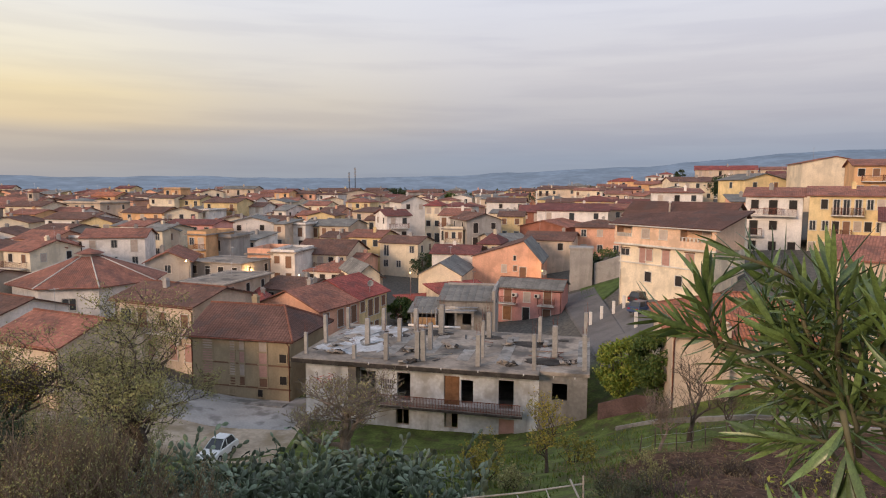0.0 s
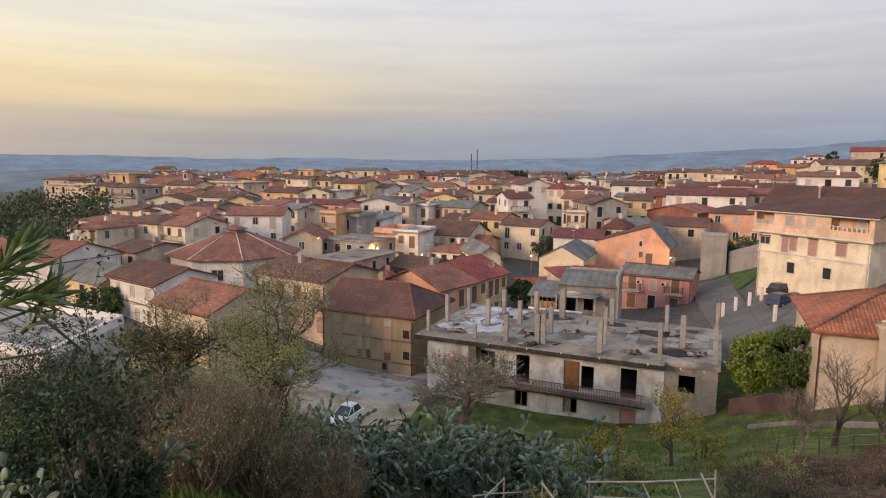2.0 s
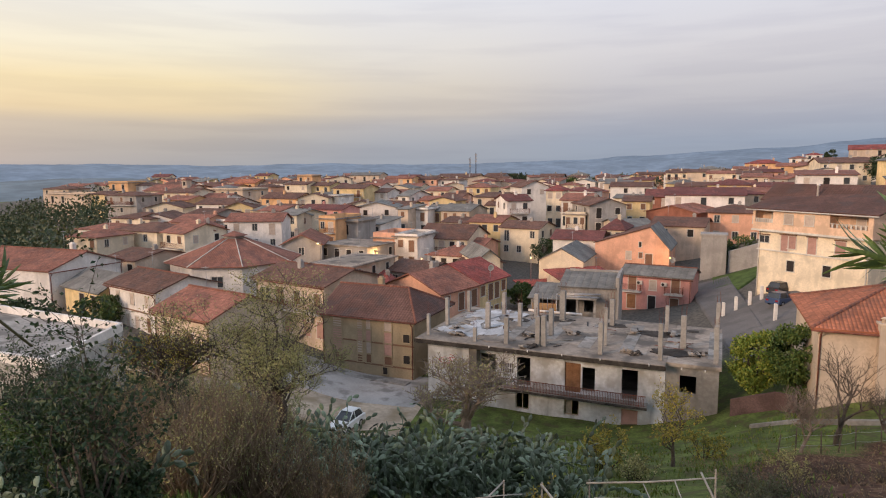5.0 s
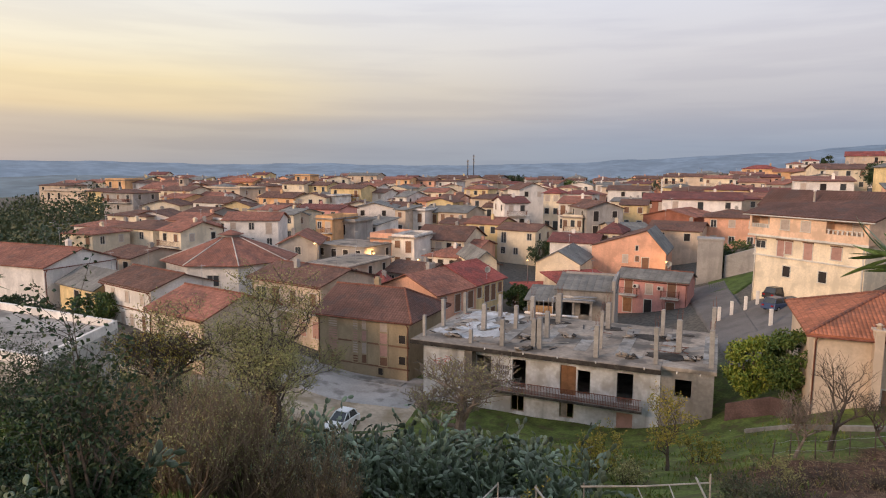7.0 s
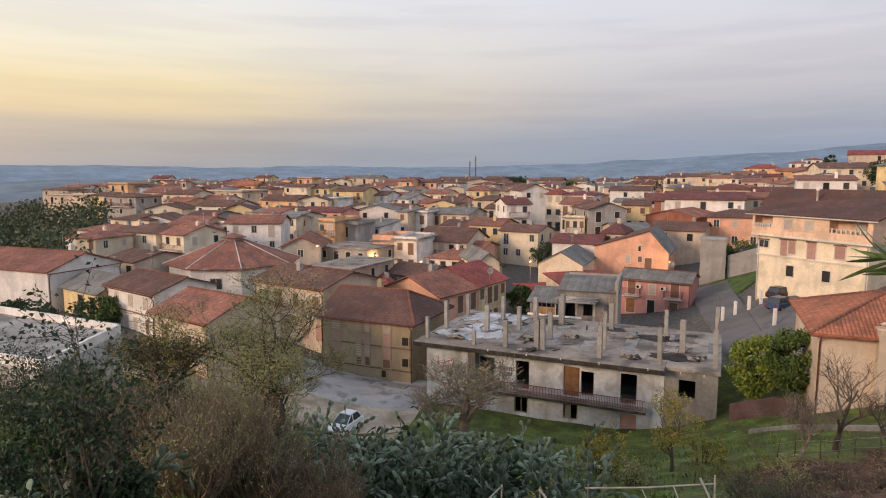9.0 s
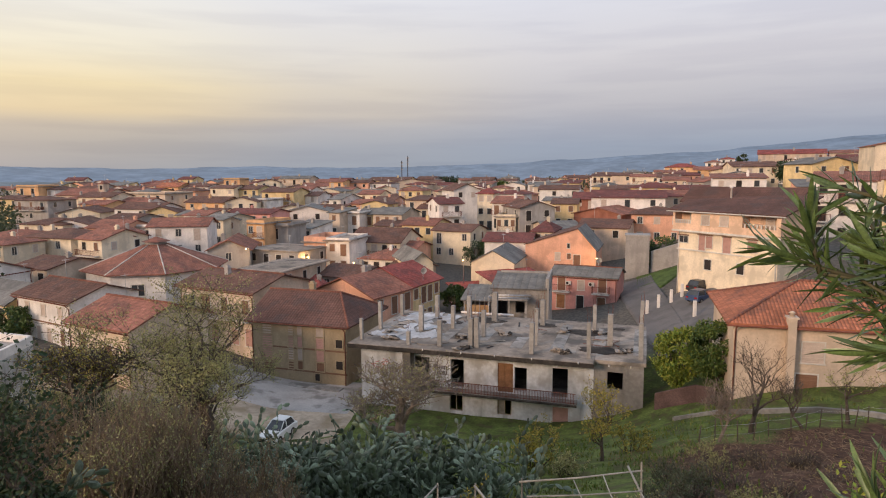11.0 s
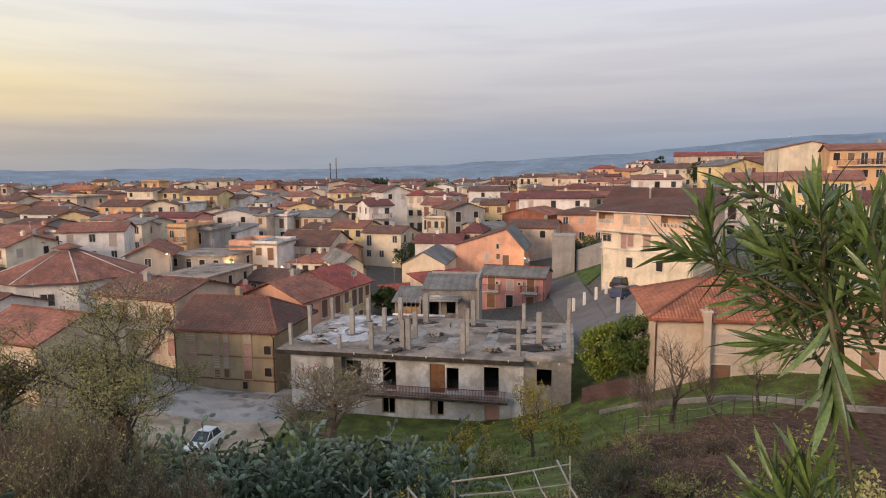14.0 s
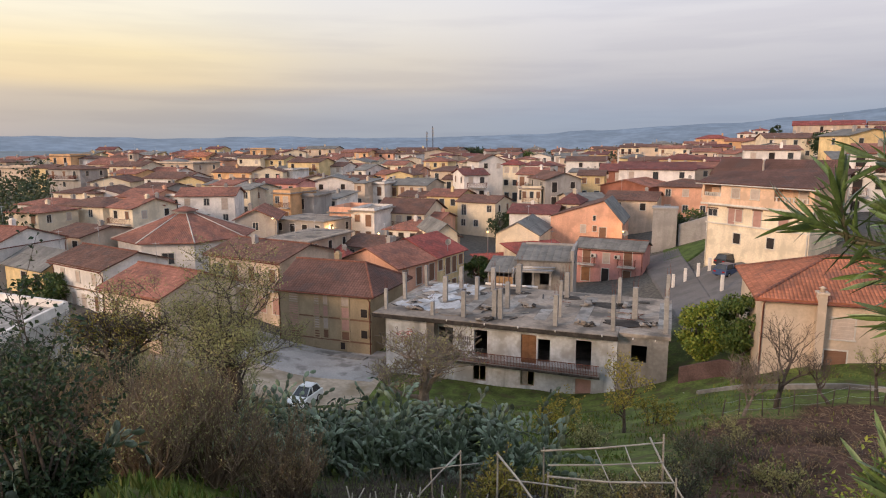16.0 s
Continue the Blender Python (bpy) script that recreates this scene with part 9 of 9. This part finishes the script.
# ---------------------------------------------------------------- wall boxes and dishes on the nearer houses
def wall_box(x, y, z, turn):
    ob = thing("air_conditioner", pose(x, y, z, 0, 0, turn), "white air-conditioner box fixed to a house wall", "air conditioner", "air conditioners")
    bm = bmesh.new()
    add_box(bm, -.4, -.32, 0, .4, -.02, .55)
    bmesh.ops.bevel(bm, geom=bm.edges[:], offset=.02, segments=1, affect="EDGES")
    part("casing", bm, TRIM, ob)
    bm = bmesh.new()
    add_tube(bm, [(-.1, -.33, .28), (-.1, -.335, .28)], [.2, .2], 12)
    part("fan_grille", bm, INTERIOR_SHADE, ob)


for s in (2.6, 5.9):
    q = pose(12.5, 89.6, 0, 0, 0, -20) @ Vector((s - 4.7, -.02, 6.0))
    wall_box(q.x, q.y, q.z, -20)
q = pose(-36.1, 68.5, 0, 0, 0, -24) @ Vector((9.2, -.02, 5.2))
wall_box(q.x, q.y, q.z, -24.9)


def dish(x, y, z, turn):
    ob = thing("satellite_dish", pose(x, y, z, 0, 0, turn), "pale round satellite dish on a short mast", "satellite dish", "satellite dishes")
    bm = bmesh.new()
    add_tube(bm, [(0, 0, -.9), (0, 0, .25)], [.03, .03], 6)
    part("mast", bm, STEEL, ob)
    bm = bmesh.new()
    rings = [[bm.verts.new((.42 * k * math.cos(a), -.1 - .12 * k * k - .1 * k * math.sin(a) * .3, .35 + .42 * k * math.sin(a))) for a in [2 * math.pi * s / 14 for s in range(14)]] for k in (.15, .6, 1)]
    for a, b in zip(rings, rings[1:]):
        for s in range(14):
            bm.faces.new((a[s], a[(s + 1) % 14], b[(s + 1) % 14], b[s])).smooth = True
    bm.faces.new(rings[0])
    bmesh.ops.solidify(bm, geom=bm.faces[:], thickness=.015)
    part("reflector", bm, TRIM, ob)
    bm = bmesh.new()
    add_tube(bm, [(0, -.15, .05), (0, -.55, .33)], [.012, .012], 5)
    part("feed_arm", bm, IRON, ob)


for x, y, z, t in ((15.2, 93.2, 8.8, 10), (14.9, 112.0, 11.6, 20), (-9.2, 79.0, 9.3, 30)):
    dish(x, y, z, t)
